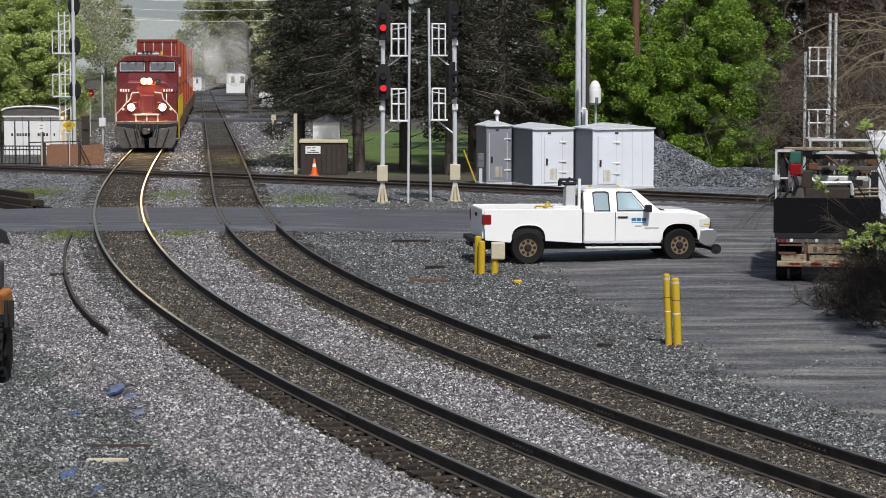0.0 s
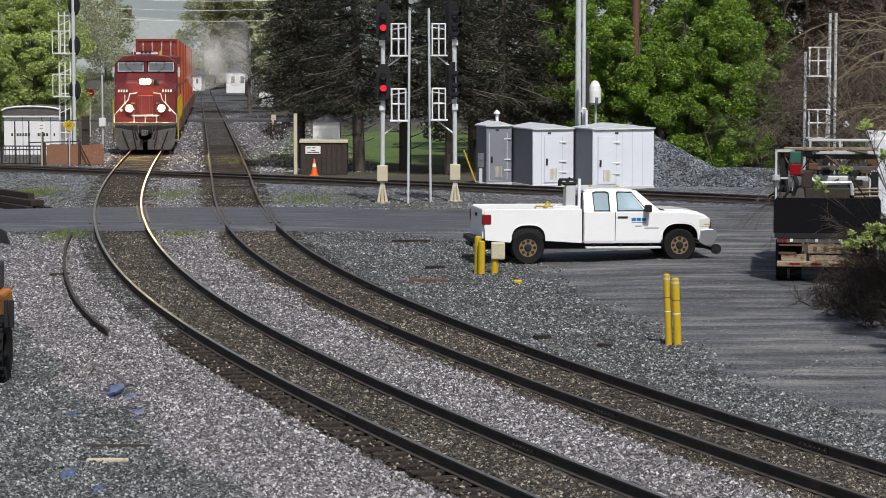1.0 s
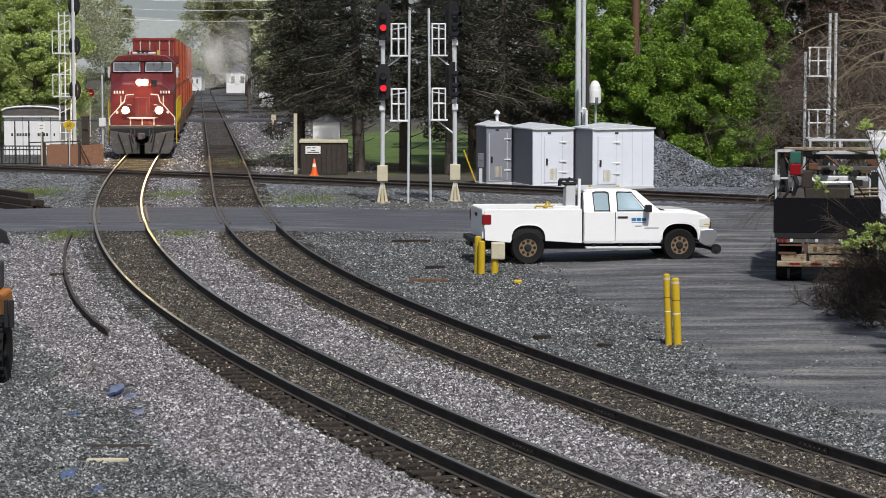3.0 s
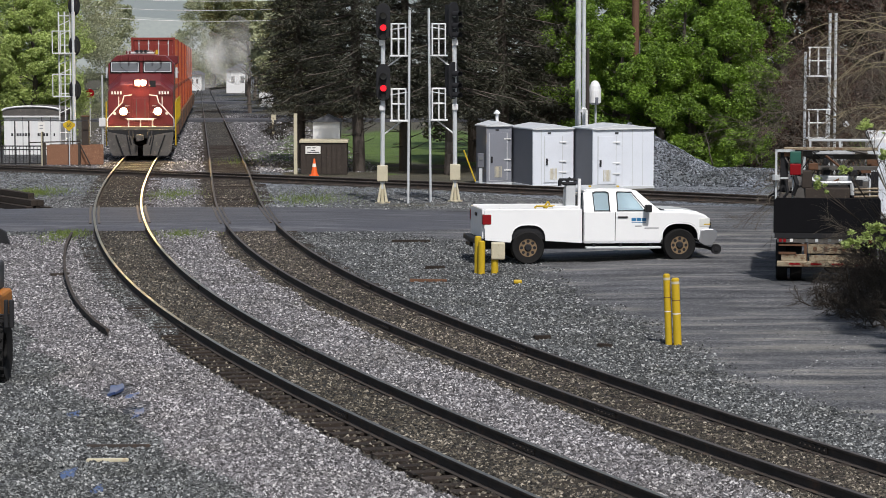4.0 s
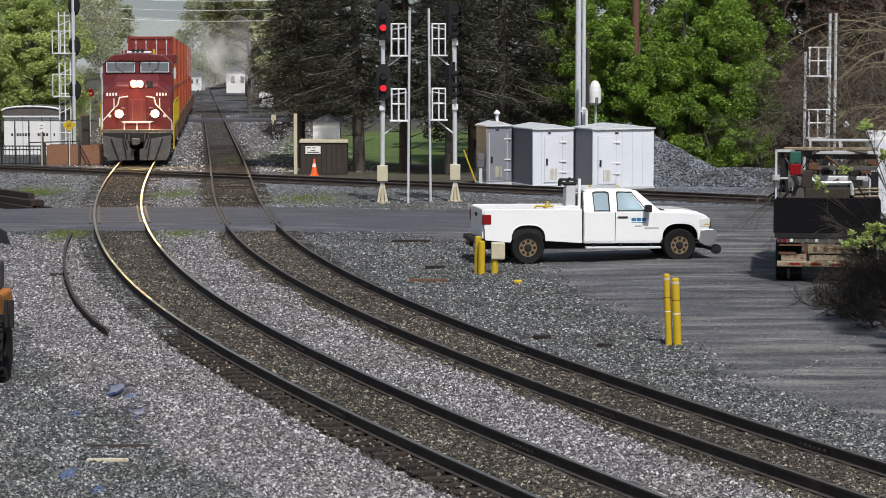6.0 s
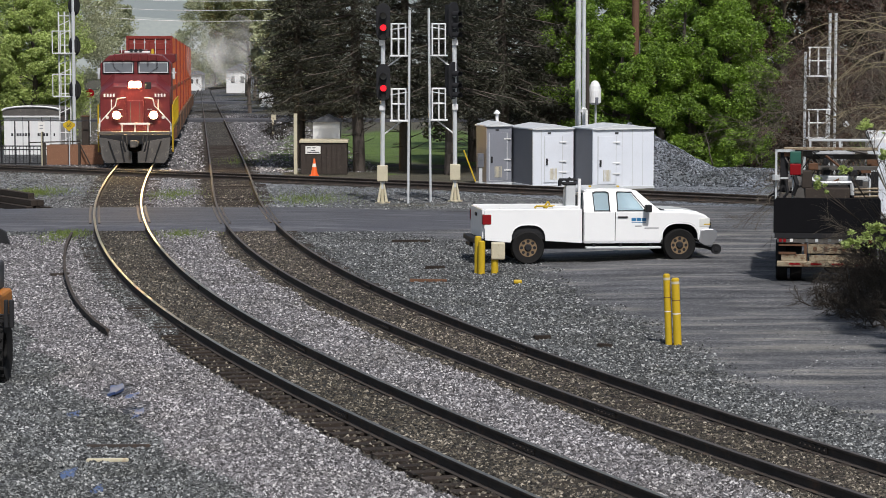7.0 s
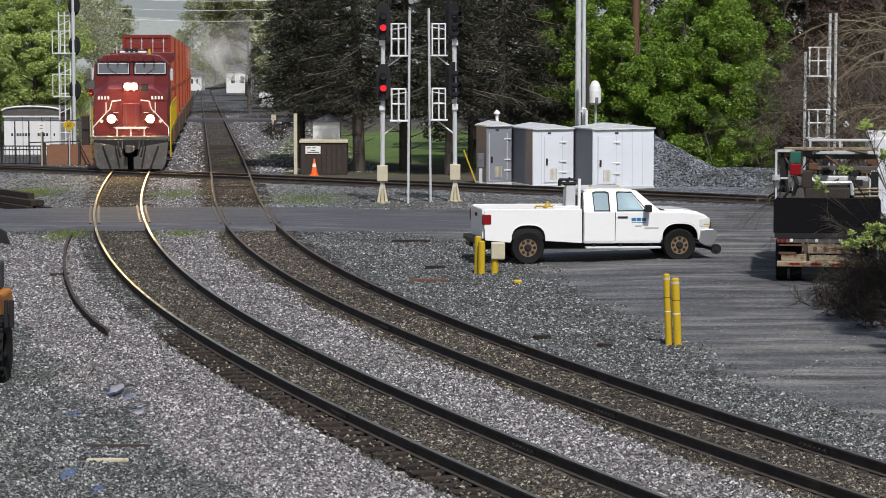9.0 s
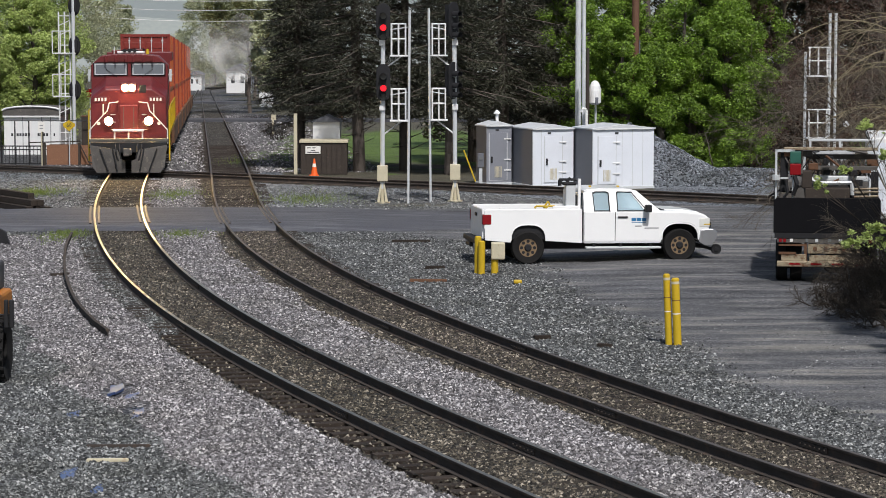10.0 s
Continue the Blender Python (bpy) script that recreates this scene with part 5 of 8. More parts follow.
def container_mesh_parts(ob, paint_end, paint_side, length=12.19, h=2.59):
    """Corrugated steel box: floor frame, ribbed sides, end with two doors, locking bars and corner castings."""
    for sg in (-1, 1):
        bm = bmesh.new()
        n = 44
        for i in range(n):
            y0 = 0.12 + (length - 0.24) * i / n
            y1 = 0.12 + (length - 0.24) * (i + 1) / n
            d = 0.0 if i % 2 else 0.035
            box(bm, sg * (1.16 - 0.03), sg * (1.205 - d), y0, y1, 0.14, h - 0.1)
        part("side_wall", bm, paint_side, ob)
    bm = bmesh.new()
    box(bm, -1.19, 1.19, 0.05, length - 0.05, h - 0.1, h - 0.02)
    part("roof", bm, paint_side, ob)
    bm = bmesh.new()
    box(bm, -1.22, 1.22, 0.0, length, 0.0, 0.15)
    part("floor_frame", bm, paint_side, ob)
    bm = bmesh.new()
    for x in (-1.22, 1.10):
        box(bm, x, x + 0.12, 0.0, 0.12, 0.15, h - 0.12)
    box(bm, -1.10, 1.10, 0.0, 0.12, h - 0.14, h)
    part("end_frame", bm, paint_end, ob)
    for x0, x1 in ((-1.09, -0.01), (0.01, 1.09)):
        bm = bmesh.new()
        box(bm, x0, x1, 0.05, 0.10, 0.16, h - 0.15, 0.005)
        for i in range(4):
            z = 0.35 + i * 0.58
            box(bm, x0 + 0.06, x1 - 0.06, 0.03, 0.055, z, z + 0.3, 0.01)
        door = part("door", bm, paint_end, ob)
        bm = bmesh.new()
        for k in (0.28, 0.78):
            x = x0 + (x1 - x0) * k
            rod(bm, (x, 0.015, 0.17), (x, 0.015, h - 0.16), 0.022, 6)
            for z in (0.3, 1.1, 1.5, h - 0.35):
                box(bm, x - 0.05, x + 0.05, 0.0, 0.03, z, z + 0.06)
        part("locking_bar", bm, GALV, door, "grey locking bars")
    bm = bmesh.new()
    box(bm, 0, 0.175, 0, 0.178, 0, 0.12)
    casting = link_mesh("corner_casting", bm, paint_end)
    for x in (-1.225, 1.05):
        for z in (-0.005, h - 0.115):
            for y in (-0.005, length - 0.173):
                share("corner_casting", casting, ob, pose(x, y, z))


def build_well_car():
    ob = thing("well_car", "dark low container wagon of the freight train", "freight wagon", None, "wagons")
    bm = bmesh.new()
    for sg in (-1, 1):
        box(bm, sg * 1.26, sg * 1.42, 1.6, 14.4, 0.35, 1.35, 0.02)
    box(bm, -1.3, 1.3, 1.6, 14.4, 0.25, 0.38)
    part("well", bm, RUST, ob)
    for y0, y1 in ((-0.2, 1.7), (14.3, 16.2)):
        bm = bmesh.new()
        box(bm, -1.3, 1.3, y0 + 0.3, y1 - 0.1, 0.95, 1.2, 0.03)
        box(bm, -0.15, 0.15, y0 - 0.4, y1 + 0.3, 0.75, 1.0)
        pf = part("platform", bm, RUST, ob)
        bm = bmesh.new()
        for sg in (-1, 1):
            for k in (-0.45, 0.55):
                yy = (y0 + y1) / 2 + k
                rod(bm, (sg * 0.68, yy, 0.43), (sg * 0.80, yy, 0.43), 0.42, 22)
            box(bm, sg * 0.9, sg * 1.05, (y0 + y1) / 2 - 0.9, (y0 + y1) / 2 + 1.0, 0.35, 0.7, 0.03)
        part("bogie", bm, BLACK_MATT, pf)
    return ob


TRAIN = [(build_locomotive(), 0.0)]
first_car = build_well_car()
low_box = thing("shipping_container", "red corrugated steel shipping container, lower of a stack", "shipping container", None, "containers")
container_mesh_parts(low_box, BOX_RED, BOX_ORANGE)
top_box = thing("shipping_container", "red and orange corrugated steel container, upper of a stack", "shipping container", None, "containers")
container_mesh_parts(top_box, BOX_RED, BOX_ORANGE, 12.19, 2.79)
for i in range(7):
    cars = (first_car, low_box, top_box) if i == 0 else [copy_thing(o, Matrix.Identity(4)) for o in (first_car, low_box, top_box)]
    TRAIN += [(cars[0], (24.4 + i * 16.8, 0.0)), (cars[1], (26.4 + i * 16.8, 0.38)), (cars[2], (26.4 + i * 16.8, 2.975))]
TRAIN = [(o, b if isinstance(b, tuple) else (b, 0.0)) for o, b in TRAIN]
TRAIN_STATIONS = [(0.0, -8.1), (10.0, 19.5)]


def haze_paint():
    """Thin exhaust haze: mostly clear, in uneven wisps."""
    m = bpy.data.materials.new("exhaust_haze")
    m.use_nodes = True
    nt = m.node_tree
    d = nt.nodes.new("ShaderNodeBsdfDiffuse")
    d.inputs[0].default_value = (0.62, 0.61, 0.59, 1)
    clear = nt.nodes.new("ShaderNodeBsdfTransparent")
    tc = nt.nodes.new("ShaderNodeTexCoord")
    wisp = node(nt, "ShaderNodeTexNoise", Scale=0.28, Detail=1.5, Roughness=0.4)
    nt.links.new(tc.outputs["Object"], wisp.inputs["Vector"])
    rg = nt.nodes.new("ShaderNodeMapRange")
    rg.inputs[1].default_value, rg.inputs[2].default_value, rg.inputs[3].default_value, rg.inputs[4].default_value = 0.30, 0.70, 0.0, 0.21
    nt.links.new(wisp.outputs[0], rg.inputs[0])
    ms = nt.nodes.new("ShaderNodeMixShader")
    nt.links.new(rg.outputs[0], ms.inputs[0])
    nt.links.new(clear.outputs[0], ms.inputs[1])
    nt.links.new(d.outputs[0], ms.inputs[2])
    nt.links.new(ms.outputs[0], nt.nodes["Material Output"].inputs[0])
    return m


HAZE = haze_paint()
PUFFS = []
for i, (x, y, z, r, up) in enumerate(((-19.4, 206, 3.0, 2.0, 1.2), (-18.8, 226, 3.4, 2.3, 1.2), (-21.6, 262, 3.0, 2.8, 1.2))):
    pf = thing("exhaust_haze", "pale wisp of engine exhaust drifting over the far track", "smoke", pose(x, y, z), "exhaust wisps", "stuff")
    bm = bmesh.new()
    bmesh.ops.create_icosphere(bm, subdivisions=4, radius=r)
    for v in bm.verts:
        v.co *= 1 + 0.32 * noise.noise(v.co * 0.55 + Vector((i * 7.0, 0, 0))) + 0.12 * noise.noise(v.co * 1.6)
        v.co.z *= up
    puff = part("wisp", bm, HAZE, pf, "", True)
    puff.visible_shadow = False
    PUFFS.append((pf, (x, y, z)))


# ---- signal bungalows ----
def build_bungalow(x, y, w, d, h, skin, label, door_x, vent=True):
    b = thing("equipment_bungalow", label, "equipment shelter", pose(x, y, ground_z(y), 0, 0, 20), "bungalows")
    t = 0.05
    # side and back walls get a dark grey carrying the shade of unlit sides
    for nm, q, mt in (("front_wall", (0, w, 0, t), skin), ("back_wall", (0, w, d - t, d), GREY_SIDE), ("side_wall", (0, t, t, d - t), GREY_SIDE), ("side_wall", (w - t, w, t, d - t), GREY_SIDE)):
        bm = bmesh.new()
        box(bm, *q, 0.1, h)
        wl = part(nm, bm, mt, b)
        if nm == "front_wall":
            for sx in np.arange(0.35, w - 0.2, 0.42):
                if door_x - 0.08 < sx < door_x + 0.78:
                    continue
                bm = bmesh.new()
                box(bm, sx - 0.008, sx + 0.008, -0.006, 0.002, 0.12, h - 0.02)
                part("seam", bm, GALV, wl)
    bm = bmesh.new()
    box(bm, -0.03, w + 0.03, -0.03, d + 0.03, -0.05, 0.1, 0.01)
    part("plinth", bm, GALV, b)
    bm = bmesh.new()
    prism(bm, [(-0.05, h), (w + 0.05, h), (w + 0.05, h + 0.05), (w / 2, h + 0.2), (-0.05, h + 0.05)], "y", -0.06, d + 0.06, 0.01)
    rf = part("roof", bm, GALV, b, "low gabled metal roof")
    bm = bmesh.new()
    box(bm, 0.1, w - 0.1, -0.075, -0.055, h + 0.005, h + 0.035)
    part("gutter", bm, WHITE_STEEL, rf)
    bm = bmesh.new()
    box(bm, door_x, door_x + 0.7, -0.03, 0.01, 0.2, h - 0.24, 0.008)
    dr = part("door", bm, skin, b)
    bm = bmesh.new()
    for zz in (0.2, h - 0.26):
        box(bm, door_x - 0.03, door_x + 0.73, -0.02, 0.0, zz - 0.02, zz + 0.02)
    for xx in (door_x - 0.03, door_x + 0.7):
        box(bm, xx, xx + 0.03, -0.02, 0.0, 0.2, h - 0.26)
    part("door_frame", bm, GALV, dr)
    for zz in (0.55, 0.95, h - 0.5):
        bm = bmesh.new()
        box(bm, door_x + 0.58, door_x + 0.86, -0.05, -0.02, zz, zz + 0.05, 0.008)
        part("hinge", bm, WHITE_STEEL, dr)
    bm = bmesh.new()
    box(bm, door_x + 0.04, door_x + 0.11, -0.07, -0.02, 0.85, 1.1, 0.01)
    part("handle", bm, BLACK_MATT, dr, "dark door handle")
    if vent:
        bm = bmesh.new()
        for i in range(6):
            box(bm, door_x + 0.2 + i * 0.05, door_x + 0.225 + i * 0.05, -0.045, -0.03, 0.3, 0.72)
        part("vent", bm, CREAM, dr, "stained louvre vent")
    bm = bmesh.new()
    box(bm, w * 0.36, w * 0.36 + 0.14, -0.012, 0.0, h - 0.17, h - 0.1)
    part("plate", bm, BLACK_MARK, b)
    return b


build_bungalow(5.56, 94.3, 2.48, 1.85, 2.22, BUNGALOW_ALU, "pale aluminium equipment bungalow with a closed narrow door", 0.22)
build_bungalow(3.37, 95.3, 1.65, 2.3, 2.18, BUNGALOW_ALU, "pale aluminium equipment bungalow with side greyed for shade, standing between two others", 0.48)
# its front lies in the neighbour's shadow, which is painted as grey
b1 = build_bungalow(1.66, 96.8, 1.02, 1.1, 2.24, BUNGALOW_SHADED, "narrow equipment bungalow, greyed for its neighbour's shadow, with a roof vent", 0.12)
bm = bmesh.new()
rod(bm, (0.62, 0.5, 2.2), (0.62, 0.5, 2.72), 0.06, 10)
rod(bm, (0.62, 0.5, 2.72), (0.62, 0.5, 2.86), 0.14, 12, 0.03)
part("roof_vent", bm, WHITE_STEEL, b1, "white mushroom roof vent")
vp = thing("vent_pipe", "white gooseneck vent pipe behind the bungalows", "pipe", pose(5.52, 97.9, ground_z(97.9)))
bm = bmesh.new()
pipe(bm, [(0, 0, 0), (0, 0, 2.75), (-0.02, 0, 2.85), (-0.09, 0, 2.9), (-0.17, 0, 2.87), (-0.19, 0, 2.75)], 0.055, 10)
part("gooseneck", bm, WHITE_STEEL, vp)
mb = thing("meter_box", "small grey electricity meter box on a post", "meter box", pose(1.42, 95.6, ground_z(95.6)))
bm = bmesh.new()
box(bm, -0.12, 0.12, -0.08, 0.08, 0.75, 1.28, 0.02)
part("box", bm, GREY_SIDE, mb)
bm = bmesh.new()
box(bm, -0.06, 0.06, -0.05, 0.05, 0.0, 0.75)
part("post", bm, GALV, mb)
bm = bmesh.new()
rod(bm, (0, -0.1, 1.1), (0, -0.08, 1.1), 0.07, 12)
part("dial", bm, LENS_OFF, mb)


# ---- signals ----
def signal_head(parent, x, y, z0, z1, lit, turn):
    """A long dark hooded head: backplate, two hooded lamps."""
    bm = bmesh.new()
    r = 0.24
    n = 10
    poly = [(r * math.cos(math.pi * i / n), (z1 - z0) / 2 - r + r * math.sin(math.pi * i / n)) for i in range(n + 1)]
    poly += [(-a, -b) for a, b in poly]
    prism(bm, poly, "y", 0.0, 0.06, 0.008)
    box(bm, -0.15, 0.15, 0.06, 0.3, -(z1 - z0) / 2 + 0.1, (z1 - z0) / 2 - 0.1, 0.02)
    hd = part("signal_head", bm, BLACK_MATT, parent, "black hooded signal head")
    hd.matrix_basis = pose(x, y, (z0 + z1) / 2, 0, 0, turn)
    for k, zz in enumerate((0.2, -0.2, -0.52)):
        if k == 0 and zz > (z1 - z0) / 2 - 0.2:
            continue
        bm = bmesh.new()
        m = 14
        for i in range(m):
            a0, a1 = math.pi * (-0.12 + 1.24 * i / m), math.pi * (-0.12 + 1.24 * (i + 1) / m)
            pts = []
            for a in (a0, a1):
                for rr, yy in ((0.125, 0.0), (0.125, -0.28), (0.115, -0.28), (0.115, 0.0)):
                    pts.append((rr * math.cos(a), yy, zz + rr * math.sin(a)))
            v = [bm.verts.new(p) for p in pts]
            for j in range(3):
                bm.faces.new((v[j], v[j + 1], v[j + 5], v[j + 4]))
        part("hood", bm, BLACK_MATT, hd)
        bm = bmesh.new()
        rod(bm, (0, -0.02, zz), (0, 0.0, zz), 0.105, 16)
        on = lit and k == 1
        part("lens", bm, RED_LAMP if on else LENS_OFF, hd, "lit red lens" if on else "unlit lens")


def build_signal(x, y, ladder, heads, lit, turn, label, top=6.5):
    """Mast on a flared foot with a relay box, two hooded heads, and a ladder post with two caged platforms."""
    s = thing("railway_signal", label, "railway signal", pose(x, y, ground_z(y)), "signals")
    sg = 1 if ladder > 0 else -1
    bm = bmesh.new()
    rod(bm, (0, 0, 0.5), (0.03 * sg, 0, top - 0.8), 0.075, 12)
    part("mast", bm, GALV, s)
    bm = bmesh.new()
    rod(bm, (0, 0, 0.0), (0, 0, 0.05), 0.26, 4)
    for i in range(4):
        a = math.pi / 4 + math.pi / 2 * i
        rod(bm, (0.2 * math.cos(a), 0.2 * math.sin(a), 0.04), (0.06 * math.cos(a), 0.06 * math.sin(a), 0.68), 0.05, 6, 0.03)
    rod(bm, (0, 0, 0.04), (0, 0, 0.75), 0.07, 8)
    part("foot", bm, CREAM, s, "rust-streaked flared foot")
    bm = bmesh.new()
    box(bm, -0.18, 0.18, -0.16, 0.14, 0.76, 1.3, 0.02)
    part("relay_box", bm, CREAM, s, "stained cream relay box")
    bm = bmesh.new()
    for dy in (-0.09, 0.16):
        rod(bm, (ladder, dy, 0.0), (ladder + 0.06 * sg, dy, top), 0.042, 8)
    ld = part("ladder", bm, GALV, s)
    mesh = bmesh.new()
    rod(mesh, (0, -0.09, 0), (0, 0.16, 0), 0.018, 6)
    rung = link_mesh("rung", mesh, GREY_SIDE)
    z = 0.3
    while z < top:
        share("rung", rung, ld, pose(ladder + 0.06 * sg * z / top, 0, z))
        z += 0.3
    for pz in (5.08, 2.86):
        bm = bmesh.new()
        a, b = sorted((0.26 * sg, ladder))
        box(bm, a, b, -0.3, 0.3, pz - 0.05, pz, 0.01)
        rod(bm, (0.04 * sg, 0, pz - 0.5), (ladder * 0.75, 0, pz - 0.04), 0.03, 6)
        pf = part("platform", bm, WHITE_STEEL, s)
        bm = bmesh.new()
        for xx in np.linspace(a + 0.06, b - 0.08, 3):
            for yy in (-0.28, 0.28):
                rod(bm, (xx, yy, pz), (xx, yy, pz + 1.08), 0.026, 6)
        for zz in (0.55, 1.06):
            for yy in (-0.28, 0.28):
                rod(bm, (a + 0.04, yy, pz + zz), (b - 0.06, yy, pz + zz), 0.024, 6)
        part("cage_rail", bm, WHITE_STEEL, pf)
        bm = bmesh.new()
        rod(bm, (0, 0, pz + 0.82), (ladder, 0, pz + 0.95), 0.02, 6)
        part("strut", bm, GALV, s)
        bm = bmesh.new()
        box(bm, -0.1, 0.1, -0.12, 0.12, pz + 0.32, pz + 0.52, 0.02)
        part("clamp", bm, WHITE_STEEL, s)
    for z0, z1 in heads:
        signal_head(s, 0.04 * sg, -0.12, z0, z1, lit, turn)
    return s


build_signal(-2.08, 87.2, 0.88, ((5.58, 6.85), (3.52, 4.78)), True, 0, "two-aspect railway signal showing red, with white ladder", 6.62)
build_signal(0.42, 87.9, -0.85, ((5.62, 6.90), (3.56, 4.84)), False, 48, "unlit railway signal turned aside, with white ladder", 6.68)

# the third signal, seen from behind, with its lattice ladder
sb = thing("railway_signal", "tall railway signal mast with three black oval backs", "railway signal", pose(-17.1, 118, ground_z(118)), "signals")
bm = bmesh.new()
rod(bm, (0, 0, 0), (0, 0, 9.5), 0.085, 12)
part("mast", bm, GALV, sb)
for zz in (3.1 + 0.35, 5.15 + 0.35, 7.0 + 0.35):
    bm = bmesh.new()
    poly = [(0.28 * math.cos(2 * math.pi * i / 20), 0.47 * math.sin(2 * math.pi * i / 20)) for i in range(20)]
    prism(bm, poly, "y", -0.02, 0.04)
    box(bm, -0.16, 0.16, -0.26, -0.02, -0.3, 0.3, 0.04)
    part("signal_back", bm, BLACK_MATT, sb, "black oval signal back").matrix_basis = pose(0.02, 0.2, zz - 0.18)
bm = bmesh.new()
for xx in (-0.72, -0.45, -0.2):
    rod(bm, (xx, 0.3, 0), (xx, 0.3, 6.9), 0.035, 6)
for zz in np.arange(0.4, 6.9, 0.45):
    rod(bm, (-0.72, 0.3, zz), (-0.2, 0.3, zz + (0.0 if int(zz * 10) % 2 else 0.25)), 0.022, 5)
part("ladder", bm, WHITE_STEEL, sb)
for zz in (5.0, 3.0):
    bm = bmesh.new()
    box(bm, -1.0, 0.1, 0.0, 0.6, zz - 0.05, zz)
    for xx in (-0.98, -0.6, 0.05):
        rod(bm, (xx, 0.0, zz), (xx, 0.0, zz + 1.0), 0.025, 5)
    rod(bm, (-0.98, 0.0, zz + 1.0), (0.05, 0.0, zz + 1.0), 0.025, 5)
    part("platform", bm, WHITE_STEEL, sb)

# signal ladders behind the dump truck
sr = thing("signal_gantry", "white steel signal ladders with caged platforms behind the truck", "railway signal", pose(12.5, 86.5, ground_z(86.5)), "signals")
for xx in (-0.2, 0.62, 0.82):
    bm = bmesh.new()
    rod(bm, (xx, 0, 0), (xx, 0, 6.5 if xx > 0 else 5.2), 0.05, 8)
    part("post", bm, GALV, sr)
for zz in (2.3, 4.4):
    bm = bmesh.new()
    box(bm, -0.15, 0.65, -0.3, 0.3, zz - 0.05, zz)
    for xx in (-0.1, 0.2, 0.5):
        rod(bm, (xx, -0.28, zz), (xx, -0.28, zz + 0.95), 0.028, 6)
    for k in (0.5, 0.95):
        rod(bm, (-0.15, -0.28, zz + k), (0.65, -0.28, zz + k), 0.025, 6)
    part("platform", bm, WHITE_STEEL, sr)
bm = bmesh.new()
rod(bm, (1.05, -0.2, 1.7), (1.05, -0.05, 1.7), 0.22, 18)
rod(bm, (1.05, -0.1, 0.0), (1.05, -0.1, 2.2), 0.04, 8)
rod(bm, (1.2, -0.2, 2.75), (1.2, -0.08, 2.75), 0.1, 12)
part("lamp_disc", bm, GALV, sr)


# ---- yellow posts and cone ----
def post(name, x, y, h, r, tilt, label, band=True):
    p = thing(name, label, "bollard", pose(x, y, ground_z(y) - 0.02, 0, tilt, 0), "yellow bollards")
    bm = bmesh.new()
    rod(bm, (0, 0, 0), (0, 0, h), r, 20)
    rod(bm, (0, 0, h), (0, 0, h + 0.025), r * 0.98, 20, r * 0.6)
    part("pipe", bm, YELLOW, p)
    if band:
        for z in (h * 0.48, h * 0.93):
            bm = bmesh.new()
            rod(bm, (0, 0, z), (0, 0, z + (0.02 if z < h * 0.7 else 0.05)), r * 1.015, 20)
            part("band", bm, WHITE_MARK if z < h * 0.7 else CREAM, p, "pale band round the pipe")
        bm = bmesh.new()
        rod(bm, (0, 0, h * 0.68), (0, 0, h * 0.68 + 0.014), r * 1.02, 20)
        part("seam", bm, RUST, p)
    return p


post("bollard", 4.36, 48.7, 1.37, 0.068, -2.4, "tall yellow steel pipe bollard with pale bands")
post("bollard", 4.52, 48.6, 1.30, 0.078, -2.6, "yellow steel pipe bollard leaning slightly, pale bands")
post("bollard", 0.86, 62.7, 0.92, 0.085, 0.5, "short scuffed yellow bollard beside the pickup truck", False)
post("bollard", 0.95, 62.5, 0.82, 0.085, 0.5, "short scuffed yellow bollard beside the pickup truck", False)
gb = thing("guard_block", "concrete block on a yellow stub beside the bollards", "bollard", pose(1.33, 62.6, ground_z(62.6) - 0.02))
bm = bmesh.new()
rod(bm, (-0.05, 0, 0), (-0.05, 0, 0.4), 0.09, 14)
part("stub", bm, YELLOW, gb)
bm = bmesh.new()
box(bm, -0.14, 0.2, -0.14, 0.14, 0.38, 0.80, 0.03)
part("block", bm, CREAM, gb, "weathered pale block")
yc = thing("yellow_marker", "small yellow plastic lump lying in the gravel", "debris", pose(1.78, 60.2, ground_z(60.2)))
bm = bmesh.new()
box(bm, -0.1, 0.1, -0.06, 0.06, 0.0, 0.09, 0.03)
part("lump", bm, YELLOW, yc)

cone = thing("traffic_cone", "orange traffic cone with a white band beside the dark shelter", "traffic cone", pose(-5.24, 103.4, ground_z(103.4)))
bm = bmesh.new()
box(bm, -0.19, 0.19, -0.19, 0.19, 0.0, 0.04, 0.01)
rod(bm, (0, 0, 0.04), (0, 0, 0.36), 0.14, 18, 0.09)
part("cone", bm, ORANGE_CONE, cone)
bm = bmesh.new()
rod(bm, (0, 0, 0.36), (0, 0, 0.50), 0.09, 18, 0.065)
part("band", bm, WHITE_MARK, cone, "white reflective band")
bm = bmesh.new()
rod(bm, (0, 0, 0.50), (0, 0, 0.70), 0.065, 18, 0.03)
part("tip", bm, ORANGE_CONE, cone)

# dark shelter with a pale board behind the cone
sh = thing("trackside_shelter", "low dark brown trackside shelter with a white notice", "shelter", pose(-5.85, 104.4, ground_z(104.4)))
bm = bmesh.new()
box(bm, 0.0, 1.9, 0.0, 1.1, 0.0, 1.3)
part("body", bm, WOOD_OLD, sh)
bm = bmesh.new()
box(bm, -0.05, 1.95, -0.08, 1.2, 1.3, 1.42, 0.015)
part("roof", bm, CREAM, sh)
for i in range(9):
    bm = bmesh.new()
    box(bm, 0.02 + i * 0.21, 0.2 + i * 0.21, -0.03, 0.0, 0.02, 1.28)
    part("plank", bm, WOOD_OLD, sh)
bm = bmesh.new()
box(bm, 0.2, 0.82, -0.06, -0.035, 0.85, 1.17, 0.01)
nt_ = part("notice", bm, WHITE_MARK, sh, "white notice board")
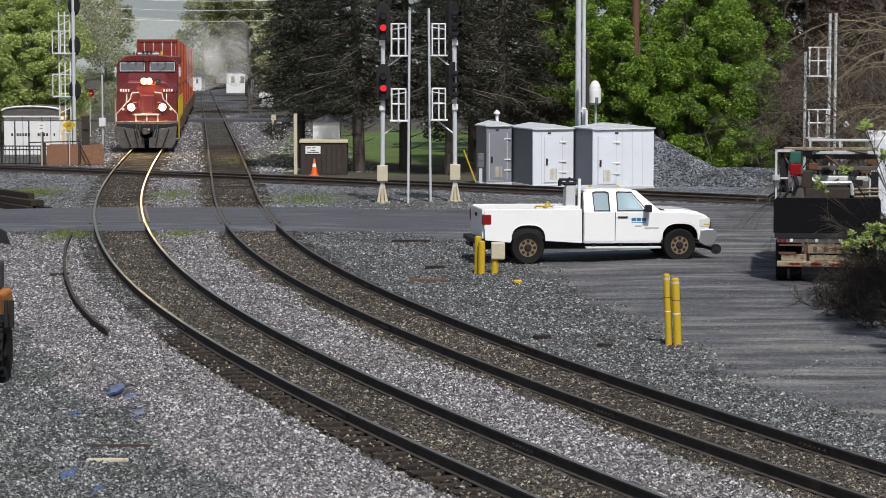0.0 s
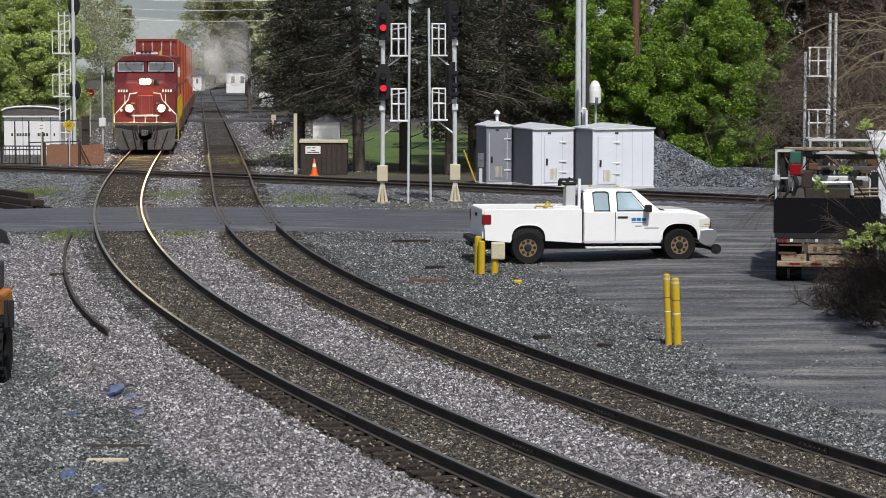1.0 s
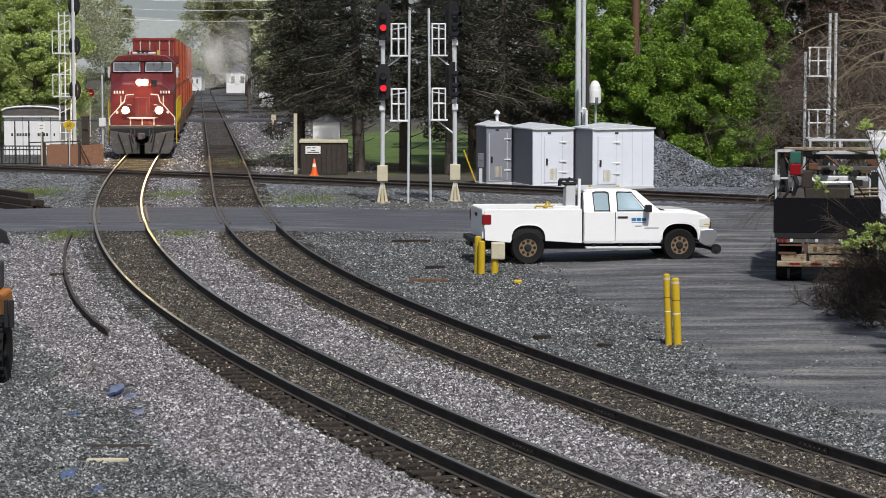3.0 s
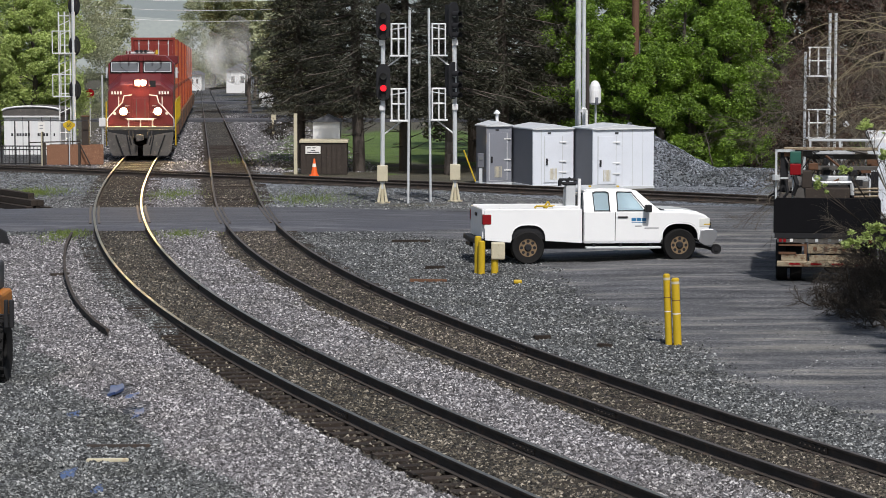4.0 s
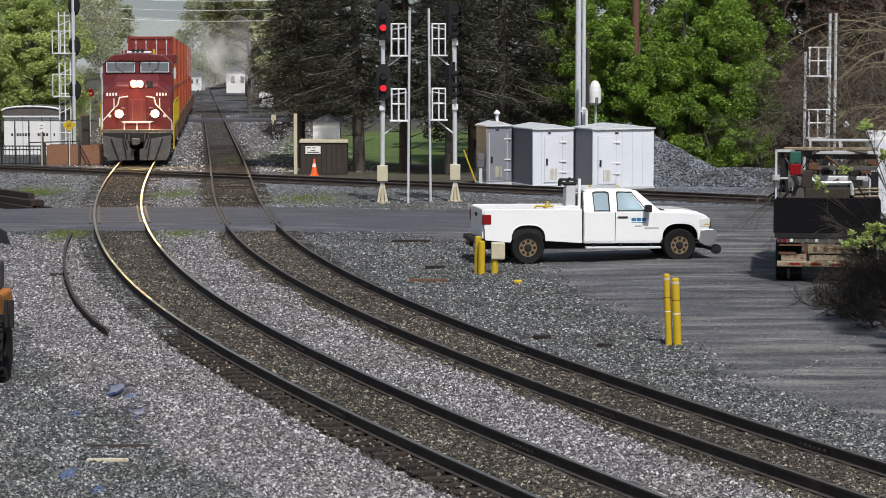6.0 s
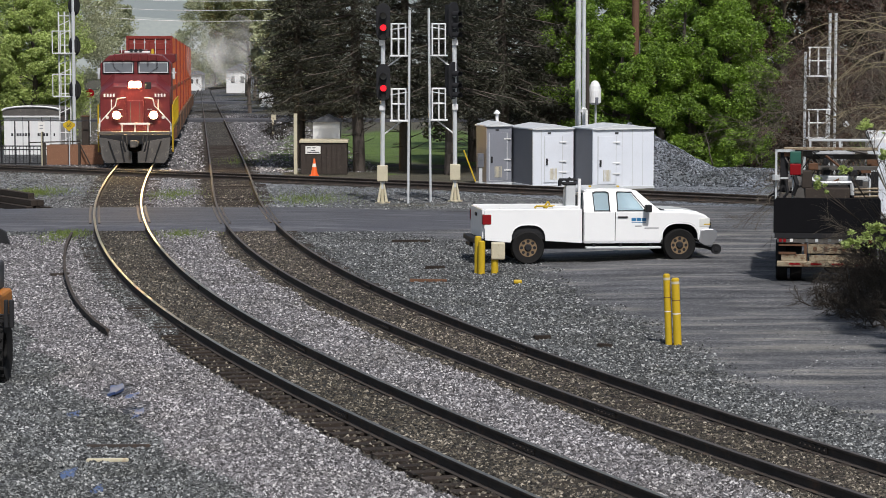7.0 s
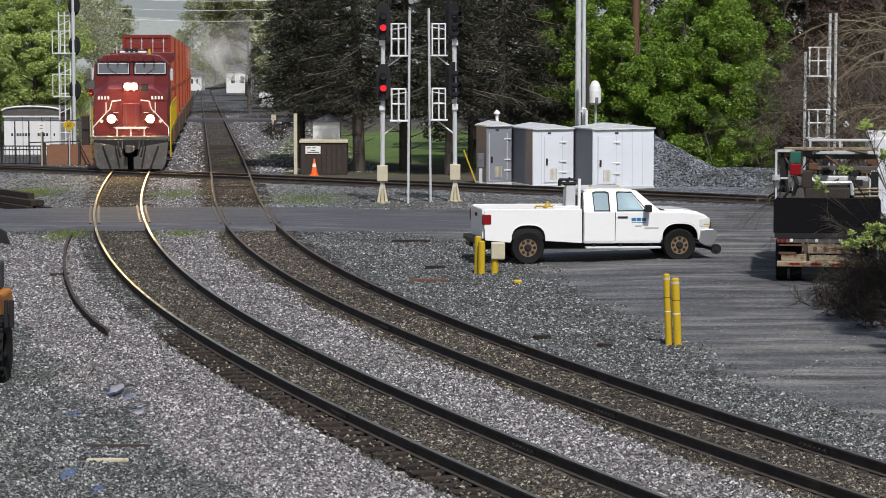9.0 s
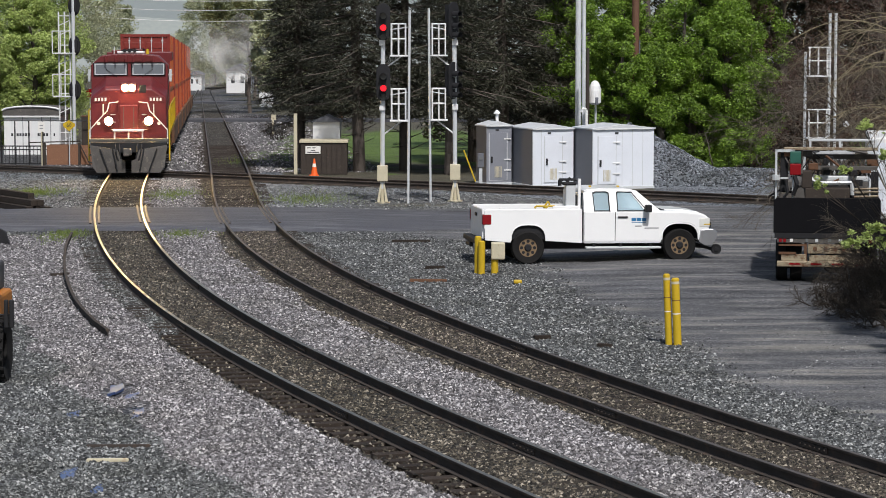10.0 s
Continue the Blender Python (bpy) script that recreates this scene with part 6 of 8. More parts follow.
for z, a, b in ((1.08, 0.26, 0.42), (1.08, 0.48, 0.62), (0.98, 0.42, 0.6), (0.9, 0.28, 0.76)):
    bm = bmesh.new()
    box(bm, a, b, -0.066, -0.06, z, z + 0.035)
    part("print_bar", bm, BLACK_MARK, nt_)
bm = bmesh.new()
box(bm, -0.28, -0.14, 0.0, 0.14, 0.0, 2.5)
part("post", bm, CREAM, sh, "pale timber post")
wb = thing("white_shed", "small white shed half hidden behind the trees", "shed", pose(-5.42, 105.9, ground_z(105.9)))
bm = bmesh.new()
box(bm, 0, 1.12, 0, 1.6, 0, 2.1)
part("wall", bm, WHITE_STEEL, wb)
bm = bmesh.new()
prism(bm, [(-0.08, 2.1), (1.2, 2.1), (0.56, 2.4)], "y", -0.1, 1.7)
part("roof", bm, GREY_SIDE, wb)


# ---- poles ----
pw = thing("steel_pole", "tall pale grey steel pole with a conduit beside it", "pole", pose(5.32, 100.2, ground_z(100)))
bm = bmesh.new()
rod(bm, (0, 0, 0), (0, 0, 11), 0.12, 16, 0.11)
part("shaft", bm, GALV, pw)
bm = bmesh.new()
rod(bm, (0.22, 0.0, 0), (0.22, 0.0, 11), 0.075, 12)
part("conduit", bm, GALV, pw)
bm = bmesh.new()
for zz in np.arange(1, 11, 1.5):
    box(bm, -0.13, 0.3, -0.03, 0.03, zz, zz + 0.05)
part("strap", bm, GREY_SIDE, pw)
an = thing("antenna_housing", "white rounded antenna housing on a thin grey pole", "antenna", pose(5.92, 99.2, ground_z(99.2)))
bm = bmesh.new()
rod(bm, (0.03, 0, 0), (0.03, 0, 3.3), 0.04, 8)
part("post", bm, GALV, an)
bm = bmesh.new()
r = 0.24
prof = [(r * 0.5, 3.0), (r, 3.08), (r, 3.55), (r * 0.85, 3.75), (r * 0.5, 3.9), (r * 0.1, 3.95)]
for (r0, z0), (r1, z1) in zip(prof[:-1], prof[1:]):
    rod(bm, (0, 0, z0), (0, 0, z1), r0, 18, r1, caps=False)
part("dome", bm, WHITE_STEEL, an)
bm = bmesh.new()
box(bm, 0.0, 0.12, -0.28, -0.2, 3.0, 3.3, 0.02)
part("cable_box", bm, GREY_SIDE, an)
gp_ = thing("mossy_post", "weathered grey wooden post behind the bungalows", "post", pose(5.62, 98.9, ground_z(98.9)))
bm = bmesh.new()
rod(bm, (0, 0, 0), (0, 0, 5.2), 0.09, 10, 0.06)
part("shaft", bm, WOOD_OLD, gp_)
bp_ = thing("utility_pole", "reddish brown wooden utility pole", "utility pole", pose(7.85, 104, ground_z(104)))
bm = bmesh.new()
rod(bm, (0, 0, 0), (0, 0, 11), 0.17, 14, 0.14)
part("shaft", bm, BROWN_POLE, bp_)
bm = bmesh.new()
rod(bm, (0.16, -0.12, 1.5), (0.16, -0.12, 5.5), 0.03, 6)
part("conduit", bm, GREY_SIDE, bp_)
ps = thing("guy_guard", "yellow guy-wire guard leaning by the trees", "guy guard", pose(0.75, 97.6, ground_z(97.6)))
bm = bmesh.new()
rod(bm, (0.5, 0, 0.1), (0.05, 0.1, 1.3), 0.03, 8)
part("sleeve", bm, YELLOW, ps)


# ---- stone heap ----
def heap_height(x, y):
    r = math.hypot((x - 7.2) / 4.4, (y - 98.6) / 3.4)
    r2 = math.hypot((x - 11.0) / 4.2, (y - 97.6) / 2.2)
    z = max(0.0, 2.35 * (1 - r)) if r < 1 else 0.0
    return max(z, 0.62 * max(0.0, 1 - r2 ** 2) ** 0.8) + 0.05 * noise.noise((x * 1.5, y * 1.5, 0))


def build_heap():
    hp = thing("stone_heap", "heap of blue-grey crushed stone behind the bungalows", "stone heap")
    hp["kind"] = "stuff"
    vs, fs = [], []
    xs, ys = np.arange(2.6, 15.4, 0.2), np.arange(95.0, 102.2, 0.2)
    for y in ys:
        for x in xs:
            vs.append((x, y, ground_z(y) - 0.03 + heap_height(x, y)))
    nx = len(xs)
    for j in range(len(ys) - 1):
        for i in range(nx - 1):
            if max(vs[j * nx + i][2], vs[(j + 1) * nx + i + 1][2]) > ground_z(ys[j]) + 0.0:
                k = j * nx + i
                fs.append((k, k + 1, k + nx + 1, k + nx))
    me = mesh_from("mound", vs, fs, STONE_BLUE)
    share("mound", me, hp)
    rng = random.Random(9)
    sv, sf = [], []
    for _ in range(11000):
        x, y = rng.uniform(7.2, 15.2), rng.uniform(95.2, 100.5)
        h = heap_height(x, y)
        if h < 0.05:
            continue
        add_stone(sv, sf, rng, x, y, ground_z(y) - 0.03 + h, rng.uniform(0.035, 0.075))
    share("loose_stones", mesh_from("loose_stones", sv, sf, STONE_BLUE), hp)


def add_stone(v, f, rng, x, y, z, r):
    """A rough crushed stone: a squashed, skewed octahedron."""
    k = len(v)
    a = rng.uniform(0, 6.28)
    c, s = math.cos(a), math.sin(a)
    for dx, dy, dz in ((1, 0, 0), (0, 1, 0), (-1, 0, 0), (0, -1, 0), (0, 0, 1), (0, 0, -1)):
        q = r * rng.uniform(0.65, 1.25)
        v.append((x + (dx * c - dy * s) * q + rng.gauss(0, 0.12) * r, y + (dx * s + dy * c) * q, z + dz * q * 0.75 + r * 0.25))
    f += [(k, k + 1, k + 4), (k + 1, k + 2, k + 4), (k + 2, k + 3, k + 4), (k + 3, k, k + 4), (k + 1, k, k + 5), (k + 2, k + 1, k + 5), (k + 3, k + 2, k + 5), (k, k + 3, k + 5)]


build_heap()


# ---- dump truck ----
def build_dump_truck():
    d = thing("work_truck", "black and rusty flatbed work truck seen from behind, loaded with equipment", "truck", pose(7.84, 59.9, -0.12, 0, 0, -7.5))
    bm = bmesh.new()
    box(bm, 0.02, 2.44, 0.0, 0.07, 1.17, 2.0, 0.012)
    part("tailgate", bm, BLACK_TARP, d, "plain black tailgate")
    for x in (0.0, 2.44):
        bm = bmesh.new()
        box(bm, x - 0.03, x + 0.03, 0.0, 5.2, 1.17, 1.95, 0.01)
        part("side_board", bm, BLACK_TARP, d)
    bm = bmesh.new()
    box(bm, 0.0, 2.44, 0.0, 5.2, 1.05, 1.17)
    part("bed", bm, BLACK_MATT, d)
    bm = bmesh.new()
    box(bm, 0.06, 2.40, 0.02, 0.12, 0.93, 1.05, 0.01)
    lb = part("light_bar", bm, LOCO_GREY, d)
    for x, m in ((0.1, TAIL_RED), (0.2, TAIL_RED), (0.36, WHITE_MARK), (0.72, LENS_OFF), (0.95, GALV), (1.25, LENS_OFF), (1.5, GALV), (2.2, TAIL_RED)):
        bm = bmesh.new()
        box(bm, x, x + 0.07, 0.0, 0.025, 0.95, 1.03, 0.008)
        part("lamp", bm, m, lb)
    bm = bmesh.new()
    box(bm, 0.78, 2.0, 0.03, 0.16, 0.68, 0.90, 0.015)
    pn = part("hitch_plate", bm, CREAM_RUSTY, d, "pale rusty hitch plate")
    for x in (0.95, 1.2, 1.42, 1.62):
        bm = bmesh.new()
        rod(bm, (x, 0.01, 0.79), (x, 0.04, 0.79), 0.055, 10)
        part("bolt", bm, RUST, pn)
    bm = bmesh.new()
    box(bm, 0.06, 2.40, -0.05, 0.12, 0.37, 0.50, 0.02)
    box(bm, 0.16, 0.74, 0.02, 0.12, 0.50, 0.66, 0.01)
    box(bm, 0.82, 2.3, 0.02, 0.12, 0.50, 0.64, 0.01)
    bp = part("rear_bumper", bm, CREAM_RUSTY, d, "battered cream bumper streaked with rust")
    bm = bmesh.new()
    box(bm, 0.10, 0.5, 0.0, 0.14, 0.66, 0.71)
    box(bm, 0.10, 0.7, 0.0, 0.14, 0.86, 0.90)
    box(bm, 0.7, 0.76, 0.04, 0.16, 0.5, 0.92)
    part("bracket", bm, RUST, d)
    for x in (0.35, 0.85, 1.35, 1.85):
        bm = bmesh.new()
        box(bm, x, x + 0.26, -0.06, -0.045, 0.42, 0.46)
        part("reflector", bm, TAIL_RED, bp, "red reflector strip")
    bm = bmesh.new()
    rod(bm, (1.35, 0.3, 0.42), (1.35, 0.9, 0.42), 0.22, 14)
    box(bm, 0.85, 1.0, 0.3, 6.5, 0.6, 1.0)
    box(bm, 1.5, 1.65, 0.3, 6.5, 0.6, 1.0)
    part("chassis", bm, BLACK_MATT, d)
    for x in (0.17, 0.51, 1.93, 2.27):
        bm = bmesh.new()
        wheel_mesh(bm, 0.5, 0.27, 0.26, "x")
        w = part("wheel", bm, RUBBER, d, "worn black truck tyre")
        w.matrix_basis = pose(x, 0.66, 0.49)
        bm = bmesh.new()
        rod(bm, (-0.06, 0, 0), (0.06, 0, 0), 0.27, 18)
        part("rim", bm, RIM_RUST, w)
    for x in (0.25, 2.2):
        bm = bmesh.new()
        wheel_mesh(bm, 0.5, 0.27, 0.26, "x")
        w = part("wheel", bm, RUBBER, d, "worn black truck tyre")
        w.matrix_basis = pose(x, 6.2, 0.47)
    for x in (0.03, 1.5):
        bm = bmesh.new()
        box(bm, x + (0 if x < 1 else 0.3), x + 0.62, 1.3, 1.32, 0.2, 0.9)
        part("mud_flap", bm, RUBBER, d)
    # upper gear: white frames, mesh panels, lamp box, beams
    bm = bmesh.new()
    for x in (0.02, 0.42):
        box(bm, x - 0.025, x + 0.025, 0.35, 0.41, 1.95, 3.12)
    box(bm, 0.0, 0.45, 0.35, 0.41, 3.06, 3.12)
    box(bm, 0.0, 0.45, 0.35, 0.41, 2.42, 2.46)
    rod(bm, (0.02, 0.3, 2.4), (0.02, 0.3, 2.52), 0.09, 10)
    part("cage_frame", bm, GALV, d, "white tube frame")
    bm = bmesh.new()
    box(bm, 0.12, 0.3, 0.45, 0.6, 2.1, 3.05, 0.02)
    part("console", bm, BLACK_MATT, d)
    bm = bmesh.new()
    box(bm, 0.34, 0.60, 0.25, 0.42, 2.80, 3.08, 0.02)
    part("signal_box", bm, GREEN_BOX, d, "dark green lamp box")
    bm = bmesh.new()
    box(bm, 0.34, 0.60, 0.24, 0.42, 2.52, 2.79, 0.02)
    part("signal_box", bm, TAIL_RED, d, "red lamp box")
    bm = bmesh.new()
    pipe(bm, [(0.45, 0.3, 2.5), (0.52, 0.25, 2.3), (0.42, 0.3, 2.05)], 0.05)
    pipe(bm, [(0.25, 0.3, 2.4), (0.3, 0.28, 2.1), (0.2, 0.3, 1.98)], 0.035)
    part("hose", bm, BLACK_MATT, d)
    bm = bmesh.new()
    box(bm, 0.2, 2.4, 0.5, 0.6, 3.10, 3.17, 0.01)
    part("beam", bm, CREAM_RUSTY, d, "faded yellow beam")
    bm = bmesh.new()
    box(bm, 0.78, 2.40, 1.2, 1.28, 3.28, 3.34, 0.01)
    for x in (0.8, 1.5, 2.36):
        box(bm, x, x + 0.05, 1.2, 1.26, 2.2, 3.3)
    box(bm, 0.8, 2.4, 0.9, 1.0, 3.0, 3.06)
    part("rack", bm, GALV, d, "dull white load rack")
    mesh = bmesh.new()
    for i in range(14):
        x = 0.85 + i * 0.11
        rod(mesh, (x, 0.95, 2.42), (x + 0.22, 0.95, 2.86), 0.014, 4)
        rod(mesh, (x + 0.22, 0.96, 2.42), (x, 0.96, 2.86), 0.014, 4)
    part("mesh_panel", mesh, LOCO_GREY, d)
    bm = bmesh.new()
    box(bm, 0.75, 2.4, 0.7, 0.82, 2.62, 2.72, 0.01)
    box(bm, 0.82, 2.42, 1.0, 1.6, 2.86, 2.98, 0.02)
    part("crossbeam", bm, LOCO_GREY, d)
    bm = bmesh.new()
    pipe(bm, [(0.85, 0.5, 2.42), (1.0, 0.45, 2.32), (1.8, 0.45, 2.34), (1.82, 0.45, 2.05)], 0.05)
    box(bm, 0.95, 2.2, 0.75, 0.95, 2.34, 2.48, 0.03)
    part("white_pipe", bm, GALV, d)
    bm = bmesh.new()
    box(bm, 0.7, 1.75, 0.3, 2.8, 1.95, 2.22, 0.03)
    box(bm, 0.62, 0.86, 0.3, 0.7, 2.2, 2.62, 0.03)
    part("toolbox", bm, WOOD_OLD, d, "dark brown toolbox")
    bm = bmesh.new()
    for z in (2.02, 2.12, 2.2):
        rod(bm, (1.85, 0.2, z), (2.42, 0.22, z + 0.02), 0.03, 6)
    part("pole_load", bm, CREAM_RUSTY, d)
    rng = random.Random(77)
    for i in range(46):
        x, z, y = rng.uniform(0.15, 2.2), rng.uniform(2.05, 3.15), rng.uniform(0.2, 1.1)
        bm = bmesh.new()
        if i % 3 == 0:
            box(bm, x, x + rng.uniform(0.1, 0.3), y, y + 0.15, z - 0.15, z, 0.01)
        else:
            rod(bm, (x, y, z), (x + rng.uniform(-0.4, 0.5), y + 0.1, z + rng.uniform(-0.5, 0.3)), rng.uniform(0.015, 0.035), 6)
        part("tool", bm, (BLACK_MATT, LOCO_GREY, RUST, BLACK_MATT)[i % 4], d)
    # cab in front
    bm = bmesh.new()
    prism(bm, [(5.3, 0.8), (5.3, 2.1), (6.3, 2.2), (6.7, 1.6), (7.4, 1.5), (7.5, 0.8)], "x", 0.1, 2.36, 0.05)
    part("cab", bm, LOCO_GREY, d, "grimy grey truck cab")
    bm = bmesh.new()
    box(bm, 2.25, 2.42, 0.4, 0.5, 1.17, 2.6)
    part("stake", bm, BLACK_MATT, d)


GREEN_BOX = paint("dark_green_paint", (0.02, 0.10, 0.075), 0.5, 0, 0.2, 5, 40, 0.05)
build_dump_truck()


# ---- yellow-orange loader at the edge of the yard ----
lw = thing("wheel_loader", "orange wheel loader with a lugged tyre, partly in view", "wheel loader", pose(-8.43, 43.6, ground_z(43.6)))
bm = bmesh.new()
wheel_mesh(bm, 0.56, 0.62, 0.3, "x", 30)
wl = part("wheel", bm, RUBBER, lw, "large lugged rubber tyre")
wl.matrix_basis = pose(0.60, 0, 0.56)
mesh = bmesh.new()
for i in range(20):
    a = 2 * math.pi * i / 20
    for sg in (-1, 1):
        c0, s0 = math.cos(a), math.sin(a)
        c1, s1 = math.cos(a + 0.2), math.sin(a + 0.2)
        rod(mesh, (0.0, 0.565 * c0, 0.565 * s0), (sg * 0.3, 0.55 * c1, 0.55 * s1), 0.035, 5)
part("tread", mesh, RUBBER, wl)
bm = bmesh.new()
box(bm, 0.1, 0.70, -0.52, 1.8, 0.95, 1.45, 0.06)
box(bm, 0.3, 0.82, -0.62, -0.5, 0.95, 1.5, 0.04)
part("fender", bm, ORANGE_MACHINE, lw)
bm = bmesh.new()
box(bm, 0.0, 0.56, 0.2, 1.8, 1.45, 1.95, 0.04)
part("cab", bm, DARK_INSIDE, lw)
for x in (0.98, 1.07):
    bm = bmesh.new()
    box(bm, x - 0.035, x + 0.035, -0.56, -0.44, 1.0, 1.48, 0.02)
    rod(bm, (0.4, -0.45, 1.2), (x, -0.5, 1.22), 0.025, 6)
    part("lamp_guard", bm, BLACK_MATT, lw)
bm = bmesh.new()
prism(bm, [(0.80, 2.44), (1.0, 2.40), (0.93, 2.62), (0.78, 2.70)], "y", -0.2, -0.1, 0.01)
rod(bm, (0.7, -0.1, 1.9), (0.84, -0.15, 2.5), 0.02, 6)
part("mirror", bm, BLACK_MATT, lw)


# ---- loose rail, timbers, rods in the gravel ----
lr = thing("loose_rail", "length of old dark rail lying bent in the gravel", "rail")
pts = [Vector(p) for p in ((-10.75, 73.4), (-10.42, 70.0), (-9.65, 64.3), (-8.75, 58.8), (-7.6, 53.2), (-6.62, 49.9))]
path = []
for i in range(len(pts) - 1):
    for k in range(6):
        path.append(pts[i].lerp(pts[i + 1], k / 6))
path.append(pts[-1])
path = [(sum((path[max(0, min(len(path) - 1, i + k))] for k in range(-4, 5)), Vector((0, 0))) / 9) if 4 <= i < len(path) - 4 else path[i] for i in range(len(path))]
rows = []
for i, p in enumerate(path):
    q = path[min(i + 1, len(path) - 1)] - path[max(i - 1, 0)]
    rows.append((p.x, p.y, -0.045, math.atan2(q.y, q.x)))
r_ = new("rail", rail_mesh(rows, [STEEL_DARK, STEEL_DARK]))
r_.parent = lr
for i, (x, y, ln, a, z) in enumerate(((-14.9, 85.2, 5.2, -58, 0.0), (-14.5, 85.5, 5.0, -60, 0.0), (-14.2, 84.9, 4.6, -56, 0.0), (-14.75, 85.3, 4.9, -57, 0.19), (-14.35, 85.2, 4.4, -59, 0.19), (-14.6, 85.6, 3.6, -58, 0.37))):
    tb = thing("timber", "dark creosoted timber lying on a stack beside the road", "timber", pose(x, y, -0.19 + z + 0.0, 0, 0, a), "timbers")
    bm = bmesh.new()
    box(bm, -ln / 2, ln / 2, -0.12, 0.12, 0, 0.185, 0.012)
    part("beam", bm, TIE_WOOD, tb)
for x, y, ln, a, m, lb in ((-4.75, 36.8, 0.95, 2, STEEL_DARK, "dark steel bar lying in the gravel"), (-4.75, 35.6, 0.6, 4, CREAM, "short pale stick lying in the gravel"), (-9.4, 62.1, 0.5, 35, WOOD_OLD, "dark splinter of wood in the gravel"), (-0.9, 71.6, 1.1, -3, TIE_WOOD, "dark timber scrap lying in the gravel"), (-0.35, 60.6, 0.9, -4, RUST, "rusty steel strip in the gravel"), (-0.2, 63.9, 0.5, 5, TIE_WOOD, "dark timber scrap lying in the gravel"), (1.95, 49.6, 0.35, 20, TIE_WOOD, "dark lump of wood in the gravel"), (3.1, 48.3, 0.3, -30, TIE_WOOD, "dark lump of wood in the gravel")):
    sc_ = thing("scrap_bar", lb, "debris", pose(x, y, ground_z(y), 0, 0, a), "scrap")
    bm = bmesh.new()
    th = 0.6 if m in (STEEL_DARK, CREAM) else 1.0
    prism(bm, [(-ln / 2, -0.05 * th), (-ln * 0.3, -0.06 * th), (ln / 2, -0.03 * th), (ln * 0.46, 0.05 * th), (-ln * 0.1, 0.04 * th), (-ln * 0.48, 0.06 * th)], "z", -0.01, 0.07 * th, 0.01)
    part("bar", bm, m, sc_)
for x, y, rx, ry in ((-5.55, 42.7, 0.15, 0.55), (-5.16, 41.9, 0.14, 0.4), (-4.85, 40.0, 0.1, 0.5), (-5.85, 39.9, 0.14, 0.3), (-5.15, 34.6, 0.14, 0.4), (-4.6, 33.4, 0.1, 0.3)):
    pu = thing("puddle", "shallow puddle of rainwater coloured blue for reflected sky", "puddle", pose(x, y, ground_z(y) - 0.006), "puddles")
    bm = bmesh.new()
    ring = [(0.7 * rx * (1 + 0.35 * math.sin(3 * a + x * 9)) * math.cos(a), ry * (1 + 0.3 * math.sin(4 * a + y * 7)) * math.sin(a)) for a in np.linspace(0, 2 * math.pi, 22, endpoint=False)]
    prism(bm, ring, "z", -0.03, 0.016)
    part("surface", bm, WATER, pu)


# ---- corner with the white shed, fence and boards ----
ls = thing("storage_shed", "white metal storage shed with arched roof and worn lettering", "shed", pose(-21.75, 126, ground_z(126) - 0.2))
bm = bmesh.new()
box(bm, 0, 2.75, 0, 3.0, 0, 2.1)
part("wall", bm, WHITE_STEEL, ls)
bm = bmesh.new()
prism(bm, [(-0.06, 2.1)] + [(1.375 - 1.43 * math.cos(math.pi * i / 12), 2.38 + 0.2 * math.sin(math.pi * i / 12)) for i in range(13)] + [(2.81, 2.1)], "y", -0.08, 3.1)
part("roof", bm, LOCO_GREY, ls, "dark arched roof")
bm = bmesh.new()
for i in range(12):
    a0, a1 = math.pi * i / 12, math.pi * (i + 1) / 12
    rod(bm, (1.375 - 1.45 * math.cos(a0), -0.1, 2.38 + 0.21 * math.sin(a0)), (1.375 - 1.45 * math.cos(a1), -0.1, 2.38 + 0.21 * math.sin(a1)), 0.05, 6)
box(bm, -0.05, 2.8, -0.1, -0.02, 2.05, 2.13)
part("roof_edge", bm, WHITE_STEEL, ls)
for i, (a, b) in enumerate(((0.35, 0.45), (0.62, 0.72), (0.76, 0.86), (0.9, 1.0), (1.04, 1.14), (1.18, 1.28), (1.66, 1.76), (1.8, 1.9), (1.94, 2.04), (2.08, 2.18), (2.45, 2.52))):
    bm = bmesh.new()
    box(bm, a, b, -0.012, 0.0, 1.12, 1.26)
    part("letter_bar", bm, BLACK_MARK, ls)
for x in (0.92, 1.84, 2.3):
    bm = bmesh.new()
    box(bm, x, x + 0.03, -0.015, 0.0, 0.1, 2.05)
    part("panel_seam", bm, GREY_SIDE, ls)

fn = thing("pipe_fence", "black iron fence with pickets beside the railway", "fence", pose(-19.6, 112.6, ground_z(112.6)))
for x in np.arange(-0.6, 2.0, 0.62):
    bm = bmesh.new()
    rod(bm, (x, 0, 0), (x, 0, 2.0), 0.03, 6)
    part("post", bm, BLACK_MATT, fn)
bm = bmesh.new()
for z in (0.86, 0.7, 0.08):
    rod(bm, (-0.7, 0, z), (2.1, 0, z), 0.028, 6)
rod(bm, (-0.7, 0, 1.98), (4.3, 0, 1.98), 0.022, 6)
part("rail", bm, BLACK_MATT, fn)
pk = bmesh.new()
rod(pk, (0, 0, 0.05), (0, 0, 0.86), 0.015, 5)
pk = link_mesh("picket", pk, BLACK_MATT)
for x in np.arange(-0.55, 2.0, 0.155):
    share("picket", pk, fn, pose(x, 0, 0))
cb = thing("chipboard_bin", "rust-brown chipboard bin with timber corner posts", "bin", pose(-17.55, 112.5, ground_z(112.5)))
for x0, x1, y0 in ((0.0, 1.44, 0.0), (1.5, 2.48, 0.12)):
    bm = bmesh.new()
    box(bm, x0, x1, y0, y0 + 0.03, 0.04, 0.9)
    part("board", bm, CHIPBOARD, cb)
bm = bmesh.new()
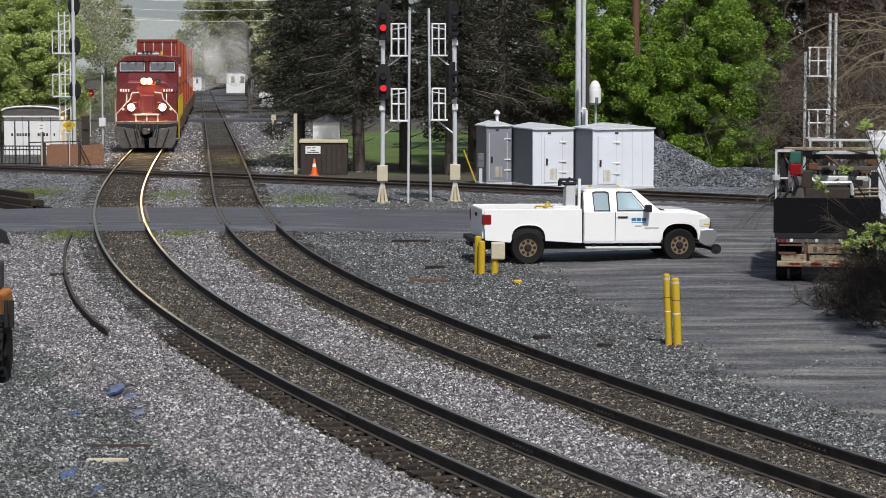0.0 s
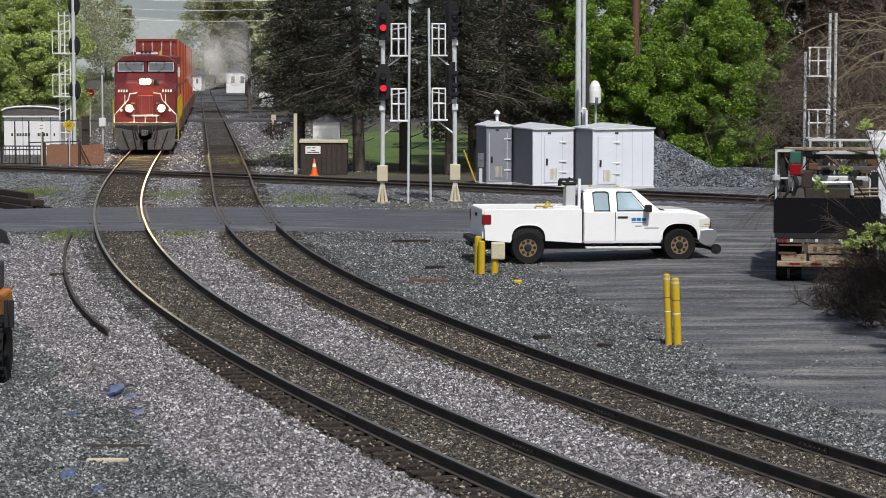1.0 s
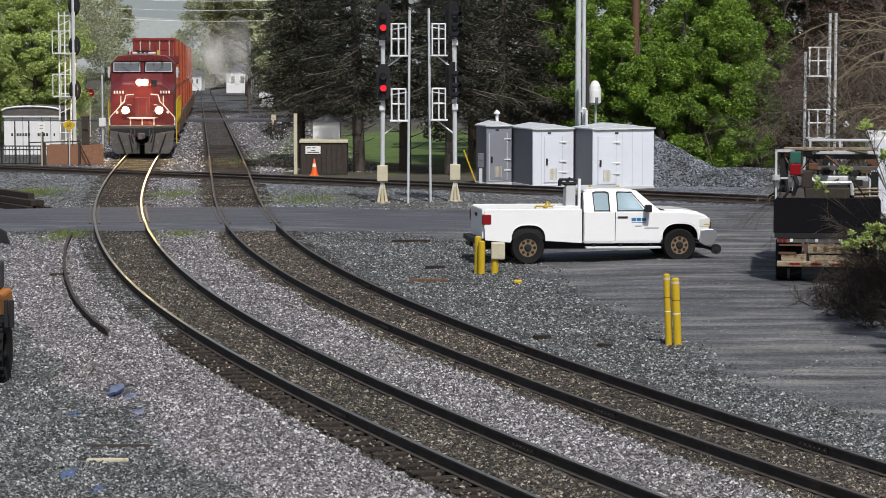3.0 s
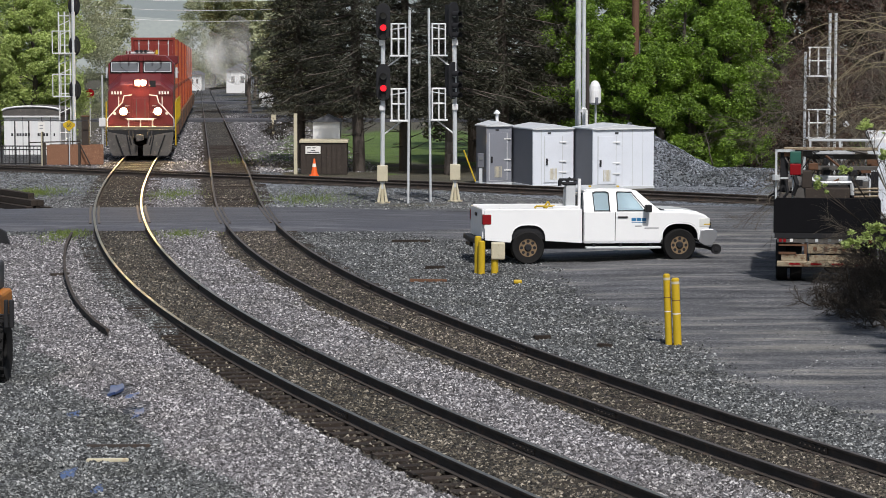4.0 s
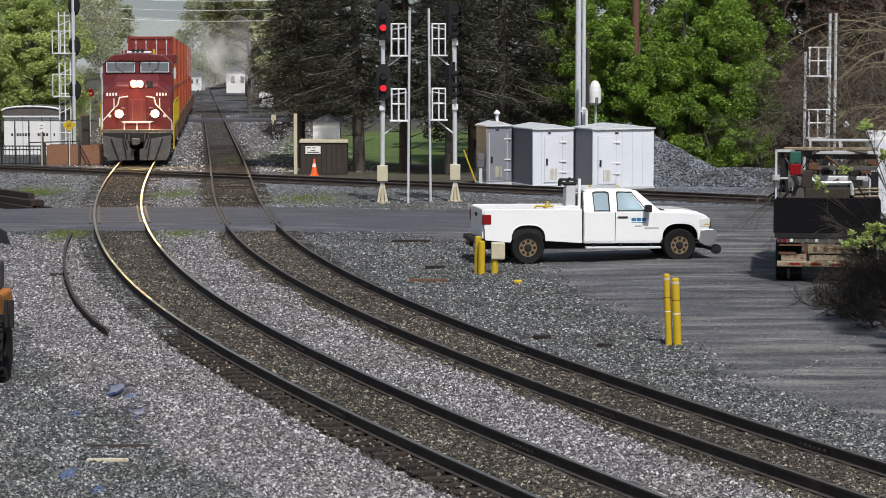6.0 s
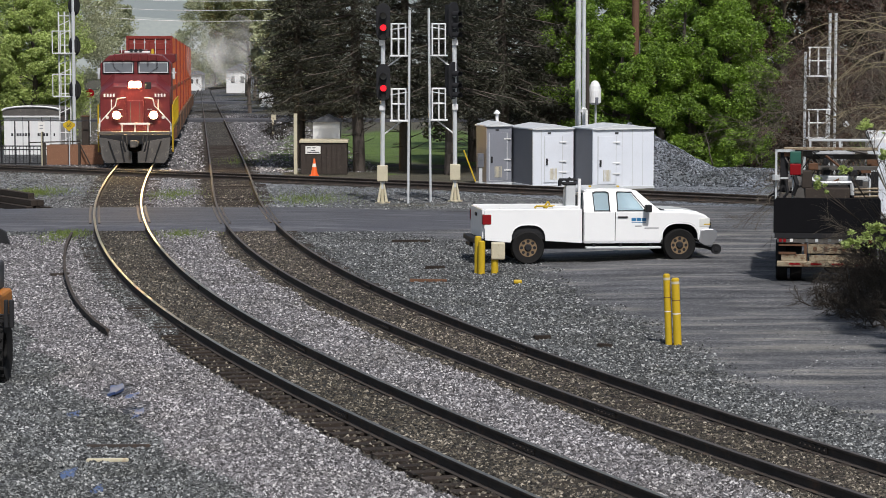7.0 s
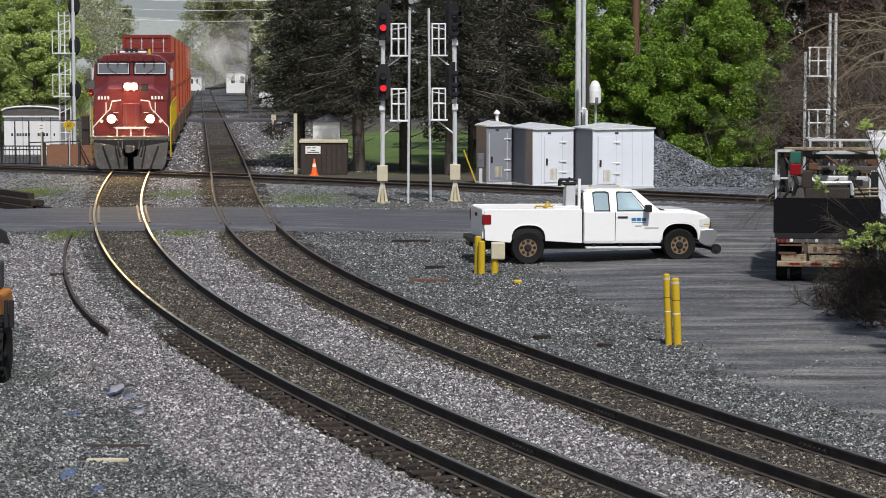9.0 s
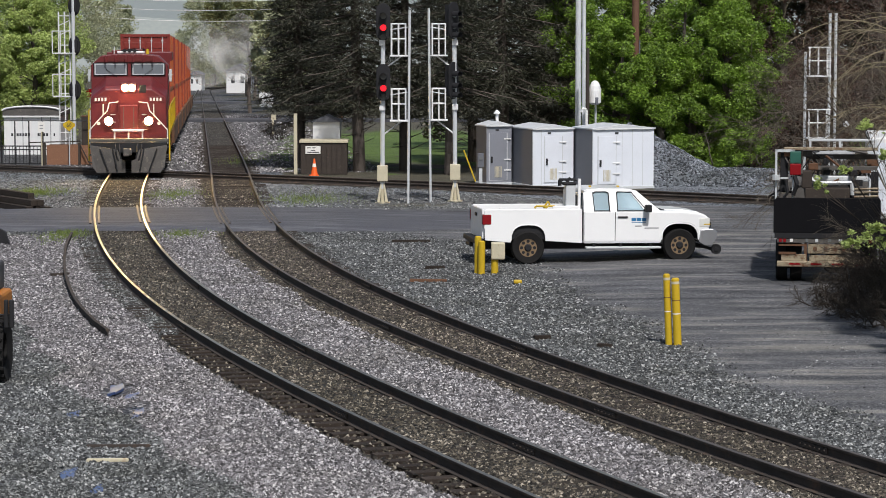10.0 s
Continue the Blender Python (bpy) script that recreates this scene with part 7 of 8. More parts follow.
box(bm, 0.0, 2.4, 0.85, 0.9, 0.04, 0.9)
part("board", bm, CHIPBOARD, cb)
for x in (-0.14, 1.40):
    bm = bmesh.new()
    box(bm, x, x + 0.1, -0.05, 0.05, 0, 1.0)
    part("corner_post", bm, WOOD_OLD, cb)
bm = bmesh.new()
rod(bm, (1.5, -0.05, 0.9), (1.95, -0.06, 0.0), 0.03, 6)
rod(bm, (-0.8, -0.06, 1.02), (1.5, -0.06, 1.08), 0.03, 6)
part("brace", bm, WOOD_OLD, cb)
bx = thing("brown_cabinet", "narrow dark brown steel post cabinet", "cabinet", pose(-16.05, 112.9, ground_z(112.9)))
bm = bmesh.new()
box(bm, 0.0, 0.32, 0, 0.3, 0, 2.15, 0.02)
part("body", bm, WOOD_OLD, bx)
bm = bmesh.new()
box(bm, -0.02, 0.34, -0.02, 0.32, 2.15, 2.2, 0.01)
part("cap", bm, RUST, bx)
sp = thing("speed_sign", "yellow diamond sign with the number 60 on a post", "sign", pose(-16.5, 112.2, ground_z(112.2)))
bm = bmesh.new()
rod(bm, (0, 0.03, 0), (0, 0.03, 2.0), 0.025, 6)
part("post", bm, GALV, sp)
bm = bmesh.new()
prism(bm, [(-0.26, 1.75), (-0.26, 1.86), (0, 2.02), (0.26, 1.86), (0.26, 1.75), (0, 1.52)], "y", -0.012, 0.0)
pt = part("plate", bm, YELLOW, sp)
words("60", 0.22, pose(0, -0.014, 1.79, 90, 0, 0), BLACK_MARK, pt, "digits")
ws = thing("notice_sign", "small white notice plate fixed to the fence", "sign", pose(-17.75, 112.4, ground_z(112.4)))
bm = bmesh.new()
box(bm, -0.14, 0.14, -0.02, 0.0, 1.5, 1.95, 0.005)
part("plate", bm, WHITE_MARK, ws)
bm = bmesh.new()
rod(bm, (0, 0.03, 0), (0, 0.03, 1.9), 0.03, 6)
part("post", bm, CREAM, ws)
for z in (1.62, 1.75):
    bm = bmesh.new()
    box(bm, -0.08, 0.08, -0.026, -0.02, z, z + 0.05)
    part("print_bar", bm, GREY_MARK, ws)
lc = thing("crossing_control_box", "white control box on a thin post beside the far track", "control box", pose(-18.2, 136, ground_z(136)))
bm = bmesh.new()
rod(bm, (0, 0, 0), (0, 0, 3.9), 0.05, 8)
part("post", bm, GALV, lc)
bm = bmesh.new()
box(bm, -0.18, 0.18, -0.15, 0.1, 1.15, 1.6, 0.02)
part("box", bm, WHITE_STEEL, lc)
st = thing("stop_sign", "small red road sign on a grey post", "sign", pose(-21.5, 155, ground_z(155)))
bm = bmesh.new()
rod(bm, (0, 0.03, 0), (0, 0.03, 3.0), 0.03, 6)
part("post", bm, GALV, st)
bm = bmesh.new()
prism(bm, [(0.27 * math.cos(math.pi * (i + 0.5) / 4), 2.7 + 0.27 * math.sin(math.pi * (i + 0.5) / 4)) for i in range(8)], "y", -0.02, 0.0)
part("plate", bm, TAIL_RED, st)


# ---- far side of the valley ----
def far_house(x, y, w, d, h, label, wall=WHITE_STEEL):
    b = thing("house", label, "house", pose(x, y, ground_z(y)), "far houses")
    bm = bmesh.new()
    box(bm, 0, w, 0, d, -0.5, h)
    wl = part("wall", bm, wall, b)
    bm = bmesh.new()
    prism(bm, [(-0.3, h), (w + 0.3, h), (w / 2, h + w * 0.28)], "y", -0.3, d + 0.3)
    part("roof", bm, GREY_SIDE, b)
    for i in range(2):
        bm = bmesh.new()
        box(bm, w * (0.2 + 0.4 * i), w * (0.35 + 0.4 * i), -0.03, 0.0, h * 0.45, h * 0.75)
        part("window", bm, DARK_INSIDE, wl)
    return b


far_house(-42.4, 424, 2.2, 6, 2.6, "small white building far down the line")
far_house(-33.0, 388, 3.6, 8, 3.4, "white house among trees far down the line")
far_house(-28.6, 380, 3.2, 6, 2.6, "low grey shed far down the line", GREY_SIDE)
fs = thing("white_panel_shed", "tall white shed wall half hidden by the evergreen", "shed", pose(-18.9, 262, ground_z(262)))
bm = bmesh.new()
box(bm, 0, 1.3, 0, 3, 0, 2.6)
part("wall", bm, WHITE_STEEL, fs)
bm = bmesh.new()
box(bm, -0.1, 1.4, -0.1, 3.1, 2.6, 2.75)
part("roof", bm, GREY_SIDE, fs)
mp = thing("marker_post", "thin pale marker post beside the far track", "post", pose(-10.7, 160, ground_z(160)))
bm = bmesh.new()
box(bm, -0.06, 0.06, -0.05, 0.05, 0, 1.25)
part("shaft", bm, CREAM, mp)
bm = bmesh.new()
box(bm, -0.1, 0.2, -0.07, -0.05, 0.95, 1.3)
part("plate", bm, CREAM, mp)
for y, w, lb in ((198.5, 2.6, "grey road crossing the tracks far off"), (289, 4.0, "grey road crossing the tracks far off")):
    bm = bmesh.new()
    n = 30
    for i in range(n):
        x0, x1 = -90 + i * 3.2, -90 + (i + 1) * 3.2
        z = float(fall(y)) + 0.015
        vs = [bm.verts.new(p) for p in ((x0, y - w, z - 0.0 + 0.016 * w), (x1, y - w, z + 0.016 * w), (x1, y + w, z - 0.016 * w), (x0, y + w, z - 0.016 * w))]
        bm.faces.new(vs)
        lo_ = [bm.verts.new((q.co.x, q.co.y, q.co.z - 0.35)) for q in vs]
        bm.faces.new((vs[0], lo_[0], lo_[1], vs[1]))
    tagged(part("road_far", bm, ASPHALT), lb, "road", "", "structure")
for i, (z0, z1, x0, x1) in enumerate(((8.6, 7.9, -36, -9), (7.2, 6.2, -36, -12), (9.6, 9.2, -36, -10), (7.9, 7.2, -36, -12))):
    cb_ = thing("overhead_cable", "thin pale cable strung across the line", "cable", None, "cables")
    bm = bmesh.new()
    pts = [(x0 + (x1 - x0) * k / 8, 205 + 3 * i, z0 + (z1 - z0) * k / 8 - 0.5 * math.sin(math.pi * k / 8)) for k in range(9)]
    pipe(bm, pts, 0.022, 5)
    part("strand", bm, WHITE_STEEL, cb_)
for x in (-37.5, -8.4):
    cp = thing("cable_pole", "wooden pole carrying cables over the tracks", "utility pole", pose(x, 209, ground_z(209)), "cable poles")
    bm = bmesh.new()
    rod(bm, (0, 0, 0), (0, 0, 13), 0.16, 10, 0.12)
    box(bm, -1.6, 1.6, -6.0, 6.0, 11.0, 11.1)
    part("shaft", bm, BROWN_POLE, cp)


def build_hill():
    """The wooded hillside far beyond, its haze put into a pale colour."""
    vs, fs = [], []
    n = 90
    for i in range(n + 1):
        a = -62 + 124 * i / n
        r = 1150
        x, y = r * math.sin(math.radians(a)), r * math.cos(math.radians(a))
        h = 26 + 10 * noise.noise((a * 0.11, 0, 0)) + 5 * noise.noise((a * 0.5, 3, 0))
        vs += [(x, y, -45), (x * 1.05, y * 1.05, h * 0.35), (x * 1.25, y * 1.25, h * 1.5)]
    for i in range(n):
        for k in range(2):
            a = i * 3 + k
            fs.append((a, a + 3, a + 4, a + 1))
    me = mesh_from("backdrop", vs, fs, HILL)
    tagged(new("backdrop", me), "wooded hillside far away, coloured pale for haze", "hill", "", "structure")


build_hill()


# ---- bare brush and trees at the edge of the lot ----
def twigs(bm, rng, p, d, ln, r, depth, droop=0.05, spread=0.5):
    n = 4
    q = Vector(p)
    d = Vector(d).normalized()
    for i in range(n):
        e = q + d * ln / n
        rod(bm, q, e, r * (1 - 0.15 * i), 3 if r < 0.02 else 5, r * (1 - 0.15 * (i + 1)), caps=False)
        q = e
        d = (d + Vector((rng.gauss(0, 0.16), rng.gauss(0, 0.16), rng.gauss(0, 0.16) - droop))).normalized()
        if depth > 0 and i > 0:
            for _ in range(rng.choice((1, 1, 2, 2))):
                e2 = (d + Vector((rng.gauss(0, spread), rng.gauss(0, spread), rng.gauss(0, spread)))).normalized()
                twigs(bm, rng, q, e2, ln * rng.uniform(0.45, 0.75), r * 0.55, depth - 1, droop, spread)


def bare_tree(x, y, h, seed, lean, label, r=0.09, droop=0.05, stems=4, depth=3, mat=TWIG, leaf=None):
    rng = random.Random(seed)
    t = thing("bare_tree", label, "tree", pose(x, y, ground_z(y) - 0.05), "bare trees")
    for i in range(stems):
        bm = bmesh.new()
        d = Vector((lean[0] + rng.gauss(0, 0.35), lean[1] + rng.gauss(0, 0.25), 1.0))
        twigs(bm, rng, (rng.gauss(0, 0.2), rng.gauss(0, 0.2), 0), d, h * rng.uniform(0.7, 1.05), r, depth, droop)
        part("stem", bm, mat, t)
    if leaf:
        cl = [((rng.gauss(0, h * 0.16), rng.gauss(0, h * 0.12), h * rng.uniform(0.25, 0.95)), rng.uniform(0.2, 0.5)) for _ in range(34)]
        v, f = leaf_cloud(rng, cl, 60, 0.05, 1.0)
        share("foliage", mesh_from("foliage", v, f, leaf), t)
    return t


def arching_tree(x, y, h, reach, n, seed, label):
    """A leafless tree with long boughs that arch over and hang, with side shoots."""
    rng = random.Random(seed)
    t = thing("bare_tree", label, "tree", pose(x, y, ground_z(y) - 0.05), "bare trees")
    bm = bmesh.new()
    pts = [Vector((rng.gauss(0, 0.05) * k, rng.gauss(0, 0.05) * k, h * 0.8 * k / 5)) for k in range(6)]
    for k in range(5):
        rod(bm, pts[k], pts[k + 1], 0.13 - 0.018 * k, 8, 0.112 - 0.018 * k, caps=False)
    part("trunk", bm, BARK, t)
    for i in range(n):
        bm = bmesh.new()
        p = pts[2].lerp(pts[5], rng.random())
        a = math.pi + rng.gauss(0, 0.55)
        d = Vector((math.cos(a), math.sin(a), rng.uniform(0.1, 1.0))).normalized()
        ln, r = reach * rng.uniform(0.6, 1.15), rng.uniform(0.018, 0.032)
        for k in range(12):
            e = p + d * ln / 12
            rod(bm, p, e, r, 5, r * 0.9, caps=False)
            r *= 0.9
            if k > 2:
                q, w = e, (d + Vector((rng.gauss(0, 0.5), rng.gauss(0, 0.4), rng.gauss(0.1, 0.5)))).normalized()
                for _ in range(4):
                    q2 = q + w * ln * 0.055
                    rod(bm, q, q2, r * 0.5, 3, r * 0.4, caps=False)
                    q = q2
                    w = (w + Vector((rng.gauss(0, 0.15), rng.gauss(0, 0.15), -0.16))).normalized()
            p = e
            d = (d + Vector((rng.gauss(0, 0.07), rng.gauss(0, 0.07), -0.13))).normalized()
        part("bough", bm, TWIG_PALE, t)
    return t


TWIG_PALE = paint("pale_twig", (0.20, 0.165, 0.10), 0.8, 0, 0.3, 4, 30, 0.2)
arching_tree(14.9, 80, 8.5, 4.2, 16, 151, "leafless tree with long pale arching boughs beside the lot")
arching_tree(13.6, 71, 7.0, 3.2, 10, 152, "leafless tree with long pale arching boughs beside the lot")

van = thing("box_van", "white box van parked behind the work truck, half hidden by branches", "van", pose(11.75, 70.0, -0.15, 0, 0, -8))
bm = bmesh.new()
box(bm, 0, 2.0, 0, 4.6, 0.75, 3.0, 0.05)
part("body", bm, WHITE_STEEL, van)
for x in (0.0, 1.92):
    bm = bmesh.new()
    box(bm, x, x + 0.08, -0.03, 0.03, 0.75, 2.98, 0.01)
    part("corner_trim", bm, GALV, van)
for x in (0.1, 1.01):
    bm = bmesh.new()
    box(bm, x, x + 0.88, -0.025, 0.0, 0.85, 2.85, 0.01)
    part("door", bm, BUNGALOW_ALU, van)
bm = bmesh.new()
box(bm, 0.0, 2.0, -0.15, 0.05, 0.5, 0.68, 0.02)
part("rear_bumper", bm, BLACK_MATT, van)
bm = bmesh.new()
prism(bm, [(4.6, 0.6), (4.6, 2.3), (5.4, 2.2), (5.9, 1.5), (6.5, 1.35), (6.55, 0.6)], "x", 0.1, 1.9, 0.05)
part("cab", bm, WHITE_PAINT, van)
for x in (0.12, 1.88):
    for y in (1.0, 5.7):
        bm = bmesh.new()
        wheel_mesh(bm, 0.4, 0.24, 0.22, "x")
        rod(bm, (-0.05, 0, 0), (0.05, 0, 0), 0.23, 16)
        part("wheel", bm, RUBBER, van).matrix_basis = pose(x, y, 0.38)

# unseen from the eye; placed here to shade the work truck and brush
SHADE = "broad tree in early leaf shading the edge of the lot"
for i, (x, y, h) in enumerate(((11.7, 46.0, 12), (12.6, 50.5, 12), (13.8, 55.5, 11.5))):
    broadleaf(x, y, h, 5.2, LEAF_OLIVE, 130 + i, SHADE, 80, 300, 0.13, 0.3, 0.2, True)


def sapling(x, y, seed, tufts, label):
    """Thin stems that end in tufts of fresh leaves."""
    rng = random.Random(seed)
    t = thing("sapling", label, "tree", pose(x, y, ground_z(y) - 0.03), "saplings")
    for dx, dy, z, r in tufts:
        bm = bmesh.new()
        mid = Vector((dx * 0.3, dy * 0.3, z * 0.55))
        end = Vector((dx, dy, z))
        rod(bm, (0, 0, 0), mid, 0.02, 5, 0.014, caps=False)
        rod(bm, mid, end, 0.014, 5, 0.006, caps=False)
        for _ in range(7):
            rod(bm, mid.lerp(end, rng.uniform(0.3, 0.9)), end + Vector((rng.gauss(0, r * 0.7), rng.gauss(0, r * 0.5), rng.gauss(0, r * 0.5))), 0.006, 4, 0.003, caps=False)
        part("stem", bm, BRUSH, t)
    v, f = leaf_cloud(rng, [((dx + rng.gauss(0, r * 0.5), dy + rng.gauss(0, r * 0.4), z + rng.gauss(0, r * 0.35)), r * rng.uniform(0.3, 0.6)) for dx, dy, z, r in tufts for _ in range(9)], 38, 0.038, 1.0, 0.3, True)
    share("foliage", mesh_from("foliage", v, f, LEAF_LIME), t)
    return t


sapling(9.6, 54.4, 141, ((-0.6, 0, 1.62, 0.26), (-0.25, 0.1, 1.85, 0.24), (-0.9, 0.1, 1.45, 0.2), (0.05, 0, 1.4, 0.25)), "young shrub with a tuft of bright green leaves in the brush")
sapling(10.4, 57.2, 142, ((-1.9, 0.2, 2.55, 0.16), (-1.3, 0.1, 2.9, 0.16), (-0.5, 0, 3.3, 0.2), (-0.9, 0, 3.9, 0.18)), "thin budding sapling leaning over the work truck")
bare_tree(-9.9, 150, 0.9, 208, (0, 0), "low bare shrub beside the far track", 0.03, 0.02, 10, 3, BRUSH)
AR = "bare arching tree in early spring beside the lot"
bare_tree(16.2, 84, 4.6, 201, (-0.45, 0), AR, 0.05, 0.07, 3, 4)
bare_tree(14.6, 78, 4.0, 202, (-0.35, 0), AR, 0.04, 0.08, 3, 4)
bare_tree(17.5, 92, 5.2, 203, (-0.25, 0), "bare tree with thin reddish twigs", 0.05, 0.04, 3, 4, TWIG_RED)
bare_tree(14.6, 99, 3.4, 204, (0, 0), "bare tree with thin reddish twigs", 0.045, 0.03, 4, 4, TWIG_RED)
bare_tree(13.0, 72, 3.3, 205, (-0.2, 0), "thin tree just coming into leaf beside the truck", 0.035, 0.06, 3, 4, TWIG, LEAF_GREEN)
bare_tree(11.4, 57.4, 2.3, 206, (-0.55, 0), "thin budding tree hanging over the work truck", 0.022, 0.07, 3, 4, TWIG, LEAF_GREEN)
bare_tree(12.4, 66.0, 3.4, 207, (-0.4, 0), AR, 0.03, 0.07, 3, 4)
for i, (x, y, h, ln) in enumerate(((9.9, 56.3, 0.85, -0.6), (10.3, 55.3, 1.0, -0.7), (9.4, 54.2, 0.55, -0.8), (9.9, 53.0, 0.7, -0.7), (10.6, 57.2, 1.3, -0.4), (10.2, 54.0, 0.9, -0.5), (9.1, 55.4, 0.45, -0.9), (9.5, 56.6, 0.6, -0.3), (8.7, 53.2, 0.4, -0.8), (9.2, 51.6, 0.5, -0.7), (8.3, 55.0, 0.35, -0.9))):
    bare_tree(x, y, h * 1.3, 220 + i, (ln, -0.1), "tangled bare brush at the edge of the lot", 0.022, 0.09, 8, 3, BRUSH, LEAF_GREEN if i in (1, 4) else None)


# ---- loose stones and grass tufts ----
def build_stones():
    """Loose stones on the ballast, paler where it is fresh, dark with dirt between the rails."""
    rng = np.random.RandomState(17)
    n = 720000
    y = 27 + 83 * rng.rand(n) ** 1.3
    x = (rng.rand(n) * 2 - 1) * 0.178 * y
    dA, dB = offsets(LINE_A, x, y), offsets(LINE_B, x, y)
    wob = 0.5 * wave(x, y, 1.1, 3) + 0.35 * wave(x, y, 3.7, 4)
    lx = np.interp(-y, [-p[1] for p in LOT_EDGE], [p[0] for p in LOT_EDGE])
    paved = (x - lx + 0.8 * wob > 0.5) & (y < 84)
    bare = (x - lx + 0.8 * wob > rng.normal(0.0, 0.45, n)) & (y < 84) & (rng.rand(n) < 0.88)
    bare |= (y > 75.2) & (y < 84.2)
    bare |= (y > 84) & ((x > 3.2 + (90 - y) * 0.9) | (y > 96) & (x > -7))
    bare |= (abs(abs(dA) - 0.7535) < 0.11) | (abs(abs(dB) - 0.7535) < 0.11)
    tie_end = (dA > -1.45) & (dA < -0.7) & (y < 50 + 4 * wob)
    bare |= tie_end & (rng.rand(n) < 0.8)
    bare |= np.hypot((x + 5.5) / 0.26, (y - 42.6) / 0.7) < 1 + 0.6 * wob
    bare |= np.hypot((x + 4.95) / 0.22, (y - 40.5) / 0.6) < 1 + 0.6 * wob
    between = (dA > 0.8) & (dB < -1.1 - 0.45 * wob)
    left = (dA < -1.35) & (dA > -3.9 - 1.1 * wob) & (y < 74)
    dirty = (abs(dA) < 0.75) | (abs(dB) < 0.75) | ((dB < -0.75) & (dB > -1.2 - 0.45 * wob)) | tie_end
    fresh = (between | left) & ~dirty
    z = -0.195 + fall(y) + 0.018 * wave(x, y, 2.3, 8) + 0.012 * wave(x, y, 7.0, 9)
    z += 0.015 * (smooth(0.70, 0.62, abs(dA)) + smooth(0.70, 0.62, abs(dB))) * (y < 75)
    z += 0.03 * smooth(0.8, 1.2, dA) * smooth(-0.8, -1.4, dB) * (y < 76)
    thin = rng.rand(n)
    limit = {"fresh": 0.72, "yard": 0.62, "dirty": 0.6}
    for name, keep, mat, lab in (("fresh", fresh, STONE_FRESH, "clean pale ballast stones between and beside the tracks"), ("dirty", dirty & ~fresh, STONE_DIRTY, "dirty brown ballast stones between the rails"), ("yard", ~fresh & ~dirty, STONE, "grey crushed stones lying over the yard")):
        k = keep & ~bare & (thin < limit[name])
        px, py, pz = x[k], y[k], z[k]
        m = len(px)
        r = rng.uniform(0.015, 0.041, m) * np.where(paved[k], 0.55, 1.0)
        a = rng.uniform(0, 6.28, m)
        v = np.zeros((m, 5, 3))
        for c in range(4):
            q = r * rng.uniform(0.6, 1.3, m)
            v[:, c, 0] = px + np.cos(a + c * 1.57) * q
            v[:, c, 1] = py + np.sin(a + c * 1.57) * q
            v[:, c, 2] = pz - 0.008 + rng.uniform(-0.2, 0.75, m) * r
        v[:, 4, 0] = px + rng.normal(0, 0.25, m) * r
        v[:, 4, 1] = py + rng.normal(0, 0.25, m) * r
        v[:, 4, 2] = pz + r * rng.uniform(0.6, 1.15, m)
        b = (np.arange(m) * 5)[:, None]
        f = np.concatenate([b + np.array(t) for t in ((0, 1, 4), (1, 2, 4), (2, 3, 4), (3, 0, 4))])
        ob = new("ballast_stones", mesh_from("ballast_stones", v.reshape(-1, 3).tolist(), f.tolist(), mat))
        tagged(ob, lab, "ballast", "", "stuff")


build_stones()


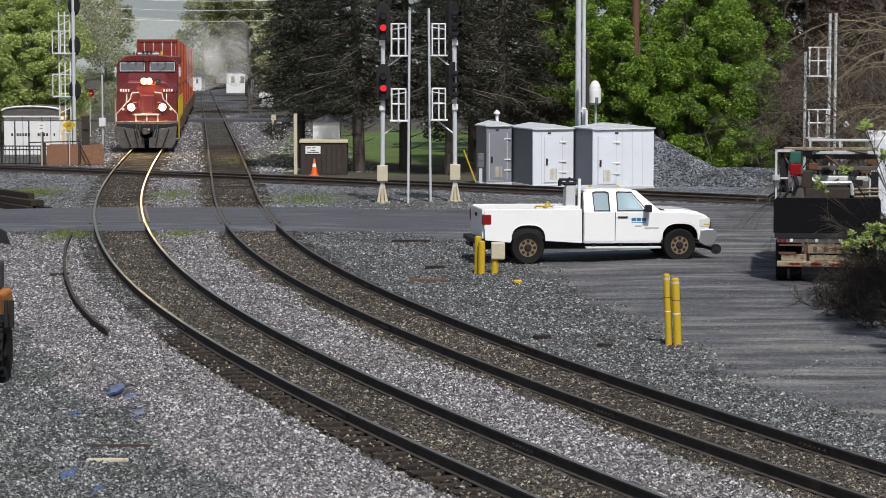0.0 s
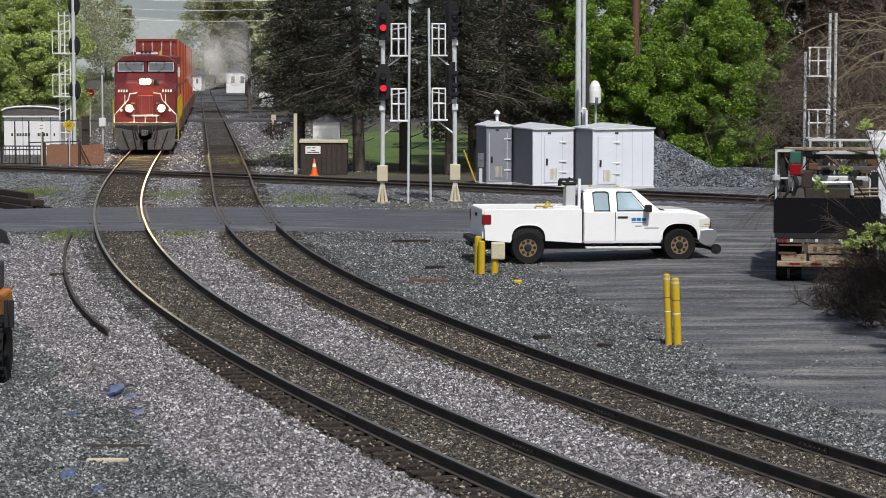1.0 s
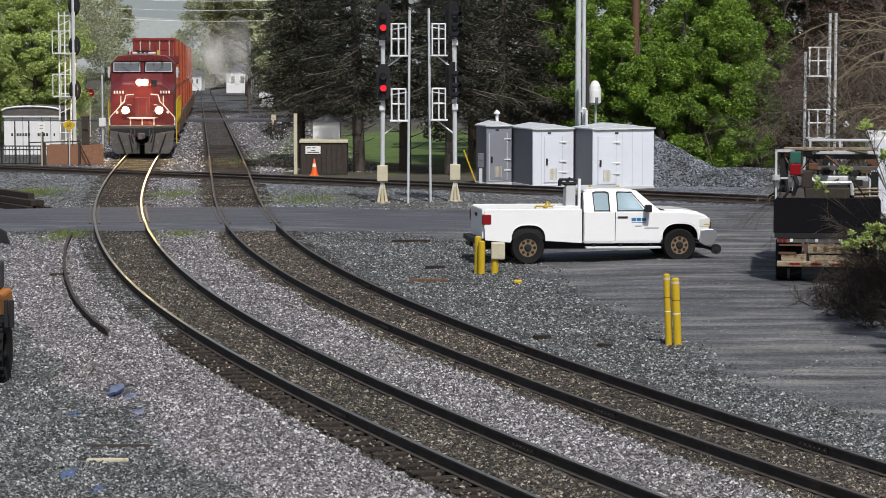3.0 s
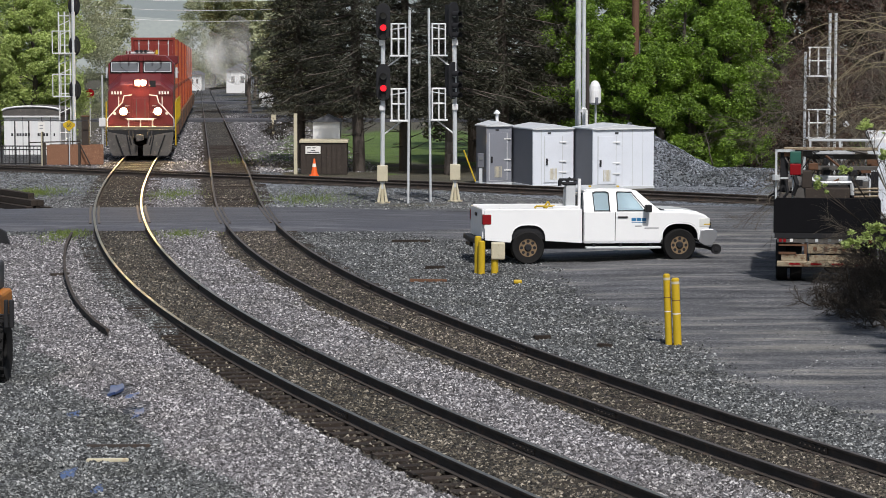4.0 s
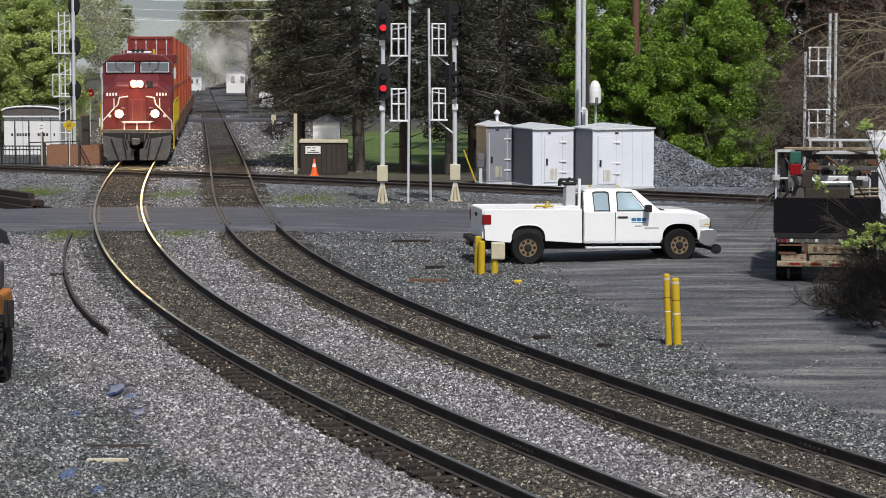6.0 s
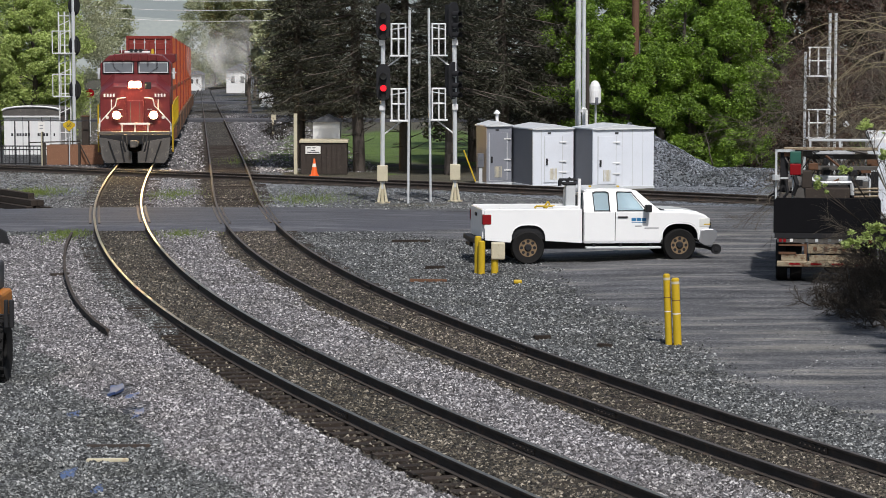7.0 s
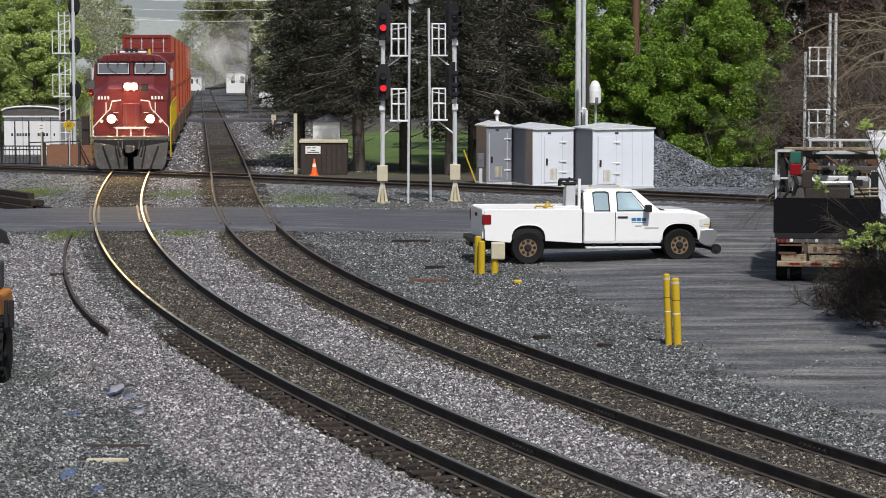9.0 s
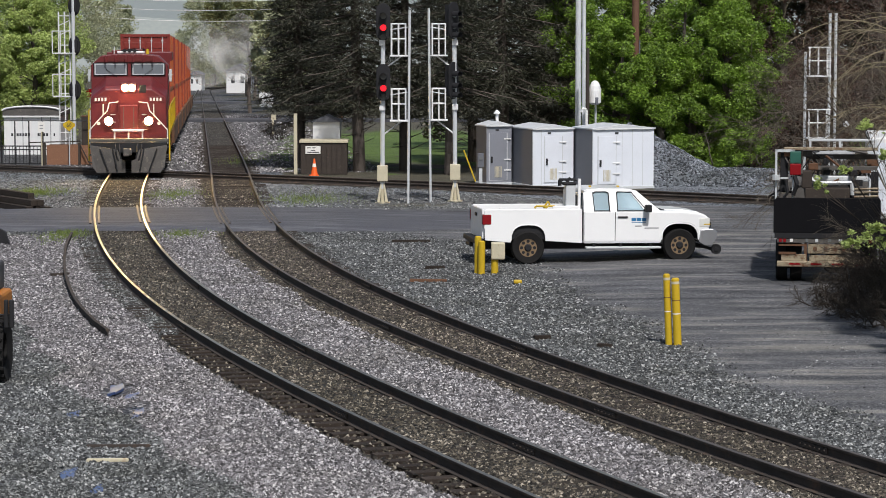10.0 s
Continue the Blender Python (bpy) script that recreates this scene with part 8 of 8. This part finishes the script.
def build_far_stones():
    rng = random.Random(31)
    v, f = [], []
    for _ in range(17000):
        y = 106 + 115 * rng.random() ** 1.4
        off = rng.uniform(-8.2, 6.5)
        x = -10.29 - 0.0964 * (y - 120) + off
        if min(abs(off), abs(off + 3.9)) < 1.0 or abs(off - 0) < 1.0 or 195 < y < 202:
            continue
        add_stone(v, f, rng, x, y, ground_z(y) - 0.01, rng.uniform(0.03, 0.075))
    tagged(new("ballast_stones", mesh_from("ballast_stones", v, f, STONE_FRESH)), "pale ballast stones beside the far tracks", "ballast", "", "stuff")


build_far_stones()


def build_grass():
    rng = random.Random(23)
    v, f = [], []
    for gx, gy, rx, ry, n in ((-14.9, 92.6, 1.0, 2.0, 1500), (-11.0, 74.0, 0.5, 1.6, 900), (-9.8, 91.5, 0.7, 2.2, 900), (-7.6, 74.0, 0.6, 1.3, 800), (-4.7, 89.0, 1.3, 2.6, 1000), (-9.0, 118, 1.4, 5, 500), (11.5, 101.5, 4, 2.5, 900)):
        for _ in range(n):
            x, y = rng.gauss(gx, rx * 0.65), rng.gauss(gy, ry * 0.65)
            h, a = rng.uniform(0.04, 0.15), rng.uniform(0, 6.28)
            z = ground_z(y)
            dx, dy = math.cos(a) * 0.012, math.sin(a) * 0.012
            k = len(v)
            v += [(x - dx, y - dy, z - 0.02), (x + dx, y + dy, z - 0.02), (x + rng.gauss(0, 0.05), y + rng.gauss(0, 0.05), z + h)]
            f.append((k, k + 1, k + 2))
    tagged(new("grass_tufts", mesh_from("grass_tufts", v, f, GRASS_BLADES)), "tufts of green grass in the ballast", "grass", "", "stuff")


build_grass()


# ---- what moves ----
def motions():
    (t0, s0), (t1, s1) = TRAIN_STATIONS
    for ob, (back, up) in TRAIN:
        rows = []
        for i in range(11):
            t = t0 + (t1 - t0) * i / 10
            s = s0 + (s1 - s0) * i / 10
            x, y, h = on_line(LINE_A, s - back)
            grade = math.atan(float(fall(y + 1) - fall(y)))
            rows.append((t, Matrix.Translation((x, y, float(fall(y)) + 0.006)) @ Euler((grade, 0, h + math.pi / 2)).to_matrix().to_4x4() @ Matrix.Translation((0, 0, up))))
        walk(ob, rows)
    # the exhaust drifts slowly to one side and up
    for ob, (x, y, z) in PUFFS:
        walk(ob, [(0.0, pose(x, y, z)), (5.0, pose(x + 0.35, y - 0.4, z + 0.18, 0, 0, 6)), (10.0, pose(x + 0.7, y - 0.8, z + 0.36, 0, 0, 12))])


motions()
